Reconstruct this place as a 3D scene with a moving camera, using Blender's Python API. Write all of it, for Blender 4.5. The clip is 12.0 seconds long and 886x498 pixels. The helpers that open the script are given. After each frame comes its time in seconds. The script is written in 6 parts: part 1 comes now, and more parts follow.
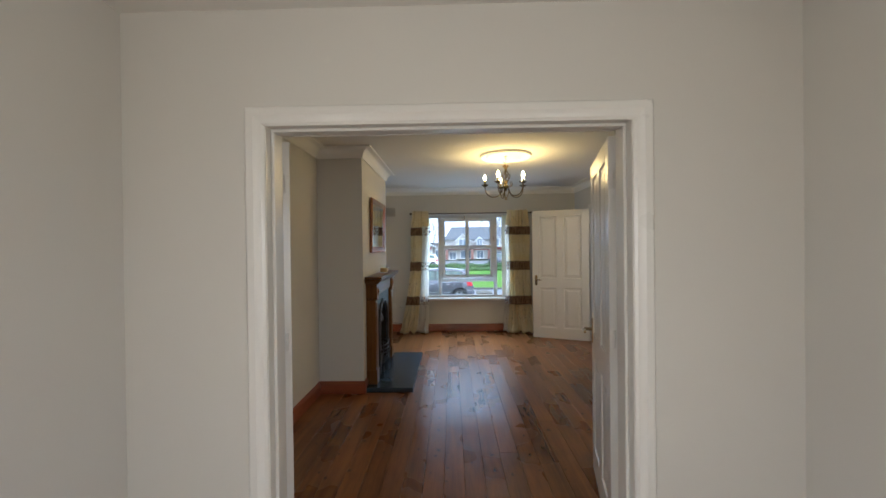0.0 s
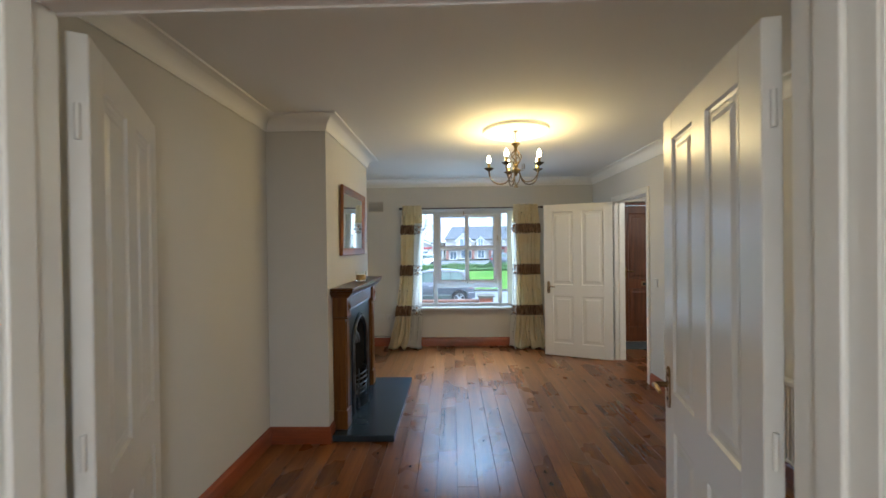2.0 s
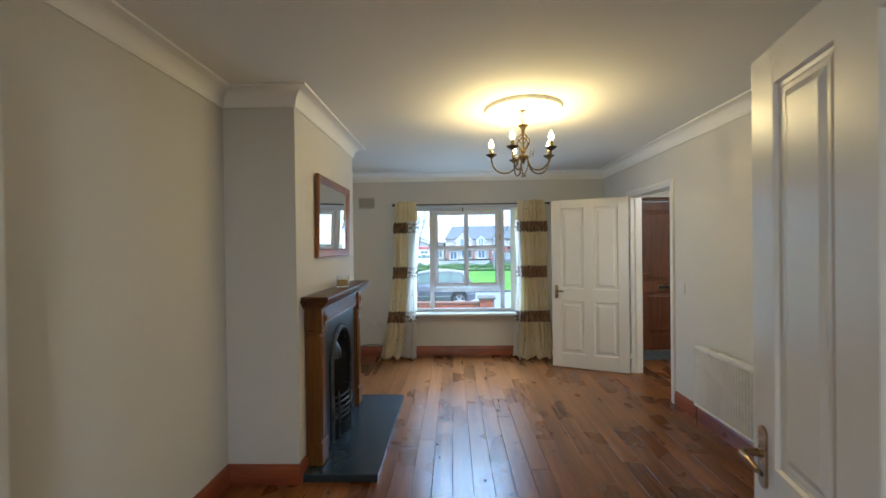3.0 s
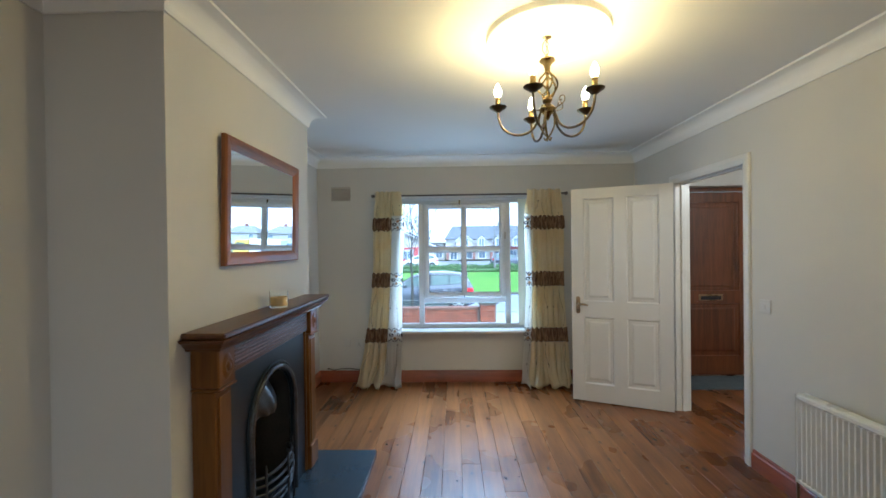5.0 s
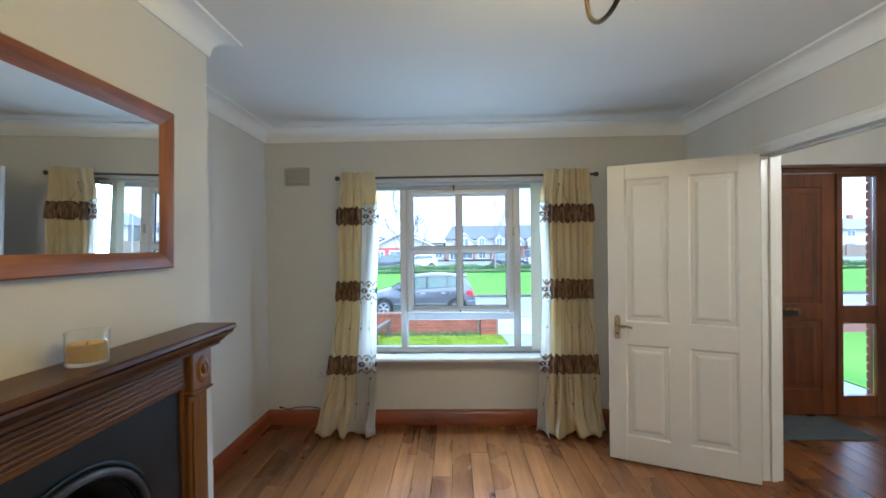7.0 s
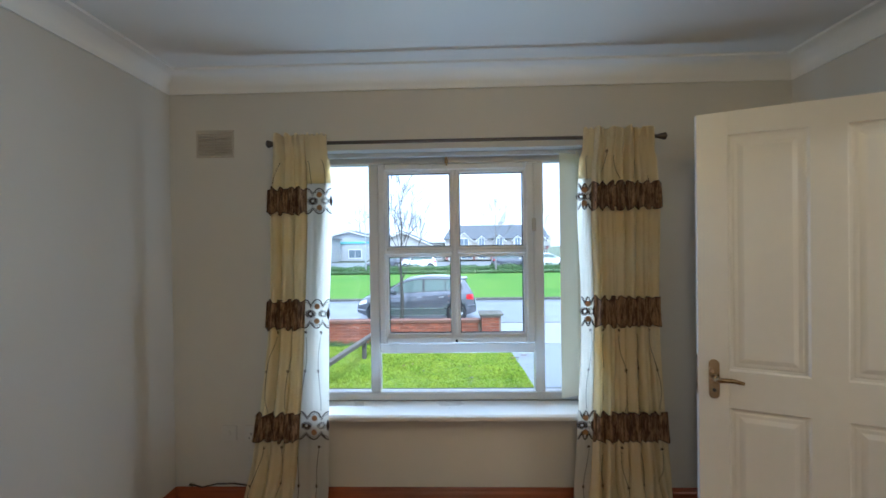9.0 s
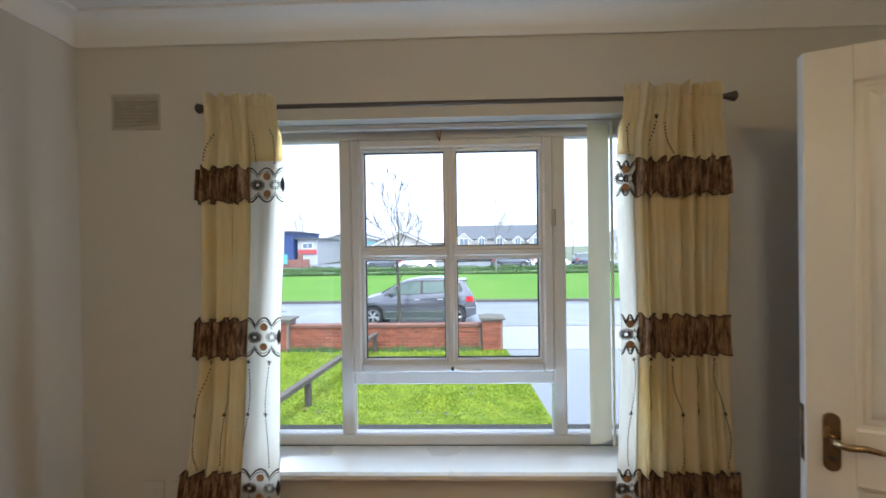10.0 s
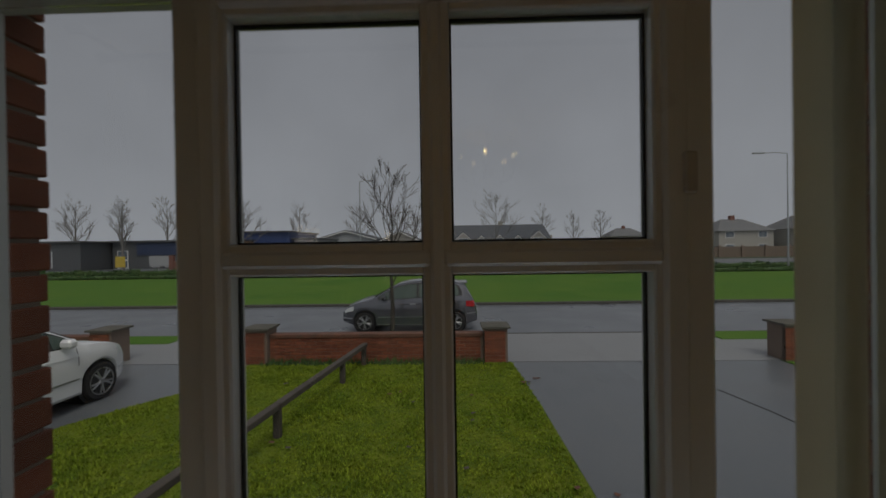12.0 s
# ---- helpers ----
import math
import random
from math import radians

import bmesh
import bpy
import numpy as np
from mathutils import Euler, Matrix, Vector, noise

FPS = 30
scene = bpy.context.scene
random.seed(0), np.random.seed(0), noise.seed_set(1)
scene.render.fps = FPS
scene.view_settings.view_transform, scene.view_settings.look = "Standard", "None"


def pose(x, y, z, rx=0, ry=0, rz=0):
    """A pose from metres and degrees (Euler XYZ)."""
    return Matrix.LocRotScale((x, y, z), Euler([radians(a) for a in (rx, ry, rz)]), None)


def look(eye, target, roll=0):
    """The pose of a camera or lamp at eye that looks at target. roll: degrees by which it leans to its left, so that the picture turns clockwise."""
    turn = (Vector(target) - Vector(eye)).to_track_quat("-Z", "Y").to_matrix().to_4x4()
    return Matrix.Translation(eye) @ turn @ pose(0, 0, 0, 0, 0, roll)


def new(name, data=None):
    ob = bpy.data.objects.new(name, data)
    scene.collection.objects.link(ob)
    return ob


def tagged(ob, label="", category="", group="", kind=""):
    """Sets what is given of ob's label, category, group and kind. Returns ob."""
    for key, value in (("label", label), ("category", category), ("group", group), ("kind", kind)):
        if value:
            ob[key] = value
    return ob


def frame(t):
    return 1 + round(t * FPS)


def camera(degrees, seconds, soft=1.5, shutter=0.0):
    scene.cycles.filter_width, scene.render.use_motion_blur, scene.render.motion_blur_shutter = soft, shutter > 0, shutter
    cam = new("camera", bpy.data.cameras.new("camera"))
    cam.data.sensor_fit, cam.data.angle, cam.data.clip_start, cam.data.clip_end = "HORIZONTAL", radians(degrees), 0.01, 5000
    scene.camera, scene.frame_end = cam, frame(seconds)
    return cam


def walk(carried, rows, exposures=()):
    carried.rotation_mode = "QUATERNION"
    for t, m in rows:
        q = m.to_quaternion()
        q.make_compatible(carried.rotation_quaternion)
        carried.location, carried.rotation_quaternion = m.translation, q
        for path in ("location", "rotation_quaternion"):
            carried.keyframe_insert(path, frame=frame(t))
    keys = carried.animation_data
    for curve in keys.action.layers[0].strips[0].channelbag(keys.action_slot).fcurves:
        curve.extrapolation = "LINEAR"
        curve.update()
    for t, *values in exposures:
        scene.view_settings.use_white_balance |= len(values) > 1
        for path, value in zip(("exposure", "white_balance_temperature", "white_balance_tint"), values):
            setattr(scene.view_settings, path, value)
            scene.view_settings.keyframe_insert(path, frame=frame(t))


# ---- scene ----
cam = camera(96.0, 12.0, soft=1.6, shutter=0.4)
PATH = [
    (0, (0.391, 0.450, 1.448), (0.345, 2.450, 1.437), -0.68),
    (0.5, (0.401, 0.693, 1.446), (0.354, 2.692, 1.435), -0.70),
    (1, (0.422, 0.931, 1.456), (0.373, 2.930, 1.444), -0.70),
    (1.5, (0.430, 1.181, 1.453), (0.381, 3.180, 1.441), -0.72),
    (2, (0.444, 1.434, 1.462), (0.394, 3.433, 1.449), -0.71),
    (2.5, (0.460, 1.689, 1.458), (0.408, 3.689, 1.445), -0.71),
    (3, (0.475, 1.945, 1.464), (0.423, 3.944, 1.450), -0.72),
    (5, (0.544, 2.966, 1.470), (0.489, 4.965, 1.457), -0.72),
    (5.5, (0.559, 3.233, 1.468), (0.504, 5.232, 1.454), -0.73),
    (6, (0.572, 3.494, 1.468), (0.517, 5.494, 1.454), -0.72),
    (6.5, (0.593, 3.760, 1.468), (0.537, 5.759, 1.454), -0.72),
    (7, (0.610, 4.026, 1.463), (0.554, 6.026, 1.450), -0.74),
    (7.5, (0.620, 4.296, 1.468), (0.564, 6.295, 1.455), -0.75),
    (9.5, (0.657, 5.354, 1.461), (0.603, 7.353, 1.449), -0.80),
    (10, (0.668, 5.621, 1.460), (0.614, 7.621, 1.449), -0.80),
    (10.5, (0.676, 5.883, 1.458), (0.622, 7.883, 1.447), -0.83),
    (11, (0.673, 6.146, 1.463), (0.621, 8.145, 1.452), -0.89),
    (11.5, (0.678, 6.413, 1.456), (0.627, 8.412, 1.445), -0.83),
    (12, (0.684, 6.677, 1.455), (0.633, 8.676, 1.444), -0.85),
]
EXPOSURES = [
    (0, 1.15, 5050, 6), (1.2, 1.17, 5050, 6), (2, 1.52, 4850, 4), (3.2, 1.60, 4750, 3), (5.5, 1.55, 4500, 2), (7.5, 1.70, 4700, 4), (9.3, 1.25, 5000, 5), (10.2, 1.32, 5600, 10), (10.8, 1.22, 6200, 13),
    (11.1, 0.7, 6700, 13), (11.4, -0.15, 6800, 9), (11.7, -1.0, 6800, 8), (12, -1.85, 6800, 9),
]
walk(cam, [(t, look(eye, target, roll)) for t, eye, target, roll in PATH], EXPOSURES)

# ---- light ----
world = bpy.data.worlds.new("overcast_sky")
scene.world = world
world.use_nodes = True
wt = world.node_tree
wt.nodes.clear()
sky = wt.nodes.new("ShaderNodeTexSky")
sky.sky_type = "NISHITA"
sky.sun_disc = False
sky.sun_elevation = radians(62)
sky.sun_rotation = radians(160)
sky.air_density = 1.0
sky.dust_density = 1.5
grey = wt.nodes.new("ShaderNodeHueSaturation")
grey.inputs["Saturation"].default_value = 0.30
tcw = wt.nodes.new("ShaderNodeTexCoord")
lift = wt.nodes.new("ShaderNodeVectorMath")
lift.operation = "MULTIPLY_ADD"
lift.inputs[1].default_value = (1, 1, 0.45)
lift.inputs[2].default_value = (0, 0, 0.34)
wt.links.new(tcw.outputs["Generated"], lift.inputs[0])
unit = wt.nodes.new("ShaderNodeVectorMath")
unit.operation = "NORMALIZE"
wt.links.new(lift.outputs[0], unit.inputs[0])
wt.links.new(unit.outputs[0], sky.inputs["Vector"])
cloud = wt.nodes.new("ShaderNodeTexNoise")
cloud.inputs["Scale"].default_value, cloud.inputs["Detail"].default_value = 2.2, 4
wt.links.new(tcw.outputs["Generated"], cloud.inputs["Vector"])
layer = wt.nodes.new("ShaderNodeMapRange")
layer.inputs["To Min"].default_value, layer.inputs["To Max"].default_value = 1.35, 2.25
wt.links.new(cloud.outputs["Fac"], layer.inputs["Value"])
wt.links.new(layer.outputs[0], grey.inputs["Value"])
bg = wt.nodes.new("ShaderNodeBackground")
bg.inputs["Strength"].default_value = 0.15
wo = wt.nodes.new("ShaderNodeOutputWorld")
wt.links.new(sky.outputs[0], grey.inputs["Color"])
wt.links.new(grey.outputs[0], bg.inputs["Color"])
wt.links.new(bg.outputs[0], wo.inputs["Surface"])

sun_data = bpy.data.lights.new("sun", "SUN")
sun_data.energy = 2.4
sun_data.angle = radians(25)
sun_data.color = (1.0, 0.97, 0.905)
sun = new("sun", sun_data)
sun.matrix_world = look((math.sin(radians(160)) * 20, math.cos(radians(160)) * 20, math.tan(radians(62)) * 20), (0, 0, 0))

def opening_lamp(name, width, height, watts, color, m, spread=180):
    """An area lamp added at an opening, for the sky's and the ground's light."""
    d = bpy.data.lights.new(name, "AREA")
    d.shape, d.size, d.size_y, d.energy, d.color, d.spread = "RECTANGLE", width, height, watts, color, radians(spread)
    ob = new(name, d)
    ob.matrix_world = m
    return ob


# Unseen lamps added in assumed side openings to light the back room.
opening_lamp("back_room_fill_light", 1.5, 1.3, 25, (1.0, 0.82, 0.62), look((-1.03, -1.3, 1.25), (1.9, -1.05, 1.1)))
opening_lamp("back_room_fill_light", 1.5, 1.3, 25, (1.0, 0.82, 0.62), look((1.93, -1.3, 1.25), (-0.9, -1.05, 1.1)))
# Strips added at the head, sill and curtain edges strengthen the window's daylight.
opening_lamp("front_window_skylight", 1.02, 0.045, 7, (0.72, 0.87, 1.0), look((0.65, 7.25, 1.992), (0.65, 6.67, 0.992)), 62)
opening_lamp("front_window_groundlight", 1.10, 0.06, 1.8, (0.66, 0.84, 1.0), look((0.65, 7.36, 0.60), (0.65, 6.80, 1.70)), 125)

opening_lamp("front_window_sidelight", 0.10, 1.30, 1.8, (0.84, 0.92, 1.0), look((-0.035, 7.24, 1.28), (2.40, 4.9, 0.75)), 120)
opening_lamp("front_window_sidelight", 0.10, 1.30, 1.2, (0.84, 0.92, 1.0), look((1.345, 7.24, 1.28), (-0.9, 5.4, 0.85)), 120)

# Unseen warm point lamp, added to brighten the hall.
hall_data = bpy.data.lights.new("hall_fill", "POINT")
hall_data.energy = 16
hall_data.color = (1.0, 0.80, 0.58)
hall_data.shadow_soft_size = 0.08
hall_fill = new("hall_fill", hall_data)
hall_fill.matrix_world = pose(3.4, 5.2, 2.2)


# ---- materials ----
def material(name, color, color2=None, rough=0.5, metal=0.0, scale=3.0, fine=60.0, bump=0.05, mix=0.5, stretch=(1, 1, 1), per_object=0.0,
             transmission=0.0, specular=0.5, coat=0.0, rough_var=0.08, dist=0.002, per_island=0.0, translucent=0.0, contrast=(0.35, 0.65)):
    m = bpy.data.materials.new(name)
    m.use_nodes = True
    nt = m.node_tree
    n, l = nt.nodes, nt.links
    p = n["Principled BSDF"]
    tc = n.new("ShaderNodeTexCoord")
    mp = n.new("ShaderNodeMapping")
    mp.inputs["Scale"].default_value = stretch
    l.new(tc.outputs["Object"], mp.inputs["Vector"])
    big, small = n.new("ShaderNodeTexNoise"), n.new("ShaderNodeTexNoise")
    big.inputs["Scale"].default_value, small.inputs["Scale"].default_value = scale, fine
    big.inputs["Detail"].default_value, small.inputs["Detail"].default_value = 5, 4
    vec = mp.outputs[0]
    if per_object:
        info = n.new("ShaderNodeObjectInfo")
        add = n.new("ShaderNodeVectorMath")
        add.operation = "MULTIPLY_ADD"
        add.inputs[1].default_value = (37, 53, 71)
        l.new(info.outputs["Random"], add.inputs[0])
        l.new(vec, add.inputs[2])
        vec = add.outputs[0]
    l.new(vec, big.inputs["Vector"])
    l.new(vec, small.inputs["Vector"])
    blend = n.new("ShaderNodeMath")
    blend.operation = "MULTIPLY_ADD"
    blend.inputs[1].default_value = 0.35
    l.new(small.outputs["Fac"], blend.inputs[0])
    half = n.new("ShaderNodeMath")
    half.operation = "MULTIPLY"
    half.inputs[1].default_value = 0.65
    l.new(big.outputs["Fac"], half.inputs[0])
    l.new(half.outputs[0], blend.inputs[2])
    ramp = n.new("ShaderNodeMapRange")
    ramp.inputs["From Min"].default_value, ramp.inputs["From Max"].default_value = contrast
    l.new(blend.outputs[0], ramp.inputs["Value"])
    c = n.new("ShaderNodeMix")
    c.data_type = "RGBA"
    c.inputs["A"].default_value = (*color, 1)
    c.inputs["B"].default_value = (*(color2 or tuple(v * (1 - 0.12 * mix) for v in color)), 1)
    l.new(ramp.outputs[0], c.inputs["Factor"])
    out = c.outputs["Result"]
    if per_object or per_island:
        src = n.new("ShaderNodeNewGeometry").outputs["Random Per Island"] if per_island else info.outputs["Random"]
        amount = per_object or per_island
        hs = n.new("ShaderNodeHueSaturation")
        mr = n.new("ShaderNodeMapRange")
        mr.inputs["To Min"].default_value, mr.inputs["To Max"].default_value = 1 - amount, 1 + amount
        l.new(src, mr.inputs["Value"])
        l.new(mr.outputs[0], hs.inputs["Value"])
        l.new(out, hs.inputs["Color"])
        out = hs.outputs[0]
    l.new(out, p.inputs["Base Color"])
    rr = n.new("ShaderNodeMapRange")
    rr.inputs["To Min"].default_value, rr.inputs["To Max"].default_value = max(rough - rough_var, 0.02), min(rough + rough_var, 1)
    l.new(big.outputs["Fac"], rr.inputs["Value"])
    l.new(rr.outputs[0], p.inputs["Roughness"])
    p.inputs["Metallic"].default_value = metal
    p.inputs["Specular IOR Level"].default_value = specular
    p.inputs["Transmission Weight"].default_value = transmission
    p.inputs["Coat Weight"].default_value = coat
    p.inputs["Coat Roughness"].default_value = 0.12
    if bump:
        b = n.new("ShaderNodeBump")
        b.inputs["Strength"].default_value, b.inputs["Distance"].default_value = bump, dist
        l.new(small.outputs["Fac"], b.inputs["Height"])
        l.new(b.outputs[0], p.inputs["Normal"])
    if translucent:
        t = n.new("ShaderNodeBsdfTranslucent")
        l.new(out, t.inputs["Color"])
        ms = n.new("ShaderNodeMixShader")
        ms.inputs[0].default_value = translucent
        l.new(p.outputs[0], ms.inputs[1])
        l.new(t.outputs[0], ms.inputs[2])
        l.new(ms.outputs[0], n["Material Output"].inputs["Surface"])
    return m


def wood(name, dark, light, axis="Y", rough=0.3, knots=0.0, per_object=0.0, coat=0.3, grain=14.0, specular=0.5):
    """Stained softwood: long grain along the axis, with knots and a varnish."""
    m = bpy.data.materials.new(name)
    m.use_nodes = True
    nt = m.node_tree
    n, l = nt.nodes, nt.links
    p = n["Principled BSDF"]
    tc = n.new("ShaderNodeTexCoord")
    mp = n.new("ShaderNodeMapping")
    mp.inputs["Scale"].default_value = {"X": (0.06, 1, 1), "Y": (1, 0.06, 1), "Z": (1, 1, 0.06)}[axis]
    info = n.new("ShaderNodeObjectInfo")
    add = n.new("ShaderNodeVectorMath")
    add.operation = "MULTIPLY_ADD"
    add.inputs[1].default_value = (31, 47, 59) if per_object else (0, 0, 0)
    l.new(info.outputs["Random"], add.inputs[0])
    l.new(tc.outputs["Object"], add.inputs[2])
    l.new(add.outputs[0], mp.inputs["Vector"])
    rings, fine, tone = n.new("ShaderNodeTexNoise"), n.new("ShaderNodeTexNoise"), n.new("ShaderNodeTexNoise")
    for node, s, d in ((rings, grain, 3), (fine, grain * 9, 3), (tone, 1.7, 3)):
        node.inputs["Scale"].default_value, node.inputs["Detail"].default_value = s, d
    rings.inputs["Distortion"].default_value = 0.8
    l.new(mp.outputs[0], rings.inputs["Vector"])
    l.new(mp.outputs[0], fine.inputs["Vector"])
    l.new(add.outputs[0], tone.inputs["Vector"])
    s1 = n.new("ShaderNodeMath")
    s1.operation = "MULTIPLY_ADD"
    s1.inputs[1].default_value = 0.20
    l.new(fine.outputs["Fac"], s1.inputs[0])
    s0 = n.new("ShaderNodeMath")
    s0.operation = "MULTIPLY"
    s0.inputs[1].default_value = 0.42
    l.new(rings.outputs["Fac"], s0.inputs[0])
    l.new(s0.outputs[0], s1.inputs[2])
    s2 = n.new("ShaderNodeMath")
    s2.operation = "MULTIPLY_ADD"
    s2.inputs[1].default_value = 0.38
    l.new(tone.outputs["Fac"], s2.inputs[0])
    l.new(s1.outputs[0], s2.inputs[2])
    mr = n.new("ShaderNodeMapRange")
    mr.inputs["From Min"].default_value, mr.inputs["From Max"].default_value = 0.36, 0.64
    l.new(s2.outputs[0], mr.inputs["Value"])
    c = n.new("ShaderNodeMix")
    c.data_type = "RGBA"
    c.inputs["A"].default_value, c.inputs["B"].default_value = (*dark, 1), (*light, 1)
    l.new(mr.outputs[0], c.inputs["Factor"])
    out = c.outputs["Result"]
    if knots:
        km = n.new("ShaderNodeMapping")
        km.inputs["Scale"].default_value = {"X": (2.0, 5.5, 5.5), "Y": (8.2, 5.2, 8.2), "Z": (5.5, 5.5, 2.0)}[axis]
        l.new(add.outputs[0], km.inputs["Vector"])
        vo = n.new("ShaderNodeTexVoronoi")
        vo.inputs["Scale"].default_value = 1.0
        if axis != "Z":
            vo.voronoi_dimensions = "2D"
        wob = n.new("ShaderNodeTexNoise")
        wob.inputs["Scale"].default_value = 22
        l.new(add.outputs[0], wob.inputs["Vector"])
        bend = n.new("ShaderNodeVectorMath")
        bend.operation = "MULTIPLY_ADD"
        bend.inputs[1].default_value = (0.32, 0.32, 0.32)
        l.new(wob.outputs["Color"], bend.inputs[0])
        l.new(km.outputs[0], bend.inputs[2])
        l.new(bend.outputs[0], vo.inputs["Vector"])
        pick = n.new("ShaderNodeSeparateColor")
        l.new(vo.outputs["Color"], pick.inputs[0])
        size = n.new("ShaderNodeMapRange")
        size.inputs["From Min"].default_value, size.inputs["From Max"].default_value = 0.50, 1.0
        size.inputs["To Min"].default_value, size.inputs["To Max"].default_value = 0.0, 0.16
        l.new(pick.outputs[0], size.inputs["Value"])
        kr = n.new("ShaderNodeMapRange")
        kr.inputs["From Min"].default_value = 0.0
        l.new(size.outputs[0], kr.inputs["From Max"])
        kr.inputs["To Min"].default_value, kr.inputs["To Max"].default_value = knots, 0.0
        l.new(vo.outputs["Distance"], kr.inputs["Value"])
        k = n.new("ShaderNodeMix")
        k.data_type = "RGBA"
        k.inputs["B"].default_value = (dark[0] * 0.22, dark[1] * 0.2, dark[2] * 0.2, 1)
        l.new(kr.outputs[0], k.inputs["Factor"])
        l.new(out, k.inputs["A"])
        out = k.outputs["Result"]
    if per_object:
        hs = n.new("ShaderNodeHueSaturation")
        ov = n.new("ShaderNodeMapRange")
        ov.inputs["To Min"].default_value, ov.inputs["To Max"].default_value = 1 - per_object, 1 + per_object
        l.new(info.outputs["Random"], ov.inputs["Value"])
        l.new(ov.outputs[0], hs.inputs["Value"])
        l.new(out, hs.inputs["Color"])
        out = hs.outputs[0]
    l.new(out, p.inputs["Base Color"])
    rr = n.new("ShaderNodeMapRange")
    rr.inputs["To Min"].default_value, rr.inputs["To Max"].default_value = rough - 0.07, rough + 0.1
    l.new(tone.outputs["Fac"], rr.inputs["Value"])
    l.new(rr.outputs[0], p.inputs["Roughness"])
    p.inputs["Specular IOR Level"].default_value = specular
    p.inputs["Coat Weight"].default_value = coat
    p.inputs["Coat Roughness"].default_value = 0.24
    b = n.new("ShaderNodeBump")
    b.inputs["Strength"].default_value, b.inputs["Distance"].default_value = 0.12, 0.001
    l.new(fine.outputs["Fac"], b.inputs["Height"])
    l.new(b.outputs[0], p.inputs["Normal"])
    return m


def glass(name, tint=(1, 1, 1), rough=0.0):
    m = bpy.data.materials.new(name)
    m.use_nodes = True
    p = m.node_tree.nodes["Principled BSDF"]
    p.inputs["Base Color"].default_value = (*tint, 1)
    p.inputs["Transmission Weight"].default_value = 1
    p.inputs["Roughness"].default_value = rough
    p.inputs["IOR"].default_value = 1.32
    return m


def glow(name, color, strength):
    m = bpy.data.materials.new(name)
    m.use_nodes = True
    p = m.node_tree.nodes["Principled BSDF"]
    p.inputs["Base Color"].default_value = (*color, 1)
    p.inputs["Emission Color"].default_value = (*color, 1)
    p.inputs["Emission Strength"].default_value = strength
    return m


WALL = material("warm_grey_wall_paint", (0.60, 0.578, 0.525), rough=0.75, scale=1.2, fine=240, bump=0.12, mix=0.35, specular=0.25, dist=0.0006)
CEIL = material("ceiling_paint", (0.77, 0.755, 0.705), rough=0.85, scale=1.0, fine=200, bump=0.08, mix=0.3, specular=0.2, dist=0.0006)
CORNICE = material("cornice_paint", (0.80, 0.785, 0.735), rough=0.7, scale=2, fine=120, bump=0.05, mix=0.3)
GLOSS = material("white_gloss_paint", (0.64, 0.62, 0.575), rough=0.32, scale=2, fine=45, bump=0.05, mix=0.2, rough_var=0.05, dist=0.0006, specular=0.5)
SATIN = material("white_satin_frame_paint", (0.70, 0.68, 0.63), rough=0.3, scale=3, fine=70, bump=0.06, mix=0.3, dist=0.0006)
UPVC = material("white_window_plastic", (0.64, 0.64, 0.63), rough=0.3, scale=4, fine=150, bump=0.02, mix=0.2)
BOARD = wood("stained_pine_board", (0.075, 0.024, 0.006), (0.245, 0.096, 0.025), "Y", rough=0.27, knots=1.5, per_object=0.13, coat=0.10, specular=0.38)
GAP = material("dark_gap", (0.012, 0.008, 0.006), rough=0.9, bump=0)
SKIRT = wood("varnished_redwood", (0.15, 0.032, 0.009), (0.31, 0.076, 0.020), "Y", rough=0.3, knots=0.4)
SKIRT_X = wood("varnished_redwood_cross", (0.15, 0.032, 0.009), (0.31, 0.076, 0.020), "X", rough=0.3, knots=0.4)
MANTEL_Y = wood("brown_stained_mantel", (0.042, 0.016, 0.004), (0.135, 0.055, 0.013), "Y", rough=0.30, coat=0.08, specular=0.32)
MANTEL_Z = wood("brown_stained_upright", (0.070, 0.027, 0.005), (0.21, 0.085, 0.013), "Z", rough=0.36, coat=0.02, specular=0.25)
PINE_Y = wood("reddish_pine_frame", (0.080, 0.024, 0.005), (0.34, 0.118, 0.021), "Y", rough=0.36, coat=0.08, knots=0.8)
PINE_Z = wood("reddish_pine_frame_upright", (0.080, 0.024, 0.005), (0.34, 0.118, 0.021), "Z", rough=0.36, coat=0.08, knots=0.8)
DOORWOOD = wood("dark_hardwood_door", (0.060, 0.018, 0.006), (0.19, 0.062, 0.018), "Z", rough=0.3)
SLATE = material("honed_black_slate", (0.020, 0.030, 0.040), (0.028, 0.040, 0.052), rough=0.26, scale=2, fine=60, bump=0.08, rough_var=0.05)
IRON = material("blackened_cast_iron", (0.006, 0.011, 0.017), (0.010, 0.017, 0.025), rough=0.42, specular=0.35, metal=0.0, scale=8, fine=160, bump=0.2)
POLISHED = material("polished_cast_iron", (0.13, 0.13, 0.13), (0.05, 0.05, 0.05), rough=0.36, metal=0.9, scale=10, fine=120, bump=0.4)
SOOT = material("sooty_firebrick", (0.008, 0.007, 0.006), (0.022, 0.018, 0.014), rough=0.95, scale=7, fine=90, bump=0.5)
BRASS = material("antique_brass", (0.40, 0.29, 0.11), (0.26, 0.19, 0.07), rough=0.28, metal=1.0, scale=12, fine=150, bump=0.05)
BRONZE = material("dark_aged_brass", (0.16, 0.12, 0.065), (0.10, 0.075, 0.04), rough=0.36, metal=1.0, scale=12, fine=150, bump=0.05)
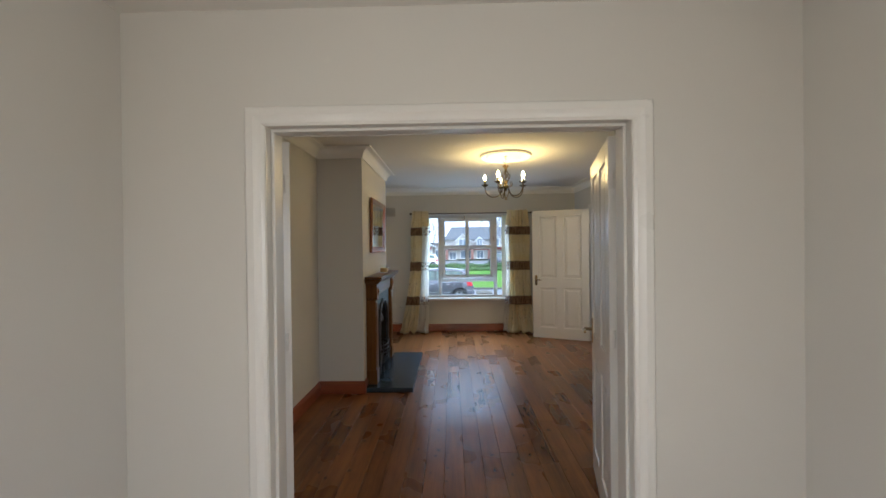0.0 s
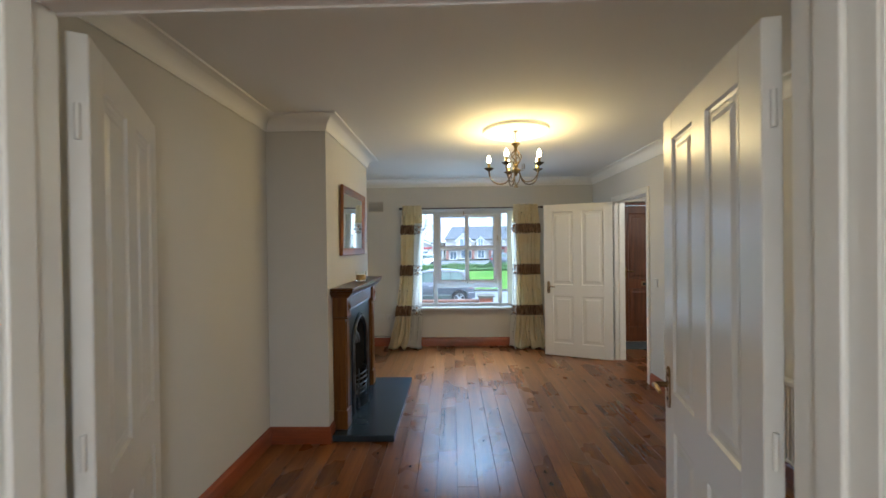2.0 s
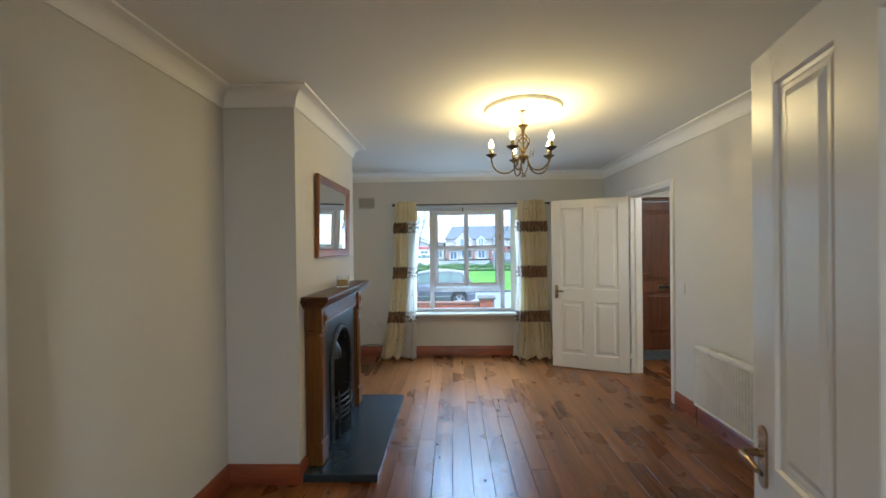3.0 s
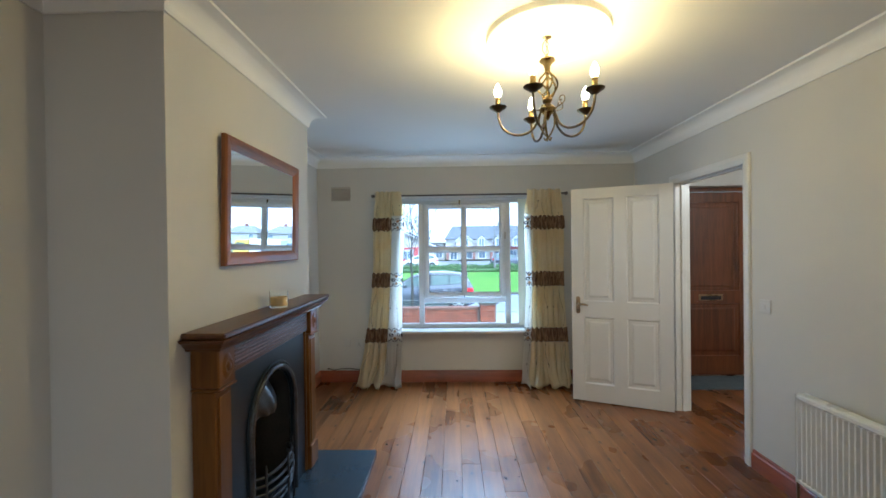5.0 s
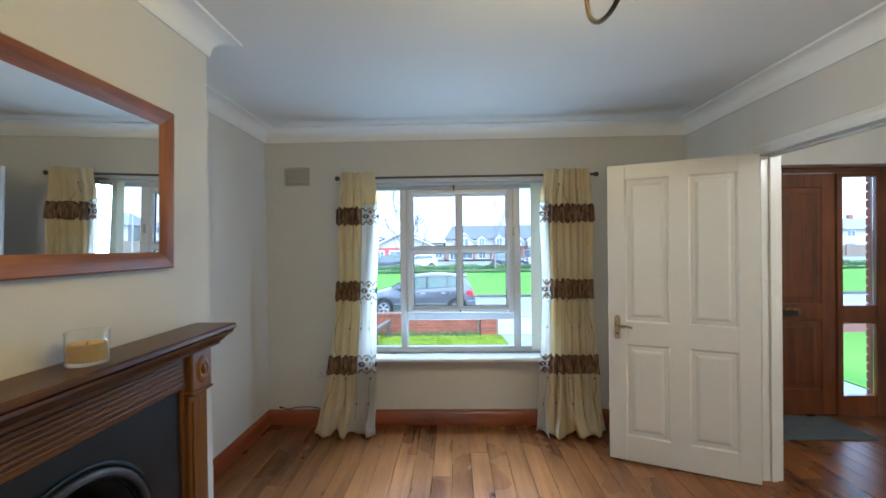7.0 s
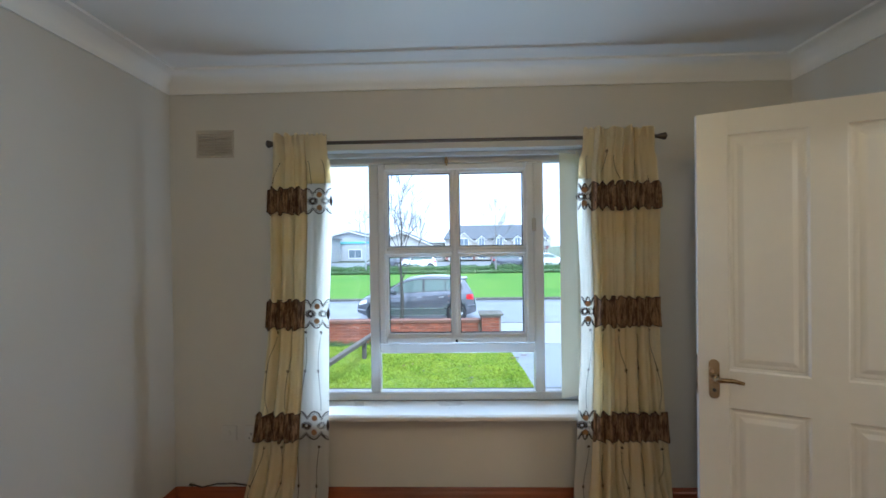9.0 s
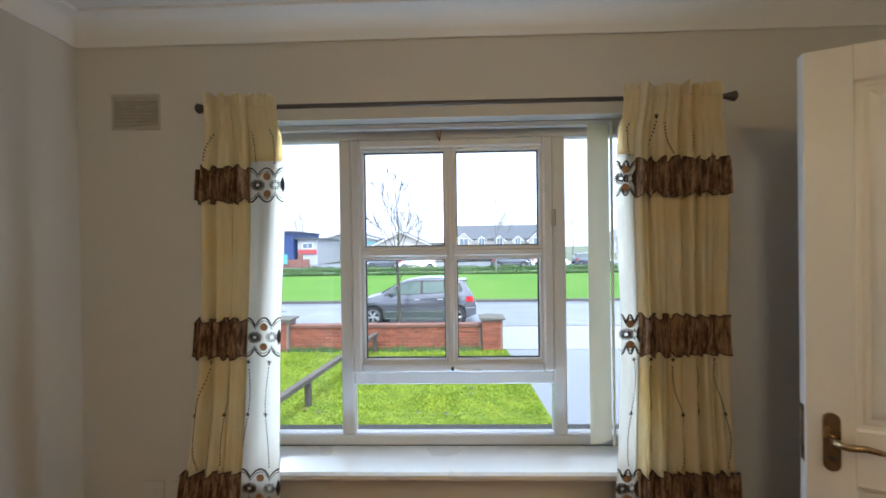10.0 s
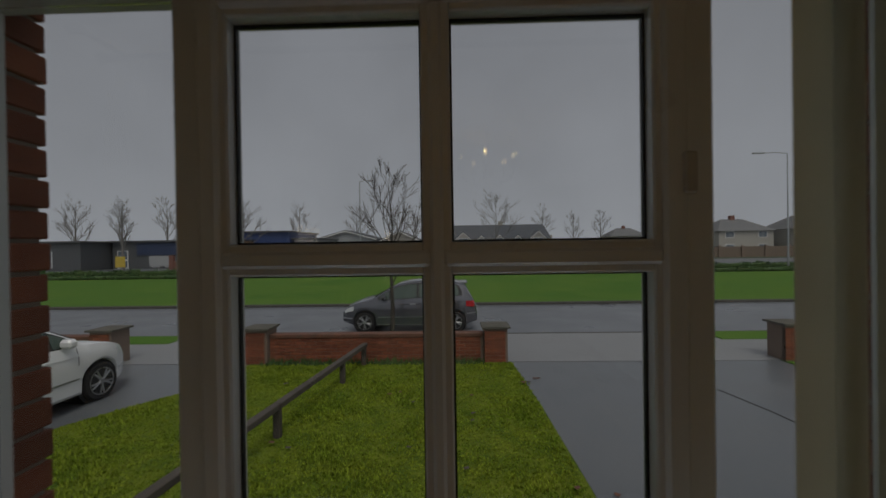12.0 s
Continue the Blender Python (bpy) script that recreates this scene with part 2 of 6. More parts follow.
NICKEL = material("satin_nickel_handle", (0.30, 0.21, 0.11), rough=0.28, metal=1.0, scale=10, fine=200, bump=0.03)
ROD = material("pewter_curtain_rod", (0.10, 0.085, 0.075), rough=0.4, metal=0.9, scale=20, fine=200, bump=0.1)
BULB = glow("warm_bulb_glass", (1.0, 0.76, 0.38), 11.0)
MIRROR = material("silvered_mirror", (0.86, 0.88, 0.88), rough=0.0, metal=1.0, scale=1, fine=10, bump=0, mix=0.02, rough_var=0.0)
GLASS = glass("clear_pane_glass")
JAR = glass("clear_jar_glass", (0.97, 0.99, 0.97))
FROST = glass("patterned_glass", (0.95, 0.98, 0.97), 0.12)
CREAM = material("ivory_satin_curtain_cloth", (0.80, 0.74, 0.56), (0.76, 0.63, 0.34), rough=0.55, scale=5, fine=700, bump=0.15, translucent=0.46, contrast=(0.3, 0.7))
SHEER = material("white_voile_cloth", (0.76, 0.74, 0.68), rough=0.6, scale=5, fine=900, bump=0.1, translucent=0.68)
BAND = material("brown_lace_band", (0.080, 0.038, 0.017), (0.40, 0.25, 0.135), rough=0.8, scale=70, fine=260, bump=0.7, dist=0.004, translucent=0.18, contrast=(0.42, 0.60), stretch=(1, 1, 0.2))
LACE = material("dark_embroidery_thread", (0.045, 0.026, 0.016), rough=0.8, scale=30, fine=300, bump=0.4)
TAN = material("tan_embroidery_thread", (0.33, 0.17, 0.07), rough=0.8, scale=30, fine=300, bump=0.4)
BLIND = material("cream_blind_fabric", (0.90, 0.86, 0.74), rough=0.7, scale=5, fine=500, bump=0.15, translucent=0.75)
WHITE = material("white_enamel", (0.72, 0.71, 0.67), rough=0.28, scale=3, fine=120, bump=0.02, mix=0.2)
PLASTIC = material("off_white_plastic", (0.60, 0.585, 0.545), rough=0.35, scale=5, fine=200, bump=0.02)
VENT = material("cream_vent_plastic", (0.46, 0.425, 0.36), rough=0.6, scale=9, fine=150, bump=0.1)
BLACK = material("black_rubber", (0.012, 0.012, 0.013), rough=0.6, scale=10, fine=200, bump=0.1)
WAX = material("cream_candle_wax", (0.85, 0.62, 0.25), rough=0.45, scale=10, fine=100, bump=0.05, translucent=0.4)
MAT = material("grey_blue_doormat", (0.075, 0.095, 0.105), (0.11, 0.13, 0.14), rough=0.95, scale=14, fine=600, bump=0.9, dist=0.004)
BRICK = material("red_clay_brick", (0.25, 0.080, 0.036), (0.16, 0.046, 0.026), rough=0.85, scale=9, fine=180, bump=0.5, per_object=0.25, dist=0.003)
# Less saturated, with the haze over far brickwork put into the colour.
BRICKS = material("red_brickwork_far", (0.21, 0.10, 0.075), (0.15, 0.07, 0.055), rough=0.9, scale=2, fine=14, bump=0.2)
MORTAR = material("dull_mortar", (0.20, 0.15, 0.12), rough=0.95, scale=14, fine=200, bump=0.5)
COPING = material("weathered_coping", (0.17, 0.068, 0.040), (0.10, 0.055, 0.038), rough=0.7, scale=6, fine=120, bump=0.4)
CAPSTONE = material("mossy_grey_capstone", (0.12, 0.11, 0.095), (0.075, 0.075, 0.055), rough=0.8, scale=7, fine=120, bump=0.5)
LAWN = material("damp_lawn_soil", (0.070, 0.120, 0.016), (0.19, 0.235, 0.028), rough=0.95, scale=3.2, fine=40, bump=0.9, dist=0.03, specular=0.08)
BLADE = material("winter_grass_blade", (0.165, 0.255, 0.024), (0.29, 0.35, 0.038), rough=0.7, specular=0.1, scale=2.2, fine=20, bump=0, per_island=0.5, translucent=0.3)
VERGE = material("mown_green_grass", (0.066, 0.150, 0.028), (0.108, 0.190, 0.036), rough=0.95, scale=0.35, fine=5, bump=0.6, dist=0.03, specular=0.05)
ASPHALT = material("wet_asphalt", (0.115, 0.125, 0.14), (0.14, 0.15, 0.165), rough=0.34, scale=0.7, fine=90, bump=0.35, rough_var=0.2, dist=0.003)
TARMAC = material("wet_driveway_tarmac", (0.115, 0.127, 0.14), (0.15, 0.16, 0.17), rough=0.36, scale=0.9, fine=110, bump=0.4, rough_var=0.2, dist=0.003)
CONCRETE = material("wet_pale_concrete", (0.19, 0.195, 0.20), (0.24, 0.245, 0.25), rough=0.42, scale=0.8, fine=70, bump=0.3, rough_var=0.2)
KERB = material("dark_kerb_concrete", (0.09, 0.085, 0.075), (0.06, 0.058, 0.05), rough=0.85, scale=4, fine=60, bump=0.4)
RAIL = material("weathered_dark_timber", (0.060, 0.050, 0.042), (0.095, 0.082, 0.07), rough=0.8, scale=6, fine=90, bump=0.6)
LICHEN = material("lichened_grey_bark", (0.062, 0.058, 0.044), (0.030, 0.027, 0.022), rough=0.9, scale=22, fine=70, bump=0.7, contrast=(0.45, 0.55))
# Bark paled so that the haze over distant trees is in its colour.
HAZEBARK = material("haze_paled_bark", (0.14, 0.135, 0.13), (0.19, 0.18, 0.17), rough=0.95, scale=1, fine=9, bump=0.2)
BARK = material("grey_brown_bark", (0.040, 0.034, 0.029), (0.070, 0.060, 0.05), rough=0.9, scale=9, fine=80, bump=0.6)
HEDGE = material("dense_hedge_leaf", (0.035, 0.085, 0.020), (0.07, 0.12, 0.028), rough=0.7, scale=1.2, fine=9, bump=0.5, per_island=0.4)
CARPAINT = material("dark_grey_metallic_paint", (0.10, 0.105, 0.12), rough=0.24, metal=0.45, scale=3, fine=500, bump=0, coat=0.8, mix=0.1)
CARWHITE = material("white_car_paint", (0.72, 0.73, 0.74), rough=0.22, scale=3, fine=500, bump=0, coat=0.8, mix=0.1)
# Green in the base colour stands in for grass showing in the glass.
CARGLASS = material("dark_car_glass", (0.085, 0.115, 0.100), rough=0.05, specular=0.3, scale=3, fine=20, bump=0, mix=0.1, rough_var=0.02)
TYRE = material("tyre_rubber", (0.018, 0.018, 0.019), rough=0.85, scale=12, fine=90, bump=0.2)
ALLOY = material("silver_alloy", (0.42, 0.43, 0.44), rough=0.3, metal=0.9, scale=8, fine=100, bump=0)
REDLENS = material("red_lamp_lens", (0.42, 0.015, 0.02), rough=0.15, scale=8, fine=100, bump=0)
LENS = material("clear_lamp_lens", (0.55, 0.57, 0.58), rough=0.12, scale=8, fine=100, bump=0)
RENDER = material("cream_house_render", (0.38, 0.365, 0.33), rough=0.9, scale=0.6, fine=12, bump=0.1)
PALE = material("pale_grey_cladding", (0.33, 0.34, 0.345), rough=0.8, scale=0.5, fine=10, bump=0.1)
ROOF = material("dark_slate_roof", (0.060, 0.068, 0.080), (0.085, 0.092, 0.10), rough=0.6, scale=0.7, fine=12, bump=0.3)
FARGLASS = material("far_window_glass", (0.12, 0.15, 0.18), rough=0.12, scale=0.6, fine=5, bump=0)
ROOFPALE = material("weathered_pale_slate_roof", (0.13, 0.135, 0.14), (0.17, 0.17, 0.17), rough=0.7, scale=0.7, fine=12, bump=0.3)
# Green dulled to carry the haze over the ground towards the horizon.
FIELD = material("haze_dulled_field", (0.075, 0.10, 0.055), (0.11, 0.125, 0.075), rough=0.95, scale=0.05, fine=2, bump=0.3)
# Red muted to include the haze over the far shopfronts.
REDPAINT = material("red_shopfront_paint", (0.34, 0.055, 0.055), rough=0.5, scale=1, fine=20, bump=0)
BLUEPAINT = material("blue_cladding", (0.030, 0.055, 0.155), rough=0.5, scale=1, fine=20, bump=0)
TEAL = material("teal_hoarding_paint", (0.12, 0.36, 0.36), rough=0.5, scale=1, fine=20, bump=0)
# Lightened a little, as distance haze would lift the dark cladding.
DARKCLAD = material("dark_cladding", (0.085, 0.09, 0.095), rough=0.5, scale=1, fine=20, bump=0)
FENCEWOOD = material("weathered_fence_board", (0.17, 0.13, 0.10), rough=0.85, scale=1, fine=20, bump=0.2)
TIMBERCLAD = material("pale_timber_cladding", (0.42, 0.27, 0.15), (0.30, 0.19, 0.11), rough=0.8, scale=1, fine=12, bump=0.1)
NAVY = material("navy_cladding", (0.030, 0.045, 0.095), rough=0.5, scale=1, fine=20, bump=0)
PINK = material("pink_poster_print", (0.60, 0.22, 0.24), rough=0.6, scale=1, fine=20, bump=0)
# Yellow dulled by painted-in haze of distance.
YELLOW = material("yellow_sign_paint", (0.52, 0.38, 0.06), rough=0.5, scale=1, fine=20, bump=0)


# ---- mesh helpers ----
class Mesh:
    """Gathers boxes, tubes, turned and swept shapes into one mesh."""

    def __init__(self):
        self.v, self.f = [], []

    def add(self, verts, faces, m=None):
        k = len(self.v)
        self.v += [tuple(m @ Vector(p)) if m else tuple(p) for p in verts]
        self.f += [tuple(i + k for i in f) for f in faces]
        return self

    def box(self, x0, x1, y0, y1, z0, z1, m=None):
        v = [(x, y, z) for x in (x0, x1) for y in (y0, y1) for z in (z0, z1)]
        return self.add(v, [(0, 1, 3, 2), (4, 6, 7, 5), (0, 4, 5, 1), (2, 3, 7, 6), (0, 2, 6, 4), (1, 5, 7, 3)], m)

    def soft(self, x0, x1, y0, y1, z0, z1, c=0.003, m=None):
        """A box whose edges are chamfered by c."""
        c = min(c, (x1 - x0) * 0.45, (y1 - y0) * 0.45, (z1 - z0) * 0.45)
        bm = bmesh.new()
        xs, ys, zs = (x0, x1), (y0, y1), (z0, z1)
        for i in range(2):
            for j in range(2):
                for k in range(2):
                    s = (1 - 2 * i, 1 - 2 * j, 1 - 2 * k)
                    p = Vector((xs[i], ys[j], zs[k]))
                    for a in range(3):
                        q = p.copy()
                        for b in range(3):
                            if b != a:
                                q[b] += s[b] * c
                        bm.verts.new(q)
        bmesh.ops.convex_hull(bm, input=bm.verts)
        bm.verts.index_update()
        self.add([v.co[:] for v in bm.verts], [[v.index for v in f.verts] for f in bm.faces], m)
        bm.free()
        return self

    def lathe(self, profile, m=None, n=20, arc=2 * math.pi):
        """Turns (radius, height) pairs round z."""
        v, f = [], []
        full = abs(arc - 2 * math.pi) < 1e-6
        cols = n if full else n + 1
        for r, z in profile:
            v += [(r * math.cos(arc * i / n), r * math.sin(arc * i / n), z) for i in range(cols)]
        for j in range(len(profile) - 1):
            for i in range(n):
                a, b = j * cols + i, j * cols + (i + 1) % cols
                f.append((a, b, b + cols, a + cols))
        if full:
            for j, flip in ((0, True), (len(profile) - 1, False)):
                if profile[j][0] > 1e-5:
                    ring = [j * cols + i for i in range(cols)]
                    f.append(ring[::-1] if flip else ring)
        return self.add(v, f, m)

    def cyl(self, a, b, r, r2=None, n=12):
        return self.tube([a, b], [r, r if r2 is None else r2], n)

    def tube(self, pts, radii, n=8, closed=False):
        pts = [Vector(p) for p in pts]
        radii = radii if isinstance(radii, (list, tuple)) else [radii] * len(pts)
        v, f = [], []
        ref = None
        for i, p in enumerate(pts):
            a = pts[max(i - 1, 0)] if not closed else pts[i - 1]
            b = pts[min(i + 1, len(pts) - 1)] if not closed else pts[(i + 1) % len(pts)]
            d = (b - a).normalized()
            if ref is None:
                ref = d.orthogonal().normalized()
            ref = (ref - d * ref.dot(d)).normalized()
            o = d.cross(ref)
            v += [tuple(p + (ref * math.cos(2 * math.pi * k / n) + o * math.sin(2 * math.pi * k / n)) * radii[i]) for k in range(n)]
        rows = len(pts) if closed else len(pts) - 1
        for i in range(rows):
            for k in range(n):
                a, b = i * n + k, i * n + (k + 1) % n
                c = ((i + 1) % len(pts)) * n
                f.append((a, b, c + (k + 1) % n, c + k))
        if not closed:
            f.append(tuple(range(n))[::-1])
            f.append(tuple((len(pts) - 1) * n + k for k in range(n)))
        return self.add(v, f)

    def prism(self, outline, axis, a, b, m=None):
        """A flat outline of pairs, drawn out along the axis from a to b."""
        def at(p, t):
            return {"x": (t, p[0], p[1]), "y": (p[0], t, p[1]), "z": (p[0], p[1], t)}[axis]
        n = len(outline)
        v = [at(p, a) for p in outline] + [at(p, b) for p in outline]
        f = [tuple(range(n))[::-1], tuple(range(n, 2 * n))] + [(i, (i + 1) % n, n + (i + 1) % n, n + i) for i in range(n)]
        return self.add(v, f, m)

    def sweep(self, path, profile, closed=False):
        """Carries a profile of (inwards, height) along a level path with mitred corners; inwards is to the path's left."""
        path = [Vector(p) for p in path]
        n, k = len(path), len(profile)
        v, f = [], []
        for i, p in enumerate(path):
            d1 = (p - path[i - 1]).normalized() if closed or i else None
            d2 = (path[(i + 1) % n] - p).normalized() if closed or i < n - 1 else None
            d1, d2 = d1 or d2, d2 or d1
            n1, n2 = Vector((-d1.y, d1.x)), Vector((-d2.y, d2.x))
            mitre = (n1 + n2) / (1 + n1.dot(n2))
            v += [(p.x + mitre.x * o, p.y + mitre.y * o, h) for o, h in profile]
        for i in range(n if closed else n - 1):
            for j in range(k):
                a, b = i * k + j, i * k + (j + 1) % k
                c = ((i + 1) % n) * k
                f.append((a, c + j, c + (j + 1) % k, b))
        if not closed:
            f += [tuple(range(k)), tuple((n - 1) * k + j for j in range(k))[::-1]]
        return self.add(v, f)


def eased(pts, steps=4):
    """The same run of points with smooth bends between them."""
    p = [Vector(q) for q in pts]
    p = [p[0] * 2 - p[1]] + p + [p[-1] * 2 - p[-2]]
    out = []
    for i in range(1, len(p) - 2):
        for k in range(steps):
            t = k / steps
            out.append(0.5 * (2 * p[i] + (p[i + 1] - p[i - 1]) * t + (2 * p[i - 1] - 5 * p[i] + 4 * p[i + 1] - p[i + 2]) * t * t + (3 * p[i] - p[i - 1] - 3 * p[i + 1] + p[i + 2]) * t ** 3))
    return out + [p[-2]]


def data(name, mesh, mat, smooth=None):
    me = bpy.data.meshes.new(name)
    me.from_pydata(mesh.v, [], mesh.f)
    bm = bmesh.new()
    bm.from_mesh(me)
    if len(bm.faces) < 60000:
        bmesh.ops.recalc_face_normals(bm, faces=bm.faces)
    bm.to_mesh(me)
    bm.free()
    me.materials.append(mat)
    if smooth:
        me.shade_smooth()
        me.set_sharp_from_angle(angle=radians(smooth))
    return me


def part(name, mesh, mat, parent=None, label="", smooth=None, m=None):
    ob = new(name, mesh if isinstance(mesh, bpy.types.Mesh) else data(name, mesh, mat, smooth))
    if parent:
        ob.parent = parent
        ob.matrix_parent_inverse = Matrix.Identity(4)
    if m:
        ob.matrix_basis = m
    return tagged(ob, label=label)


def thing(name, label, category, group="", m=None, kind=""):
    ob = new(name)
    ob.empty_display_size = 0.1
    if m:
        ob.matrix_basis = m
    return tagged(ob, label, category, group, kind)


def solid(name, mesh, mat, label, category="", kind="", smooth=None, group=""):
    ob = new(name, data(name, mesh, mat, smooth))
    return tagged(ob, label, category, group, kind)


# ---- the plan, in metres ----
XL, XR, YS, YD, YN, ZC = -0.945, 2.485, 2.25, 2.09, 7.30, 2.44
YF, YO = 7.50, 7.62
BX, BY0, BY1 = -0.497, 4.388, 5.80
WX0, WX1, WZ0, WZ1 = -0.30, 1.57, 0.52, 2.005
DX0, DX1, DZ = -0.381, 1.129, 1.955
LY0, LY1, LZ = 5.69, 6.52, 1.995
HX1, HY0 = 4.30, 3.0
FX0, FX1 = 2.90, 4.215
GZ = -1.04

# ---- structure ----
floor = solid("floor", Mesh().box(-1.3, 4.9, -2.6, 7.50, -0.30, -0.022), GAP, "dark sub-floor under the varnished pine boards", kind="structure")
ceiling = solid("ceiling", Mesh().box(-1.3, 4.9, -2.6, 7.62, ZC, ZC + 0.25), CEIL, "flat cream-white painted ceiling", kind="structure")

m = Mesh()
m.box(-1.25, WX0, YN, YF, 0, ZC).box(WX1, FX0, YN, YF, 0, ZC).box(FX1, 4.75, YN, YF, 0, ZC)
m.box(WX0, WX1, YN, YF, 0, WZ0).box(WX0, WX1, YN, YF, WZ1, ZC).box(FX0, FX1, YN, YF, 2.08, ZC)
wall_north = solid("wall_north", m, WALL, "grey-beige painted wall round the front window", kind="structure")
m = Mesh()
m.box(-1.3, WX0 - 0.005, YF + 0.002, YO - 0.012, GZ, ZC).box(WX1 + 0.005, FX0, YF + 0.002, YO - 0.012, GZ, ZC).box(FX1, 4.8, YF + 0.002, YO - 0.012, GZ, ZC)
m.box(WX0 - 0.012, WX1 + 0.012, YF + 0.002, YO - 0.012, GZ, WZ0 - 0.03).box(WX0 - 0.012, WX1 + 0.012, YF + 0.002, YO - 0.012, WZ1 + 0.02, ZC)
m.box(FX0, FX1, YF + 0.002, YO - 0.012, GZ, -0.02).box(FX0, FX1, YF + 0.002, YO - 0.012, 2.09, ZC)
wall_outer = solid("wall_outer", m, MORTAR, "mortar-jointed red brick outer wall of the house", kind="structure")
wall_west = solid("wall_west", Mesh().box(XL - 0.25, XL, YS, YN, 0, ZC), WALL, "warm grey painted side wall", kind="structure")
m = Mesh().prism([(BY0, 0), (4.85, 0), (4.85, 0.90), (5.352, 0.90), (5.352, 0), (BY1, 0), (BY1, ZC), (BY0, ZC)], "x", XL, BX)
chimney_breast = solid("chimney_breast", m, WALL, "warm grey painted chimney breast", kind="structure")
m = Mesh().box(XR, XR + 0.12, YS, LY0, 0, ZC).box(XR, XR + 0.12, LY1, YN, 0, ZC).box(XR, XR + 0.12, LY0, LY1, LZ + 0.02, ZC)
wall_east = solid("wall_east", m, WALL, "pale grey painted wall with a doorway to the hall", kind="structure")
m = Mesh().box(-1.22, DX0 - 0.02, YD, YS, 0, ZC).box(DX1 + 0.02, 2.58, YD, YS, 0, ZC).box(DX0 - 0.02, DX1 + 0.02, YD, YS, DZ + 0.03, ZC)
wall_middle = solid("wall_middle", m, WALL, "warm grey painted wall with a wide double doorway", kind="structure")
# The openings are unseen, cut where the added back room lamps stand.
m = Mesh().box(-1.22, -0.985, -2.5, -2.1, 0, ZC).box(-1.22, -0.985, -0.5, YD, 0, ZC).box(-1.22, -0.985, -2.1, -0.5, 0, 0.55).box(-1.22, -0.985, -2.1, -0.5, 1.95, ZC).box(1.81, 2.1, -2.5, -2.1, 0, ZC).box(1.81, 2.1, -0.5, YD, 0, ZC).box(1.81, 2.1, -2.1, -0.5, 0, 0.55).box(1.81, 2.1, -2.1, -0.5, 1.95, ZC)
wall_dining = solid("wall_dining", m, WALL, "plain warm grey side walls of the back room", kind="structure")
m = Mesh().box(-1.22, 2.1, -2.6, -2.5, 0, ZC)
wall_south = solid("wall_south", m, WALL, "plain warm grey back wall", kind="structure")
m = Mesh().box(HX1, HX1 + 0.2, HY0, YN, 0, ZC).box(XR + 0.12, HX1 + 0.2, HY0 - 0.15, HY0, 0, ZC)
wall_hall = solid("wall_hall", m, WALL, "plain painted walls of the hall", kind="structure")

# ---- cornice and skirting ----
cove = [(0.0, ZC - 0.105), (0.010, ZC - 0.105), (0.012, ZC - 0.096)]
cove += [(0.100 - 0.086 * math.cos(a), ZC - 0.012 - 0.080 * (1 - math.sin(a))) for a in [i * math.pi / 16 for i in range(9)]]
cove += [(0.108, ZC - 0.012), (0.110, ZC - 0.001), (0.0, ZC - 0.001)]
room = [(XL, YS), (XR, YS), (XR, YN), (XL, YN), (XL, BY1), (BX, BY1), (BX, BY0), (XL, BY0)]
m = Mesh().sweep(room, cove, closed=True)
cornice = solid("cornice", m, CORNICE, "white painted coved plaster cornice", kind="structure", smooth=25)
board_profile = [(0, 0.0), (0.018, 0.0), (0.018, 0.092), (0.015, 0.100), (0.010, 0.106), (0.010, 0.114), (0.006, 0.122), (0, 0.124)]
runs = [
    ([(XL, BY0), (XL, YS), (DX0 - 0.09, YS)], SKIRT), ([(BX, 4.56), (BX, BY0), (XL, BY0)], SKIRT_X),
    ([(XL, BY1), (BX, BY1), (BX, 5.67)], SKIRT_X), ([(XL, YN), (XL, BY1)], SKIRT),
    ([(XR, YN), (XL, YN)], SKIRT_X), ([(XR, LY1 + 0.075), (XR, YN)], SKIRT), ([(XR, YS), (XR, LY0 - 0.075)], SKIRT), ([(DX1 + 0.09, YS), (XR, YS)], SKIRT_X),
    ([(HX1, HY0), (HX1, YN), (FX1 + 0.03, YN)], SKIRT), ([(XR + 0.12, LY0 - 0.08), (XR + 0.12, HY0)], SKIRT), ([(XR + 0.12, YN), (XR + 0.12, LY1 + 0.08)], SKIRT),
]
for line, mt in runs:
    turned = sum((b[0] - a[0]) * (b[1] + a[1]) for a, b in zip(line, line[1:]))
    solid("baseboard", Mesh().sweep(line, board_profile), mt, "varnished reddish wooden skirting board", kind="structure", smooth=30)


def architrave(name, x0, x1, z1, label, m, w=0.07):
    """A moulded frame round an opening that lies in the plane y = 0, facing -y."""
    ob = thing(name, label, "door frame", m=m, kind="structure")
    prof = [(0, 0), (w, 0), (w, -0.012), (w - 0.006, -0.018), (w * 0.55, -0.020), (w * 0.40, -0.014), (0.012, -0.012), (0.006, -0.008), (0, -0.006)]
    def ring(o):
        return [(x0 - o, 0.0), (x0 - o, z1 + o), (x1 + o, z1 + o), (x1 + o, 0.0)]
    k = len(prof)
    pts = [[(ring(o)[c][0], d, ring(o)[c][1]) for o, d in prof] for c in range(4)]
    for c, nm in ((0, "side_casing"), (1, "head_casing"), (2, "side_casing")):
        v = pts[c] + pts[c + 1]
        f = [(j, (j + 1) % k, k + (j + 1) % k, k + j) for j in range(k)] + [tuple(range(k)), tuple(range(k, 2 * k))[::-1]]
        part(nm, Mesh().add(v, f), SATIN, ob, smooth=25)
    return ob


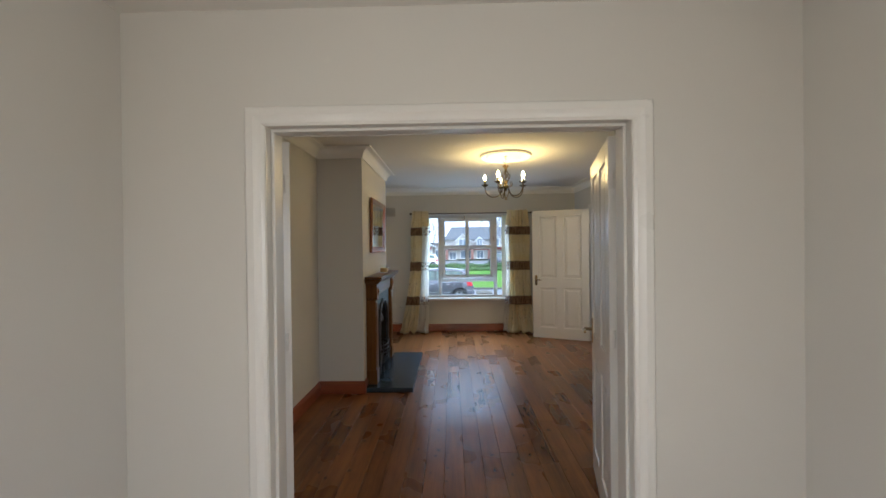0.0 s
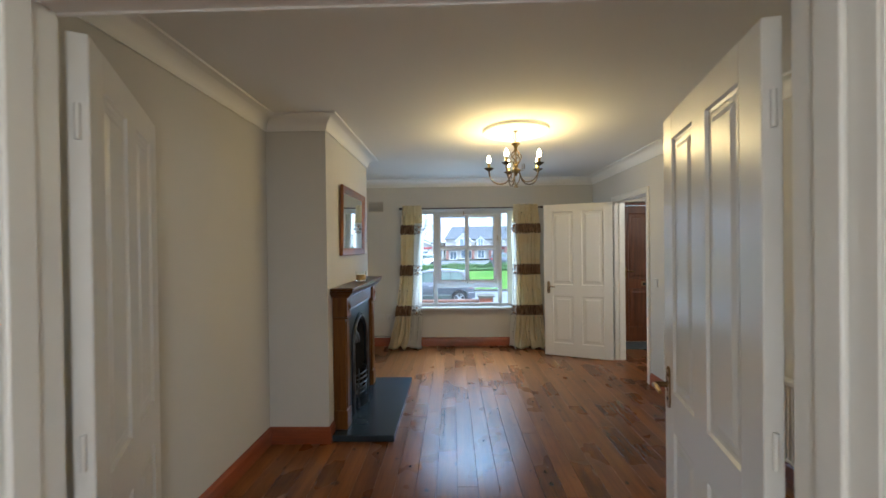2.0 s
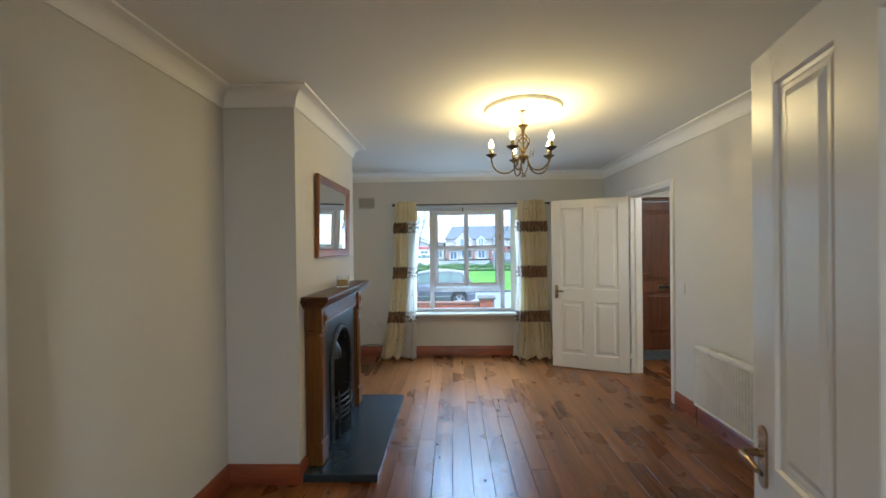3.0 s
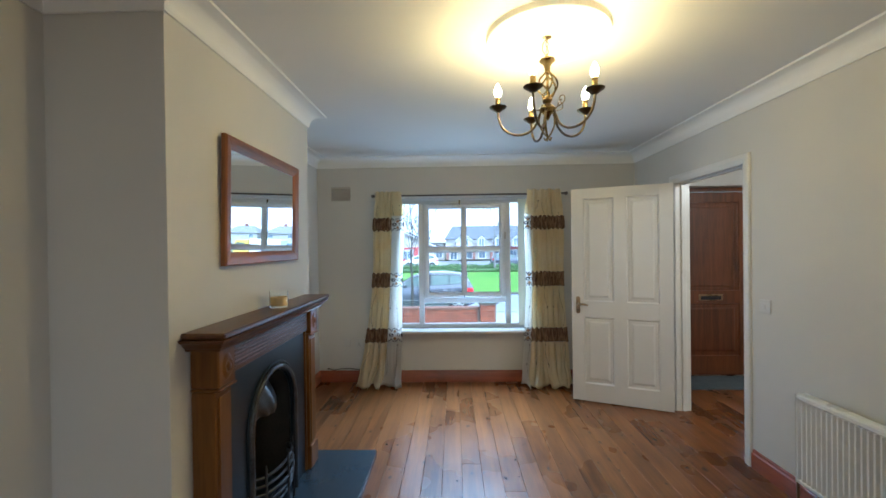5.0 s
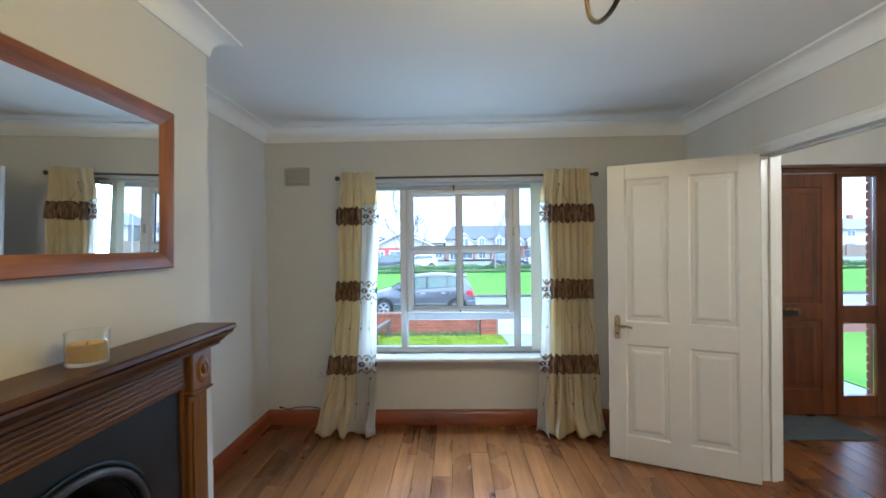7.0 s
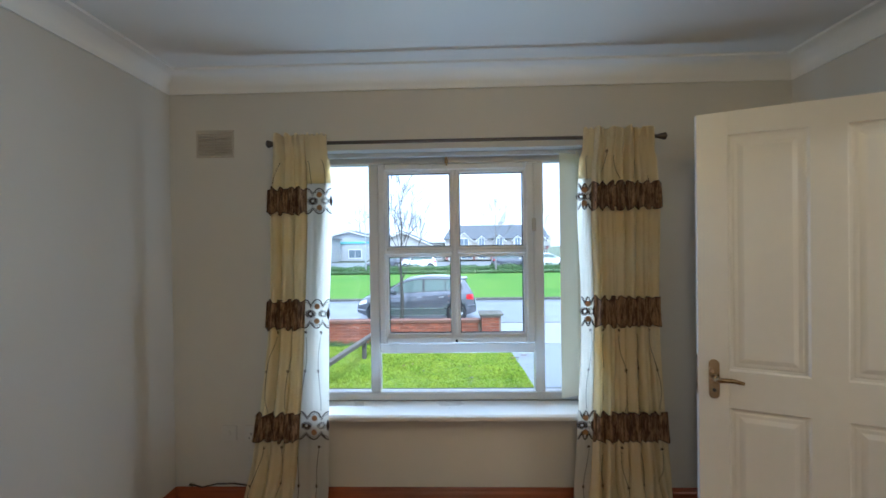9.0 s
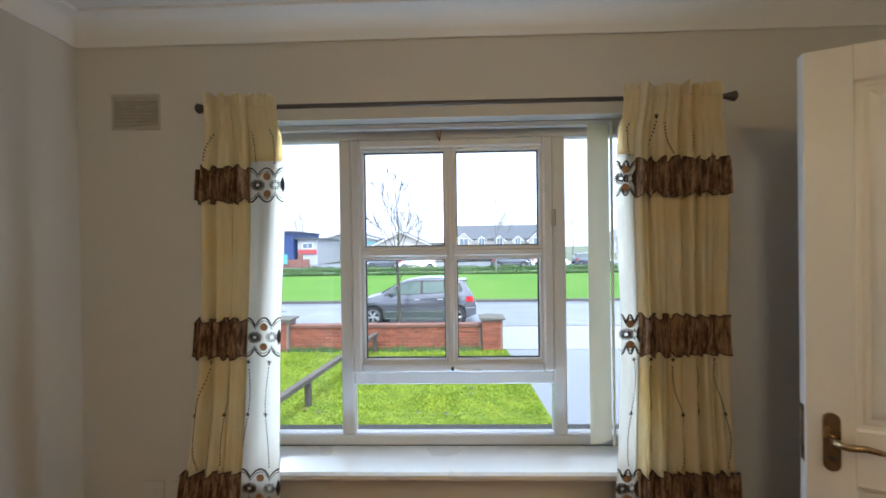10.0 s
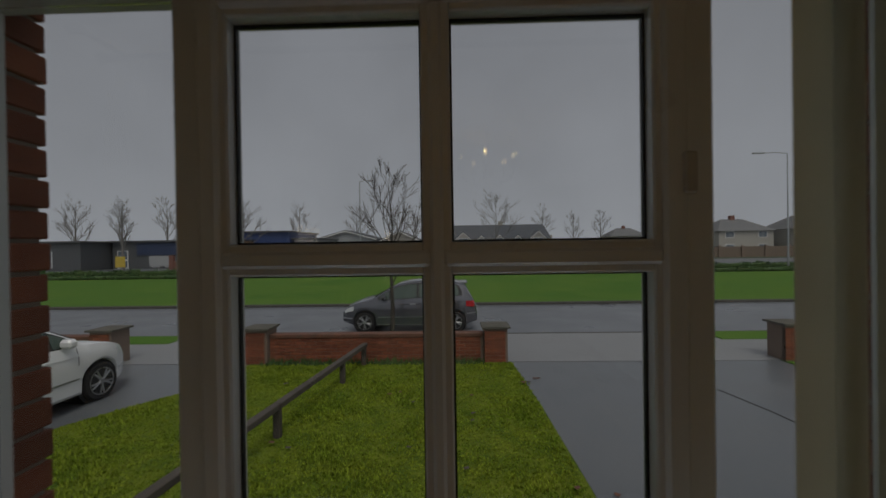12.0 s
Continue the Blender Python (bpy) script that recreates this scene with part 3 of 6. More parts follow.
# frame of the double doorway
frame_double = architrave("door_frame", DX0, DX1, DZ, "white painted moulded frame of the double doorway", pose(0, YD, 0), 0.078)
m = Mesh().box(DX0 - 0.02, DX0 + 0.004, YD, YS, 0, DZ + 0.004).box(DX1 - 0.004, DX1 + 0.02, YD, YS, 0, DZ + 0.004).box(DX0 - 0.02, DX1 + 0.02, YD, YS, DZ + 0.004, DZ + 0.03)
lin = part("lining", m, SATIN, frame_double)
lin.matrix_parent_inverse = pose(0, YD, 0).inverted()
m = Mesh().soft(DX0 + 0.0045, DX0 + 0.019, YD + 0.045, YD + 0.10, 0, DZ - 0.011).soft(DX1 - 0.019, DX1 - 0.0045, YD + 0.045, YD + 0.10, 0, DZ - 0.011).soft(DX0 + 0.0045, DX1 - 0.0045, YD + 0.045, YD + 0.10, DZ - 0.011, DZ + 0.0035)
stop = part("door_stop", m, SATIN, frame_double)
stop.matrix_parent_inverse = pose(0, YD, 0).inverted()
frame_inner = architrave("door_frame", DX0, DX1, DZ, "white painted moulded frame on the living room side", pose(0, YS, 0) @ Matrix.Diagonal((1, -1, 1, 1)), 0.078)

# frame of the hall doorway (local x runs along the wall)
to_east = Matrix.Translation((XR, 0, 0)) @ Matrix(((0, 1, 0, 0), (1, 0, 0, 0), (0, 0, 1, 0), (0, 0, 0, 1)))
frame_hall = architrave("door_frame", LY0, LY1, LZ, "white painted moulded frame of the hall doorway", to_east, 0.066)
to_hall = Matrix.Translation((XR + 0.12, 0, 0)) @ Matrix(((0, -1, 0, 0), (1, 0, 0, 0), (0, 0, 1, 0), (0, 0, 0, 1)))
frame_hall_back = architrave("door_frame", LY0, LY1, LZ, "white painted moulded frame on the hall side", to_hall, 0.066)
m = Mesh().box(XR, XR + 0.12, LY0 - 0.001, LY0 + 0.004, 0, LZ).box(XR, XR + 0.12, LY1 - 0.004, LY1 + 0.001, 0, LZ).box(XR, XR + 0.12, LY0, LY1, LZ + 0.0005, LZ + 0.019)
m.soft(XR + 0.045, XR + 0.085, LY0 + 0.0045, LY0 + 0.018, 0, LZ - 0.013).soft(XR + 0.045, XR + 0.085, LY1 - 0.018, LY1 - 0.0045, 0, LZ - 0.013).soft(XR + 0.045, XR + 0.085, LY0 + 0.0045, LY1 - 0.0045, LZ - 0.013, LZ)
solid("door_lining", m, SATIN, "white painted lining of the hall doorway", kind="structure")


# ---- doors ----
def panel_mesh(x0, x1, z0, z1, t, field=0.034):
    """A moulded raised panel between stiles, the same on both faces of a door that is t thick."""
    rings = [(0.0, 0.5), (0.006, 0.30), (0.016, 0.26), (0.022, 0.30), (field, 0.30), (field + 0.018, 0.44)]
    v, f = [], []
    for side in (-1, 1):
        base = len(v)
        for o, d in rings:
            y = side * t * d
            v += [(x0 + o, y, z0 + o), (x1 - o, y, z0 + o), (x1 - o, y, z1 - o), (x0 + o, y, z1 - o)]
        for r in range(len(rings) - 1):
            for c in range(4):
                a, b = base + r * 4 + c, base + r * 4 + (c + 1) % 4
                f.append((a, b, b + 4, a + 4))
        f.append(tuple(base + (len(rings) - 1) * 4 + c for c in range(4)))
    h = len(rings) * 4
    f += [(c, (c + 1) % 4, h + (c + 1) % 4, h + c) for c in range(4)]
    return Mesh().add(v, f)


def lever(parent, x, z, side, mat, t, toward):
    """A lever handle on a long back plate, on the face y = side * t / 2."""
    y = side * t / 2
    h = part("door_handle", Mesh().prism([(x + 0.019 * math.cos(q * math.pi / 6), z + dz + 0.019 * math.sin(q * math.pi / 6)) for dz, qs in ((0.052, range(7)), (-0.072, range(6, 13))) for q in qs], "y", min(y, y + side * 0.006), max(y, y + side * 0.006)), mat, parent, "satin nickel lever handle on a long plate")
    pts = [(x, y + side * 0.004, z), (x, y + side * 0.045, z), (x + toward * 0.012, y + side * 0.056, z), (x + toward * 0.050, y + side * 0.056, z + 0.003), (x + toward * 0.090, y + side * 0.054, z - 0.004)]
    part("lever", Mesh().tube(pts, [0.011, 0.010, 0.0095, 0.009, 0.007], 10), mat, h, smooth=50)
    part("keyhole", Mesh().cyl((x, y + side * 0.0055, z - 0.055), (x, y + side * 0.0085, z - 0.055), 0.007), BLACK, h)
    return h


def panelled_door(name, label, w, h, hinge, angle, handle_z, mat=GLOSS, group="", slave=False):
    """A four-panel door leaf, hinged at the local origin, running along local +x."""
    t = 0.040
    ob = thing(name, label, "door", group, m=pose(hinge[0], hinge[1], 0.010, 0, 0, angle))
    s, top, midr, bot = 0.108, 0.095, 0.15, 0.165
    lock = h - 1.05
    part("stile", Mesh().soft(0, s, -t / 2, t / 2, 0, h, 0.002), mat, ob)
    part("stile", Mesh().soft(w - s, w, -t / 2, t / 2, 0, h, 0.002), mat, ob)
    for z0, z1 in ((0, bot), (lock - midr, lock), (h - top, h)):
        part("rail", Mesh().box(s, w - s, -t / 2, t / 2, z0, z1), mat, ob)
    c0, c1 = w / 2 - s / 2, w / 2 + s / 2
    for z0, z1 in ((bot, lock - midr), (lock, h - top)):
        part("muntin", Mesh().box(c0, c1, -t / 2, t / 2, z0, z1), mat, ob)
        for x0, x1 in ((s, c0), (c1, w - s)):
            part("panel", panel_mesh(x0, x1, z0, z1, t), mat, ob)
    for z in (0.20, 1.0, h - 0.20):
        part("hinge", Mesh().cyl((-0.006, 0, z - 0.04), (-0.006, 0, z + 0.04), 0.006), mat if mat is GLOSS else NICKEL, ob)
    for side in (() if slave else (-1, 1)):
        lever(ob, w - 0.055, handle_z, side, NICKEL, t, -1)
    part("latch_plate", Mesh().box(w - 0.0005, w + 0.0015, -0.011, 0.011, handle_z - 0.08, handle_z + 0.08), NICKEL, ob)
    return ob


living_door = panelled_door("door_1", "white gloss four-panel door standing open into the living room", 0.84, 1.982, (2.440, 6.470), 157.4, 0.905)
right_leaf = panelled_door("door_2", "white gloss four-panel leaf of the double doors, open", 0.755, 1.94, (1.137, 2.315), 76.8, 0.905)
left_leaf = panelled_door("door_3", "white gloss four-panel leaf folded back towards the alcove", 0.755, 1.94, (-0.388, 2.305), 117.9, 0.905, slave=True)

# ---- front window ----
window = thing("window_1", "white plastic casement window with a four-pane opening sash", "window", m=pose(0, 0, 0), kind="structure")
y0, y1 = 7.43, 7.495


def bars(mesh, list_):
    for x0, x1, z0, z1 in list_:
        mesh.soft(x0, x1, y0, y1, z0, z1, 0.006)
    return mesh


part("window_frame", bars(Mesh(), [(WX0 + 0.001, -0.245, 0.556, 2.004), (1.51, WX1 - 0.001, 0.556, 2.004), (-0.245, 1.51, 1.95, 2.004), (-0.245, 1.51, 0.556, 0.604)]), UPVC, window)
part("mullion", bars(Mesh(), [(0.148, 0.205, 0.604, 1.95)]), UPVC, window)
part("mullion", bars(Mesh(), [(1.115, 1.172, 0.604, 1.95)]), UPVC, window)
part("transom", bars(Mesh(), [(0.205, 1.115, 0.835, 0.893)]), UPVC, window)
m = Mesh()
BE = 0.015
for x0, x1, z0, z1 in ((0.207, 0.262 - BE, 0.896, 1.946), (1.053 + BE, 1.113, 0.896, 1.946), (0.262 - BE, 1.053 + BE, 1.893 + BE, 1.946), (0.262 - BE, 1.053 + BE, 0.896, 0.952 - BE)):
    m.soft(x0, x1, y0 - 0.022, y1 - 0.012, z0, z1, 0.007)
sash = part("opening_sash", m, UPVC, window)
part("glazing_bar", Mesh().soft(0.627 + BE, 0.682 - BE, y0 - 0.020, y1 - 0.014, 0.952 - BE, 1.893 + BE, 0.006), UPVC, sash)
part("glazing_bar", Mesh().soft(0.262 - BE, 0.627 + BE, y0 - 0.020, y1 - 0.016, 1.403 + BE, 1.464 - BE, 0.006), UPVC, sash)
part("glazing_bar", Mesh().soft(0.682 - BE, 1.053 + BE, y0 - 0.020, y1 - 0.016, 1.403 + BE, 1.464 - BE, 0.006), UPVC, sash)
bead_m = Mesh()
for gx0, gx1, gz0, gz1 in ((0.262, 0.627, 0.952, 1.403), (0.682, 1.053, 0.952, 1.403), (0.262, 0.627, 1.464, 1.893), (0.682, 1.053, 1.464, 1.893)):
    b = 0.004
    bd = Mesh()
    for q in ((gx0 - BE - 0.006, gx0, gz0 - BE - 0.006, gz1 + BE + 0.006), (gx1, gx1 + BE + 0.006, gz0 - BE - 0.006, gz1 + BE + 0.006), (gx0 - 0.003, gx1 + 0.003, gz0 - BE - 0.006, gz0), (gx0 - 0.003, gx1 + 0.003, gz1, gz1 + BE + 0.006)):
        bd.soft(q[0], q[1], y0 - 0.012, y1 - 0.020, q[2], q[3], 0.004)
    part("glazing_bead", bd, UPVC, sash)
    for q in ((gx0, gx0 + b, gz0, gz1), (gx1 - b, gx1, gz0, gz1), (gx0 + b, gx1 - b, gz0, gz0 + b), (gx0 + b, gx1 - b, gz1 - b, gz1)):
        bead_m.box(q[0], q[1], 7.447, 7.459, q[2], q[3])
    pane = part("pane", Mesh().box(gx0 + 0.001, gx1 - 0.001, 7.451, 7.455, gz0 + 0.001, gz1 - 0.001), GLASS, sash)
    pane.visible_shadow = False
part("gasket", bead_m, BLACK, sash, "thin black rubber glazing gasket")
for gx0, gx1, gz0, gz1 in ((-0.245, 0.148, 0.604, 1.95), (1.172, 1.51, 0.604, 1.95), (0.205, 1.115, 0.604, 0.835)):
    pane = part("pane", Mesh().box(gx0 + 0.001, gx1 - 0.001, 7.460, 7.464, gz0 + 0.001, gz1 - 0.001), GLASS, window)
    pane.visible_shadow = False
handle = part("sash_handle", Mesh().soft(0.625, 0.690, 7.395, 7.407, 0.905, 0.935, 0.004), UPVC, sash, "white lever handle of the sash")
part("grip", Mesh().tube([(0.665, 7.392, 0.920), (0.69, 7.380, 0.917), (0.78, 7.378, 0.912)], [0.009, 0.008, 0.007], 8), WHITE, handle, smooth=50)
part("button", Mesh().cyl((0.657, 7.384, 0.918), (0.657, 7.396, 0.918), 0.008), BLACK, handle)
part("latch", Mesh().soft(1.100, 1.122, 7.398, 7.429, 1.545, 1.62, 0.003), VENT, window, "small cream stay catch")
solid("window_sill", Mesh().soft(-0.36, 1.63, 7.165, 7.302, 0.545, 0.580, 0.010).box(WX0 + 0.001, WX1 - 0.001, 7.302, 7.4285, WZ0, 0.556), SATIN, "white gloss painted window board", kind="structure")
m = Mesh().box(WX0, WX1, 7.47, 7.66, WZ0 - 0.028, WZ0 + 0.030)
solid("outer_sill", m, CAPSTONE, "grey concrete outer window sill", kind="structure")

# vertical blind drawn to the side of the reveal
blind = thing("vertical_blind", "cream vertical blind drawn back to the side of the window", "blind")
part("headrail", Mesh().soft(WX0 + 0.004, WX1 - 0.004, 7.372, 7.400, 1.980, 2.003, 0.003), UPVC, blind)
for i in range(5):
    x = 1.300 + i * 0.056
    m = Mesh()
    pts = [(-0.060, 0.004), (-0.03, -0.002), (0, -0.004), (0.03, -0.002), (0.060, 0.004)]
    outline = [(a, b) for a, b in pts] + [(a, b + 0.0012) for a, b in reversed(pts)]
    m.prism(outline, "z", 0.60, 1.979)
    part("slat", m, BLIND, blind, smooth=40, m=pose(x, 7.366, 0, 0, 0, (24 if i == 0 else 58 + 9 * math.sin(i * 2.1))))
hook = thing("curtain_hook", "small grey metal hook on the window head", "hook")
part("hook_plate", Mesh().soft(0.600, 0.618, 7.402, 7.4075, 1.945, 2.004, 0.002), NICKEL, hook)
part("hook_bar", Mesh().tube([(0.609, 7.402, 1.965), (0.609, 7.39, 1.945), (0.612, 7.395, 1.93)], 0.004, 6), NICKEL, hook)

# ---- curtains ----
rod = thing("curtain_rod", "dark pewter curtain rod with flared finials over the window", "curtain rod")
RY, RZ = 7.135, 2.005
part("pole", Mesh().cyl((-0.25, RY, RZ), (1.66, RY, RZ), 0.009), ROD, rod, smooth=50)
for x, s in ((-0.25, -1), (1.66, 1)):
    fin = [(0.009, 0), (0.011, 0.01), (0.008, 0.016), (0.016, 0.045), (0.020, 0.058), (0.013, 0.066), (0.002, 0.070)]
    part("finial", Mesh().lathe(fin, Matrix.Translation((x, RY, RZ)) @ Euler((0, radians(90 * s), 0)).to_matrix().to_4x4(), 10), ROD, rod, smooth=40)
    part("bracket", Mesh().cyl((x - s * 0.02, RY, RZ), (x - s * 0.02, YN, RZ), 0.006).cyl((x - s * 0.02, YN - 0.006, RZ), (x - s * 0.02, YN, RZ), 0.022), ROD, rod, smooth=40)


def curtain(name, label, x0, x1, b0, b1, pleats, seed, soft_from, soft_to):
    """Gathered cloth from the rod to a pool on the floor. soft_from..soft_to: the span of width that is smooth, sheer voile."""
    rnd = random.Random(seed)
    phase = [rnd.uniform(0, 6.28) for _ in range(4)]
    amps = [rnd.uniform(0.7, 1.3) for _ in range(40)]

    def at(u, z, out=0.0):
        w = min(max((2.03 - z) / 2.03, 0), 1)
        left = x0 + (b0 - x0) * w ** 2.2
        right = x1 + (b1 - x1) * w ** 2.2
        flare = 1.0 + 0.16 * math.exp(-((z - 1.65) / 0.35) ** 2)
        mid = (left + right) / 2
        x = mid + (left + (right - left) * u - mid) * (0.95 * flare if z > 1.9 else flare if w < 0.5 else 1)
        uu = u * pleats * 2 * math.pi
        smooth = 0.09 if soft_from <= u <= soft_to else 1.0
        a = 0.020 * amps[int(u * pleats * 1.0) % 40] * smooth
        ruffle = out >= 0.005 and smooth == 1.0
        if ruffle:
            a *= 0.38
        if abs(z - 1.705) < 0.075 or abs(z - 1.125) < 0.08 or abs(z - 0.55) < 0.08:
            out = out * 1.2
        y = RY - 0.004 + a * math.sin(uu + phase[0] + 0.25 * math.sin(3 * z + phase[1])) + 0.010 * smooth * math.sin(uu * 2.3 + phase[2] + z) - 0.012 * w - (0.019 + 0.0065 * math.sin(uu * 4.3 + 2 * math.sin(z * 9)) if ruffle else 0)
        x += 0.010 * smooth * math.cos(uu + phase[0])
        if z > 1.93:
            y -= 0.016 * min(1, (z - 1.93) / 0.04)
            y = min(y, RY - 0.012)
        if z < 0.30:
            k = (0.30 - z) / 0.30
            y -= 0.11 * k * k * (0.55 + 0.45 * math.sin(uu * 0.6 + phase[3]))
            z = max(z, 0.012) + 0.045 * k ** 3 * max(0.0, math.sin(uu * 0.9 + phase[2])) * (1 if z > 0.014 else 0.75)
            x += 0.030 * k * math.sin(uu * 0.7 + phase[1]) + (0.03 * k * k * math.sin(9 * z + uu * 0.3))
        d = -math.cos(uu + phase[0]) * 0.55
        length = math.hypot(1, d)
        return x + out * d / length, y - out / length, z

    ob = thing(name, label, "curtain", "curtains at the front window")
    cols, zs = pleats * 14, [0.012 + (2.032 - 0.012) * i / 60 for i in range(61)]

    def cloth(u0, u1, zlist, out, thick, wavy=None):
        n = max(int(cols * (u1 - u0)) * (3 if wavy else 1), 6)
        mesh = Mesh()
        v = []
        for layer in (0, 1):
            for zi, z in enumerate(zlist):
                for i in range(n + 1):
                    u = u0 + (u1 - u0) * i / n
                    zz = z + (wavy(u, zi) if wavy else 0)
                    v.append(at(u, zz, out + layer * thick))
        rows, w = len(zlist), n + 1
        f = []
        for layer in (0, 1):
            o = layer * rows * w
            for r in range(rows - 1):
                for i in range(n):
                    a = o + r * w + i
                    f.append((a, a + 1, a + w + 1, a + w))
        for r in range(rows - 1):
            for i in (0, n):
                a = r * w + i
                f.append((a, a + w, a + w + rows * w, a + rows * w))
        for i in range(n):
            for r in (0, rows - 1):
                a = r * w + i
                f.append((a, a + 1, a + 1 + rows * w, a + rows * w))
        return mesh.add(v, f)

    spans = []
    if soft_from > 0.01:
        spans.append((0, soft_from, CREAM))
    if soft_to > soft_from:
        spans.append((soft_from, soft_to, SHEER))
    if soft_to < 0.99:
        spans.append((soft_to, 1, CREAM))
    for u0, u1, mt in spans:
        below = [z for z in zs if z < 1.80] if mt is SHEER else zs
        part("drape", cloth(u0, u1, below, 0, 0.0012), mt, ob, "smooth white voile" if mt is SHEER else "ivory satin in deep folds", smooth=180)
        if mt is SHEER:
            part("drape", cloth(u0, u1, [z for z in zs if z > 1.765], 0, 0.0012), CREAM, ob, "ivory satin in deep folds", smooth=180)
    for zc, hh in ((1.705, 0.060), (1.125, 0.068), (0.55, 0.066)):
        lobes = max(5, round((x1 - x0) / 0.040))

        def edge(u, zi):
            saw = abs((u * lobes) % 1 - 0.5) * 2
            lobe = 0.019 * (1 - saw ** 1.6) + 0.005 * math.sin(u * 61 + zc * 9)
            return lobe * (zi - 3) / 3
        for u0, u1, mt in spans:
            if mt is CREAM:
                part("ruffle_band", cloth(u0, u1, [zc + hh * 0.86 * (q - 3) / 3 for q in range(7)], 0.005, 0.004, edge), BAND, ob, "brown lace ruffle band", smooth=60)
                rims = Mesh()
                steps = int((u1 - u0) * lobes * 8)
                for s in (-1, 1):
                    pts = [at(u0 + (u1 - u0) * j / steps, zc + s * hh * 0.86 + edge(u0 + (u1 - u0) * j / steps, 3 + 3 * s), 0.011) for j in range(steps + 1)]
                    rims.tube(pts, 0.0022, 5)
                tagged(part("lace_edge", rims, LACE, ob, "dark brown scalloped lace edge"), kind="stuff")
            else:
                lace, tan = Mesh(), Mesh()
                k = max(1, round((u1 - u0) * (x1 - x0) / 0.085))
                turn = Euler((radians(90), 0, 0)).to_matrix().to_4x4()
                for i in range(k):
                    uc, du = u0 + (u1 - u0) * (i + 0.5) / k, (u1 - u0) / k * 0.5
                    for sg in (1, -1):
                        pts = [at(uc + du * q / 8, zc + sg * hh * (0.62 + 0.46 * abs(math.cos(q * math.pi / 8))), 0.004) for q in range(-8, 9)]
                        lace.tube(pts, 0.0030, 6)
                        lace.tube([(p[0], p[1], p[2] - sg * 0.011) for p in pts], 0.0014, 5)
                        tan.lathe([(0.0150, -0.002), (0.012, 0.002)], Matrix.Translation(at(uc, zc + sg * hh * 0.56, 0.004)) @ turn, 14)
                    for uf, r0, r1, n_, th in ((uc - du * 0.52, 0.008, 0.027, 16, 0.0022), (uc + du * 0.52, 0.010, 0.024, 12, 0.0018)):
                        for a in range(n_):
                            an = a * 2 * math.pi / n_
                            p = at(uf, zc, 0.004)
                            lace.cyl((p[0] + r0 * math.cos(an), p[1], zc + r0 * 0.8 * math.sin(an)), (p[0] + r1 * math.cos(an), p[1], zc + r1 * 0.8 * math.sin(an)), th, th * 1.3, 5)
                    lace.tube([at(uc + du * 0.95, zc + 0.03 * q / 3, 0.004) for q in range(-3, 4)], [0.001, 0.005, 0.008, 0.009, 0.008, 0.005, 0.001], 6)
                tagged(part("lace_band", lace, LACE, ob, "dark open lace with flower motifs"), kind="stuff")
                tagged(part("lace_flower", tan, TAN, ob, "tan embroidered round petals"), kind="stuff")
    rnd = random.Random(seed + 5)
    stitches = Mesh()
    for zt, zb in ((1.93, 1.79), (1.03, 0.63), (0.44, 0.12)):
        k = max(4, round((x1 - x0) / 0.075))
        for i in range(k):
            uc = (i + 0.5) / k + rnd.uniform(-0.02, 0.02)
            z = zt - rnd.uniform(0, 0.03)
            ph = rnd.uniform(0, 6)
            while z > zb:
                u = uc + 0.030 * math.sin(z * 13 + ph)
                p, q = at(u, z, 0.0035), at(u + 0.004, z - 0.006, 0.0035)
                stitches.cyl(p, q, 0.0026, 0.0018, 4)
                z -= 0.0125
            for zz in (zt, zt - 0.2):
                if zz > zb:
                    p = at(uc + 0.030 * math.sin(zz * 13 + ph), zz, 0.004)
                    for a in range(5):
                        an = a * 1.257
                        stitches.cyl(p, (p[0] + 0.010 * math.cos(an), p[1], p[2] + 0.010 * math.sin(an)), 0.003, 0.001, 4)
    tagged(part("embroidery", stitches, LACE, ob, "stitched brown vines with small stars"), kind="stuff")
    part("gathered_heading", cloth(0, 1, [2.000, 2.022, 2.044], -0.004, 0.009, lambda u, zi: 0.007 * math.sin(u * 70) + 0.004 * math.sin(u * 31) if zi == 2 else 0), CREAM, ob, smooth=60)
    return ob


curtain("curtain", "ivory and sheer white curtain with brown lace bands", -0.275, 0.002, -0.50, -0.02, 5, 3, 0.60, 1.0)
curtain("curtain", "ivory satin curtain gathered in deep folds, brown bands", 1.305, 1.655, 1.22, 1.76, 7, 8, 0.0, 0.17)

# ---- ceiling rose and chandelier ----
CX, CY = 0.985, 4.825
rose = solid("ceiling_rose", Mesh().lathe([(0.0, -0.012), (0.06, -0.014), (0.10, -0.012), (0.155, -0.012), (0.175, -0.020), (0.205, -0.020), (0.215, -0.012), (0.240, -0.014), (0.262, -0.030), (0.276, -0.026), (0.280, 0.0)], pose(CX, CY, ZC), 48), CORNICE, "white plaster ceiling rose above the chandelier", "ceiling rose", smooth=40)
ch = thing("chandelier", "five-arm antique brass chandelier with lit candle bulbs", "chandelier", m=pose(CX, CY, 0.042))
part("ceiling_cup", Mesh().lathe([(0.0, 2.384), (0.018, 2.384), (0.044, 2.396), (0.050, 2.404), (0.050, 2.4155)], None, 24), BRASS, ch, smooth=35)
links = Mesh()
for i in range(5):
    z = 2.372 - i * 0.018
    ring = [((0.006 * math.cos(a)) * (1 if i % 2 else 0), (0.006 * math.cos(a)) * (0 if i % 2 else 1), z + 0.012 * math.sin(a)) for a in [k * math.pi / 5 for k in range(10)]]
    links.tube(ring, 0.0016, 5, closed=True)
part("chain", links, BRASS, ch)
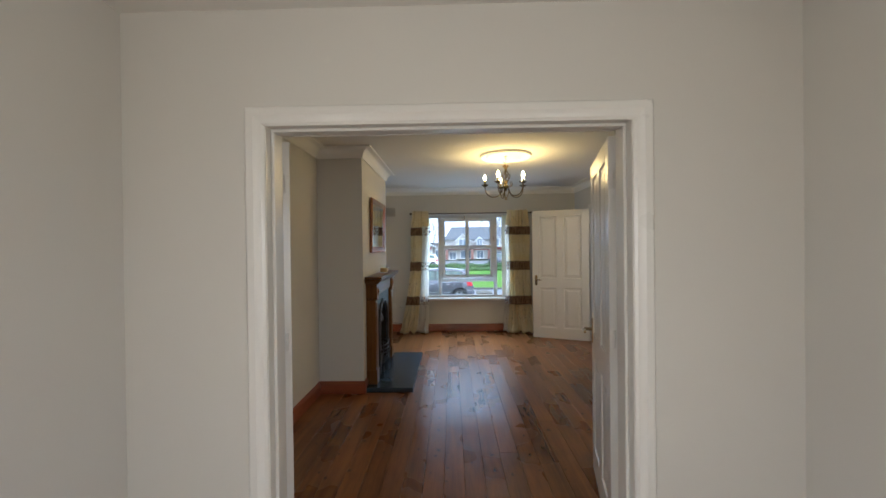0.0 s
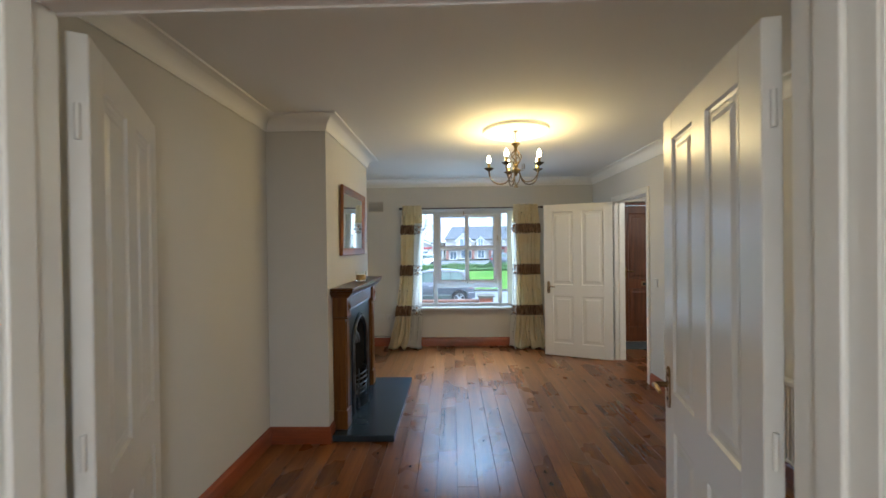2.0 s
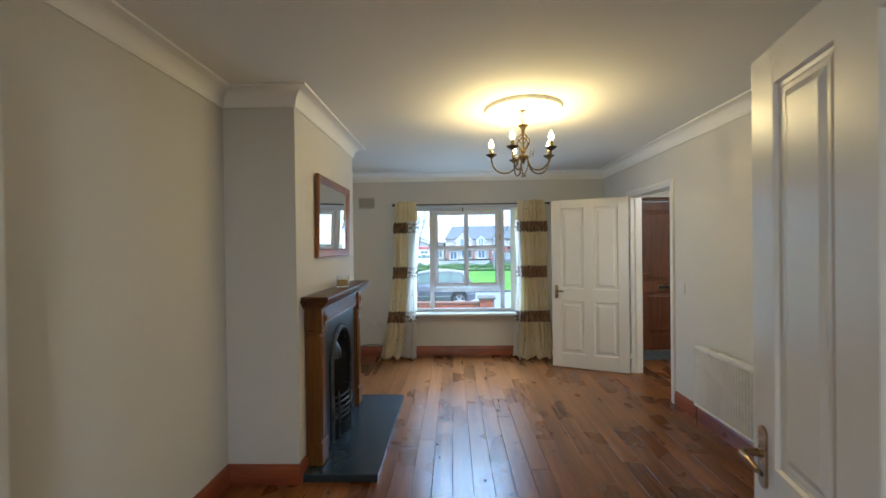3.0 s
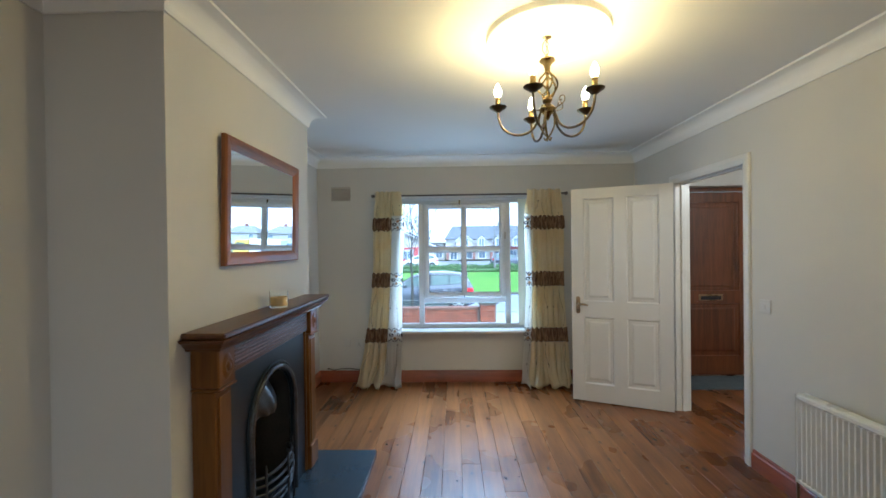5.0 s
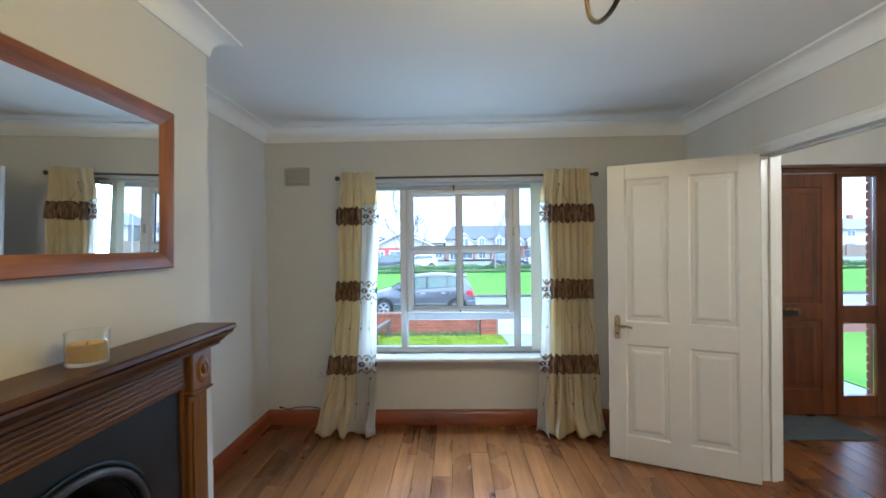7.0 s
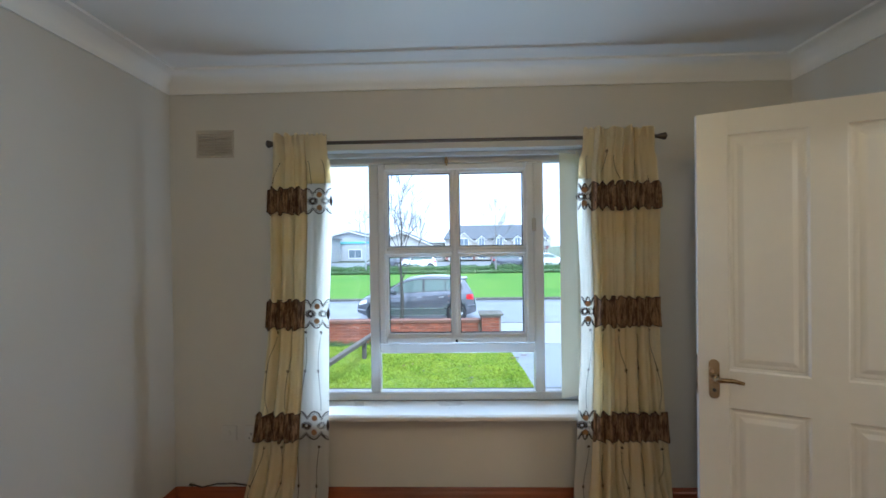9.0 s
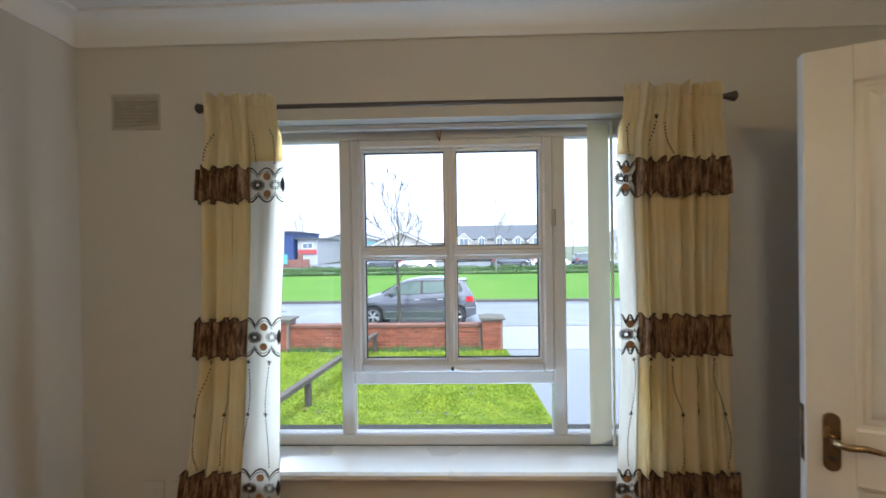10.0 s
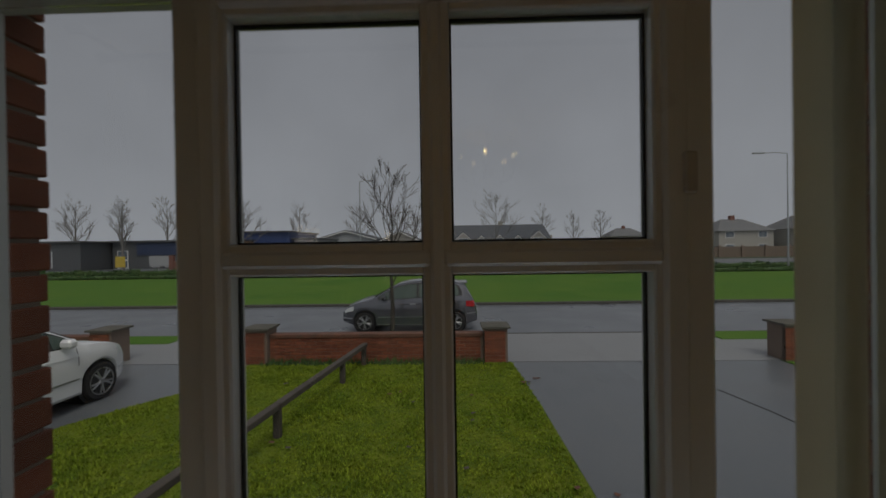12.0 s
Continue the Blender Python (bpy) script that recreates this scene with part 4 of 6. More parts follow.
part("flex", Mesh().tube([(0.003, 0, 2.385), (-0.018, 0.004, 2.36), (-0.022, 0.002, 2.33), (-0.006, 0, 2.30), (0, 0, 2.285)], 0.0022, 6), BRASS, ch, smooth=50)
part("top_flare", Mesh().lathe([(0.0, 2.290), (0.008, 2.290), (0.034, 2.284), (0.037, 2.276), (0.020, 2.262), (0.013, 2.245), (0.012, 2.225), (0.016, 2.220), (0.0, 2.215)], None, 20), BRASS, ch, smooth=40)
for i in range(5):
    tw = []
    for k in range(15):
        f = k / 14
        r = 0.012 + 0.034 * math.sin(math.pi * f) ** 1.1
        a = i * 2 * math.pi / 5 + f * 2.6
        tw.append((r * math.cos(a), r * math.sin(a), 2.225 - 0.125 * f))
    part("cage_strand", Mesh().tube(tw, 0.0042, 7), BRASS, ch, smooth=50)
part("stem", Mesh().lathe([(0.0, 2.24), (0.006, 2.24), (0.006, 2.12), (0.018, 2.108), (0.022, 2.095), (0.012, 2.08), (0.030, 2.066), (0.040, 2.056), (0.036, 2.046), (0.014, 2.028), (0.007, 2.01), (0.0, 2.00)], None, 20), BRASS, ch, smooth=40)
for i in range(5):
    a = radians(170 + 72 * i)
    ca, sa = math.cos(a), math.sin(a)

    def rz(r, z):
        return (r * ca, r * sa, z)
    arm = part("arm", Mesh().tube(eased([rz(0.03, 2.050), rz(0.045, 2.01), rz(0.062, 1.975), rz(0.095, 1.950), rz(0.135, 1.944), rz(0.175, 1.955), rz(0.208, 1.985), rz(0.224, 2.025), rz(0.228, 2.062)]), 0.0058, 9), BRONZE, ch, smooth=60)
    scroll = [rz(0.040 + 0.030 + (0.022 - 0.0022 * k) * math.cos(k * 0.75 - 1.2), 2.085 + (0.022 - 0.0022 * k) * math.sin(k * 0.75 - 1.2)) for k in range(10)]
    part("scroll", Mesh().tube(eased([rz(0.036, 2.05)] + scroll, 3), 0.0024, 6), BRASS, ch, smooth=60)
    part("lower_scroll", Mesh().tube(eased([rz(0.030, 2.045), rz(0.038, 2.01), rz(0.034, 1.975), rz(0.018, 1.945), rz(0.004, 1.925), rz(0.012, 1.912), rz(0.018, 1.924)]), 0.0034, 7), BRASS, ch, smooth=60)
    place = pose(0.228 * ca, 0.228 * sa, 0)
    part("drip_pan", Mesh().lathe([(0.0, 2.058), (0.010, 2.058), (0.020, 2.066), (0.038, 2.078), (0.041, 2.083), (0.036, 2.081), (0.012, 2.074), (0.0, 2.074)], None, 20), BRONZE, arm, smooth=40, m=place)
    part("candle_sleeve", Mesh().lathe([(0.0, 2.074), (0.0125, 2.074), (0.0125, 2.128), (0.0, 2.128)], None, 16), BRASS, arm, smooth=40, m=place)
    part("bulb", Mesh().lathe([(0.0, 2.128), (0.011, 2.130), (0.017, 2.145), (0.0175, 2.158), (0.012, 2.176), (0.005, 2.190), (0.0, 2.197)], None, 14), BULB, arm, "lit candle-shaped bulb", smooth=60, m=place)
    ld = bpy.data.lights.new("bulb_light", "POINT")
    ld.energy = 2.15
    ld.color = (1.0, 0.62, 0.20)
    ld.shadow_soft_size = 0.010
    lo = new("bulb_light", ld)
    lo.matrix_world = pose(CX + 0.259 * ca, CY + 0.259 * sa, 2.212)

# ---- mirror ----
mir = thing("wall_mirror", "rectangular wall mirror in a wide reddish pine frame", "mirror", m=pose(BX + 0.0145, 5.12, 1.394, 0, 1.2, 0))
mw, mh, fw = 0.412, 0.592, 0.062
fp = [(0, -0.010), (0.0, 0.010), (0.006, 0.017), (0.030, 0.014), (0.050, 0.007), (fw, 0.001), (fw, -0.010)]


def frame_side(a, b, na, nb):
    """A mitred length of frame from corner a to corner b, whose inner corners lie along na and nb."""
    v = [(h, a[0] + na[0] * o, a[1] + na[1] * o) for o, h in fp] + [(h, b[0] + nb[0] * o, b[1] + nb[1] * o) for o, h in fp]
    k = len(fp)
    return Mesh().add(v, [(j, (j + 1) % k, k + (j + 1) % k, k + j) for j in range(k)] + [tuple(range(k)), tuple(range(k, 2 * k))[::-1]])


cs = [(-mw, 0), (mw, 0), (mw, mh), (-mw, mh)]
ns = [(1, 1), (-1, 1), (-1, -1), (1, -1)]
for i in range(4):
    j = (i + 1) % 4
    part("frame_rail" if i % 2 == 0 else "frame_stile", frame_side(cs[i], cs[j], ns[i], ns[j]), PINE_Y if i % 2 == 0 else PINE_Z, mir, smooth=25)
part("mirror_glass", Mesh().box(-0.008, 0.000, -mw + fw - 0.004, mw - fw + 0.004, fw - 0.004, mh - fw + 0.004), MIRROR, mir)
part("backing", Mesh().box(-0.013, -0.0082, -mw + 0.03, mw - 0.03, 0.03, mh - 0.03), DOORWOOD, mir)

# ---- fireplace ----
FY0, FY1 = 4.498, 5.610
fire = thing("fireplace_surround", "dark brown stained wooden fireplace surround with fluted frieze", "fireplace")
part("mantel_shelf", Mesh().soft(BX + 0.002, BX + 0.178, FY0 - 0.060, FY1 + 0.088, 1.128, 1.152, 0.006), MANTEL_Y, fire)
part("bed_moulding", Mesh().sweep([(BX + 0.002, FY0 - 0.02), (BX + 0.130, FY0 - 0.02), (BX + 0.130, FY1 + 0.02), (BX + 0.002, FY1 + 0.02)], [(0.0, 1.076), (0.0, 1.127), (-0.048, 1.127), (-0.044, 1.116), (-0.030, 1.108), (-0.018, 1.092), (-0.010, 1.086), (-0.008, 1.076)]), MANTEL_Y, fire, smooth=30)
LW = 0.112
for y in (FY0, FY1 - LW):
    leg = part("leg", Mesh().soft(BX + 0.002, BX + 0.100, y, y + LW, 0.051, 0.908, 0.004), MANTEL_Z, fire)
    part("plinth_block", Mesh().soft(BX + 0.002, BX + 0.112, y - 0.008, y + LW + 0.008, 0.0505, 0.20, 0.006), MANTEL_Z, leg)
    blk = part("corner_block", Mesh().soft(BX + 0.002, BX + 0.118, y - 0.004, y + LW + 0.004, 0.922, 1.0755, 0.005), MANTEL_Z, fire)
    part("block_moulding", Mesh().soft(BX + 0.002, BX + 0.124, y - 0.009, y + LW + 0.009, 0.9085, 0.9215, 0.006), MANTEL_Z, fire)
    part("pilaster", Mesh().soft(BX + 0.1005, BX + 0.107, y + 0.016, y + LW - 0.016, 0.215, 0.885, 0.004), MANTEL_Z, leg)
    part("patera", Mesh().lathe([(0.0, 0.014), (0.010, 0.012), (0.016, 0.005), (0.026, 0.008), (0.034, 0.004), (0.040, 0.0)], Matrix.Translation((BX + 0.118, y + LW / 2, 0.998)) @ Euler((0, radians(90), 0)).to_matrix().to_4x4() @ Matrix.Diagonal((1.35, 0.9, 1, 1)), 20), MANTEL_Z, blk, smooth=40)
    part("inner_strip", Mesh().soft(BX + 0.002, BX + 0.085, y + LW + 0.0005 if y < 5 else y - 0.0205, y + LW + 0.020 if y < 5 else y - 0.0005, 0.051, 0.945, 0.003), MANTEL_Z, leg)
part("frieze", Mesh().soft(BX + 0.002, BX + 0.096, FY0 + LW + 0.0065, FY1 - LW - 0.0065, 0.9455, 1.0755, 0.003), MANTEL_Y, fire)
for i in range(6):
    z = 0.968 + i * 0.0164
    part("flute", Mesh().cyl((BX + 0.096, FY0 + LW + 0.03, z), (BX + 0.096, FY1 - LW - 0.03, z), 0.0062, n=10), MANTEL_Y, fire, smooth=60)

ins = thing("fireplace_insert", "black cast-iron arched fireplace insert with a basket grate", "fireplace insert")
PX = BX + 0.076
iy0, iy1, iz1 = FY0 + LW + 0.021, FY1 - LW - 0.021, 0.945
cy = (iy0 + iy1) / 2
ar, az = 0.235, 0.585


def arch(r, zc, z0, n=24):
    return [(cy - r, z0)] + [(cy - r * math.cos(math.pi * i / n), zc + r * math.sin(math.pi * i / n)) for i in range(n + 1)] + [(cy + r, z0)]


inner = arch(ar, az, 0.051)
k = len(inner)
outer = []
for y, z in inner:
    if z <= az:
        outer.append((iy0 if y < cy else iy1, z))
    else:
        s = min((iy1 - cy) / max(abs(y - cy), 1e-6), (iz1 - az) / max(z - az, 1e-6))
        outer.append((cy + (y - cy) * s, az + (z - az) * s))
v = [(PX, a, b) for a, b in inner] + [(PX, a, b) for a, b in outer] + [(PX - 0.012, a, b) for a, b in inner] + [(PX - 0.012, a, b) for a, b in outer]
f = []
for i in range(k - 1):
    f += [(i, i + 1, k + i + 1, k + i), (2 * k + i, 3 * k + i, 3 * k + i + 1, 2 * k + i + 1), (i, 2 * k + i, 2 * k + i + 1, i + 1)]
part("face_plate", Mesh().add(v, f), IRON, ins)
for sgn in (-1, 1):
    yc = iy0 if sgn < 0 else iy1
    part("face_plate_corner", Mesh().prism([(cy + sgn * (iz1 - az) * 0.98, iz1), (yc, iz1), (yc, az + 0.10)], "x", PX - 0.012, PX - 0.0005), IRON, ins)
for r, w, t, nm, mt in ((ar + 0.004, 0.030, 0.024, "arch_moulding", POLISHED), (ar + 0.036, 0.014, 0.012, "outer_moulding", IRON)):
    pts = [(PX + t * 0.35, y, z) for y, z in arch(r + w / 2, az, 0.052)]
    part(nm, Mesh().tube(pts, w / 2, 10), mt, ins, smooth=60)
rope = Mesh()
for i in range(44):
    a = math.pi * (i + 0.5) / 44
    y, z = cy - (ar + 0.019) * math.cos(a), az + (ar + 0.019) * math.sin(a)
    rope.cyl((PX + 0.016, y - 0.010 * math.cos(a + 0.5), z + 0.010 * math.sin(a + 0.5)), (PX + 0.016, y + 0.010 * math.cos(a + 0.5), z - 0.010 * math.sin(a + 0.5)), 0.0055, n=6)
part("rope_ornament", rope, POLISHED, ins, smooth=60)
# the firebox
fb = Mesh()
prof_in = arch(ar - 0.001, az, 0.051)
depth = [(PX - 0.013, 1.0), (PX - 0.10, 0.97), (PX - 0.24, 0.80), (PX - 0.34, 0.66)]
v = [(x, cy + (y - cy) * s, 0.051 + (z - 0.051) * s) for x, s in depth for y, z in prof_in]
n = len(prof_in)
f = [(r * n + i, r * n + i + 1, (r + 1) * n + i + 1, (r + 1) * n + i) for r in range(3) for i in range(n - 1)] + [tuple(3 * n + i for i in range(n))]
part("firebox", Mesh().add(v, f), SOOT, ins, smooth=40)
part("firebox_floor", Mesh().box(PX - 0.34, PX - 0.001, cy - ar, cy + ar, 0.040, 0.052), SOOT, ins)
# the canopy, a shell-shaped hood at the top of the arch
hood = Mesh()
v, f = [], []
nu, nv = 16, 8
for j in range(nv + 1):
    q = j / nv
    for i in range(nu + 1):
        a = math.pi * i / nu
        r = 0.165 * (1 - 0.62 * q)
        v.append((PX - 0.085 + 0.085 * math.sin(math.pi * q * 0.55) * (0.35 + 0.65 * math.sin(a)) + 0.006 * math.cos(8 * a), cy - r * math.cos(a), 0.60 + 0.205 * (1 - q) * math.sin(a) + 0.02 * q - 0.02))
for j in range(nv):
    for i in range(nu):
        a = j * (nu + 1) + i
        f.append((a, a + 1, a + nu + 2, a + nu + 1))
hood.add(v, f)
part("hood", hood, POLISHED, ins, "burnished shell-shaped hood", smooth=60)
grate = part("basket_grate", Mesh().box(PX - 0.22, PX - 0.02, cy - 0.17, cy + 0.17, 0.150, 0.165), IRON, ins)
for i, z in enumerate((0.185, 0.225, 0.265, 0.305, 0.345)):
    bow = 0.085 - 0.006 * abs(i - 2)
    pts = [(PX - 0.015 + bow * math.sin(math.pi * q / 12), cy - 0.185 * math.cos(math.pi * q / 12), z) for q in range(13)]
    part("grate_bar", Mesh().tube(pts, 0.0075, 8), POLISHED, grate, smooth=60)
for q in (2, 6, 10):
    pts = [(PX - 0.012 + 0.085 * math.sin(math.pi * q / 12), cy - 0.185 * math.cos(math.pi * q / 12), z) for z in (0.055, 0.15, 0.36, 0.40)]
    part("grate_upright", Mesh().tube(pts, [0.010, 0.007, 0.007, 0.003], 8), POLISHED, grate, smooth=60)
part("ash_front", Mesh().prism([(PX - 0.03 + 0.10 * math.sin(math.pi * q / 12), cy - 0.17 * math.cos(math.pi * q / 12)) for q in range(13)], "z", 0.0515, 0.145), IRON, grate, "bowed ash pan front", smooth=40)
hearth = solid("hearth_slab", Mesh().soft(BX + 0.001, -0.014, 4.40, 5.741, 0.001, 0.050, 0.004), SLATE, "honed blue-black slate hearth slab on the floor", "hearth")

jar = thing("candle_jar", "clear glass jar with a half-burnt cream candle on the mantel", "candle", m=pose(-0.408, 5.10, 1.152))
part("jar", Mesh().lathe([(0.0, 0.0005), (0.046, 0.0005), (0.048, 0.004), (0.048, 0.090), (0.0455, 0.090), (0.0455, 0.010), (0.0, 0.010)], None, 32), JAR, jar, smooth=40)
part("wax", Mesh().lathe([(0.0, 0.0105), (0.0448, 0.0105), (0.0448, 0.058), (0.030, 0.054), (0.0, 0.053)], None, 28), WAX, jar, smooth=40)
part("wick", Mesh().cyl((0, 0, 0.0535), (0.001, 0, 0.063), 0.0012, n=6), BLACK, jar)

# ---- radiator, switch, sockets, vent, cable ----
rad = thing("radiator", "white ribbed steel panel radiator under the side wall", "radiator")
ry0, ry1, rz0, rz1 = 3.75, 5.17, 0.17, 0.655
part("back_panel", Mesh().box(XR - 0.062, XR - 0.052, ry0, ry1, rz0, rz1 - 0.02), WHITE, rad)
rib = []
nr = 50
for i in range(nr):
    a = ry0 + (ry1 - ry0) * i / nr
    w = (ry1 - ry0) / nr
    rib += [(XR - 0.089, a), (XR - 0.089, a + w * 0.40), (XR - 0.102, a + w * 0.65), (XR - 0.102, a + w * 0.9)]
rib += [(XR - 0.090, ry1), (XR - 0.084, ry1), (XR - 0.084, ry0)]
part("front_panel", Mesh().prism(rib, "z", rz0 + 0.02, rz1 - 0.035), WHITE, rad)
part("top_grille", Mesh().soft(XR - 0.106, XR - 0.045, ry0, ry1, rz1 - 0.034, rz1, 0.008), WHITE, rad)
part("side_cover", Mesh().soft(XR - 0.104, XR - 0.048, ry1 + 0.0005, ry1 + 0.004, rz0, rz1 - 0.005, 0.002), WHITE, rad)
part("bottom_rail", Mesh().soft(XR - 0.102, XR - 0.082, ry0, ry1, rz0, rz0 + 0.02, 0.004), WHITE, rad)
for y in (ry0 + 0.2, ry1 - 0.2):
    part("wall_bracket", Mesh().box(XR - 0.052, XR - 0.0005, y, y + 0.03, rz0 + 0.05, rz1 - 0.08), WHITE, rad)
part("valve", Mesh().cyl((XR - 0.075, ry1 + 0.004, rz0 + 0.03), (XR - 0.075, ry1 + 0.03, rz0 + 0.03), 0.009).cyl((XR - 0.075, ry1 + 0.022, 0.0), (XR - 0.075, ry1 + 0.022, rz0 + 0.04), 0.008), NICKEL, rad, smooth=40)


def plate(name, label, cat, m, w, h, rockers, holes=False):
    ob = thing(name, label, cat, m=m)
    part("plate", Mesh().soft(-w / 2, w / 2, 0.0, 0.008, -h / 2, h / 2, 0.003), PLASTIC, ob)
    for x in rockers:
        part("rocker", Mesh().soft(x - 0.010, x + 0.010, 0.0085, 0.013, -0.014 + (0.018 if holes else 0), 0.014 + (0.018 if holes else 0), 0.002), PLASTIC, ob)
        if holes:
            hm = Mesh()
            for dx, dz, s in ((0, 0.004, 0.0035), (-0.011, -0.018, 0.003), (0.011, -0.018, 0.003)):
                hm.box(x + dx - s, x + dx + s, 0.0082, 0.0088, dz - s * 1.4 - 0.01, dz + s * 1.4 - 0.01)
            part("socket_holes", hm, BLACK, ob)
    return ob


plate("light_switch", "white square light switch on the grey wall", "light switch", pose(XR, 5.505, 1.07, 0, 0, 90), 0.086, 0.086, (0,))
plate("wall_socket", "white double power socket above the skirting", "socket", pose(-0.47, YN, 0.43, 0, 0, 180), 0.146, 0.086, (-0.035, 0.035), True)
plate("aerial_socket", "white aerial outlet plate above the skirting", "socket", pose(-0.63, YN, 0.43, 0, 0, 180), 0.086, 0.086, (0,))
vent = thing("wall_vent", "cream slatted wall vent beneath the cornice", "vent", m=pose(-0.685, YN, 2.055, 0, 0, 180))
part("vent_frame", Mesh().soft(-0.107, 0.107, 0.0, 0.006, -0.077, -0.062, 0.002).soft(-0.107, 0.107, 0.0, 0.006, 0.062, 0.077, 0.002).soft(-0.107, -0.095, 0.0, 0.006, -0.062, 0.062, 0.002).soft(0.095, 0.107, 0.0, 0.006, -0.062, 0.062, 0.002).soft(-0.005, 0.005, 0.0, 0.006, -0.062, 0.062, 0.002), VENT, vent)
part("vent_back", Mesh().box(-0.095, 0.095, 0.0003, 0.002, -0.062, 0.062), VENT, vent)
for i in range(8):
    z = -0.054 + i * 0.0145
    part("louvre", Mesh().add([(-0.094, 0.0022, z + 0.009), (0.094, 0.0022, z + 0.009), (0.094, 0.009, z - 0.001), (-0.094, 0.009, z - 0.001), (-0.094, 0.0022, z + 0.0075), (0.094, 0.0022, z + 0.0075), (0.094, 0.0075, z - 0.003), (-0.094, 0.0075, z - 0.003)], [(0, 1, 2, 3), (7, 6, 5, 4), (0, 4, 5, 1), (3, 2, 6, 7), (0, 3, 7, 4), (1, 5, 6, 2)]), VENT, vent)
cable = thing("television_cable", "thin black cable lying along the top of the skirting", "cable")
part("lead", Mesh().tube([(-0.82, YN - 0.030, 0.150), (-0.78, YN - 0.024, 0.134), (-0.70, YN - 0.020, 0.150), (-0.60, YN - 0.018, 0.152), (-0.50, YN - 0.016, 0.136), (-0.40, YN - 0.014, 0.1285), (-0.36, YN - 0.014, 0.1285)], 0.004, 8), BLACK, cable, smooth=60)
part("plug", Mesh().cyl((-0.845, YN - 0.034, 0.155), (-0.818, YN - 0.029, 0.149), 0.008, 0.006), BLACK, cable, smooth=40)

# ---- hall: front door, side light, mat ----
fd = thing("front_door", "dark varnished hardwood front door, closed, with a letter slot", "door")
dx0, dx1 = 2.95, 3.80
t0, t1 = 7.455, 7.497
ds = 0.11
part("stile", Mesh().soft(dx0, dx0 + ds, t0, t1, 0.012, 2.03, 0.003), DOORWOOD, fd)
part("stile", Mesh().soft(dx1 - ds, dx1, t0, t1, 0.012, 2.03, 0.003), DOORWOOD, fd)
for z0, z1 in ((0.012, 0.22), (0.80, 0.94), (1.92, 2.03)):
    part("rail", Mesh().box(dx0 + ds, dx1 - ds, t0, t1, z0, z1), DOORWOOD, fd)
mid = (dx0 + dx1) / 2
for z0, z1 in ((0.22, 0.80), (0.94, 1.92)):
    pan = part("panel", panel_mesh(dx0 + ds, dx1 - ds, z0, z1, 0.042, 0.045), DOORWOOD, fd)
    pan.matrix_basis = pose(0, (t0 + t1) / 2, 0)
slot = part("letter_slot", Mesh().soft(mid - 0.13, mid + 0.13, t0 - 0.006, t0 - 0.0005, 0.835, 0.905, 0.002), NICKEL, fd, "metal letter slot")
part("slot_brush", Mesh().soft(mid - 0.11, mid + 0.11, t0 - 0.014, t0 - 0.0065, 0.845, 0.885, 0.002), BLACK, slot)
hl = part("door_handle", Mesh().soft(dx0 + 0.035, dx0 + 0.075, t0 - 0.007, t0 - 0.0005, 0.96, 1.12, 0.003), BRASS, fd, "brass lever handle")
part("lever", Mesh().tube([(dx0 + 0.055, t0 - 0.006, 1.06), (dx0 + 0.055, t0 - 0.05, 1.06), (dx0 + 0.08, t0 - 0.055, 1.06), (dx0 + 0.165, t0 - 0.052, 1.055)], 0.009, 8), BRASS, hl, smooth=50)
ff = thing("front_door_frame", "dark hardwood door frame with a glazed side light", "door frame", kind="structure")
fm = Mesh()
for x0, x1, z0, z1 in ((FX0 + 0.001, dx0 - 0.003, 0, 2.079), (dx1 + 0.003, dx1 + 0.05, 0, 2.035), (4.12, FX1 - 0.001, 0, 2.035), (dx0 - 0.003, FX1 - 0.001, 2.035, 2.079)):
    fm.soft(x0, x1, 7.44, 7.499, z0, z1, 0.004)
part("frame_post", fm, DOORWOOD, ff)
sm = Mesh()
for x0, x1, z0, z1 in ((dx1 + 0.0505, 4.1195, 0.0, 0.17), (dx1 + 0.0505, 4.1195, 0.775, 0.925), (dx1 + 0.0505, 4.1195, 2.0, 2.034)):
    sm.soft(x0, x1, 7.445, 7.495, z0, z1, 0.003)
part("side_light_rail", sm, DOORWOOD, ff)
for z0, z1 in ((0.171, 0.774), (0.926, 1.999)):
    g = part("side_light_pane", Mesh().box(dx1 + 0.051, 4.119, 7.468, 7.472, z0, z1), GLASS, ff)
    g.visible_shadow = False
solid("doormat", Mesh().soft(2.74, 3.70, 7.02, 7.42, 0.0005, 0.012, 0.004), MAT, "flat grey-blue doormat inside the front door", "doormat")
solid("door_threshold", Mesh().box(dx0, dx1, 7.42, 7.54, 0.0005, 0.010), NICKEL, "metal threshold strip", kind="structure")

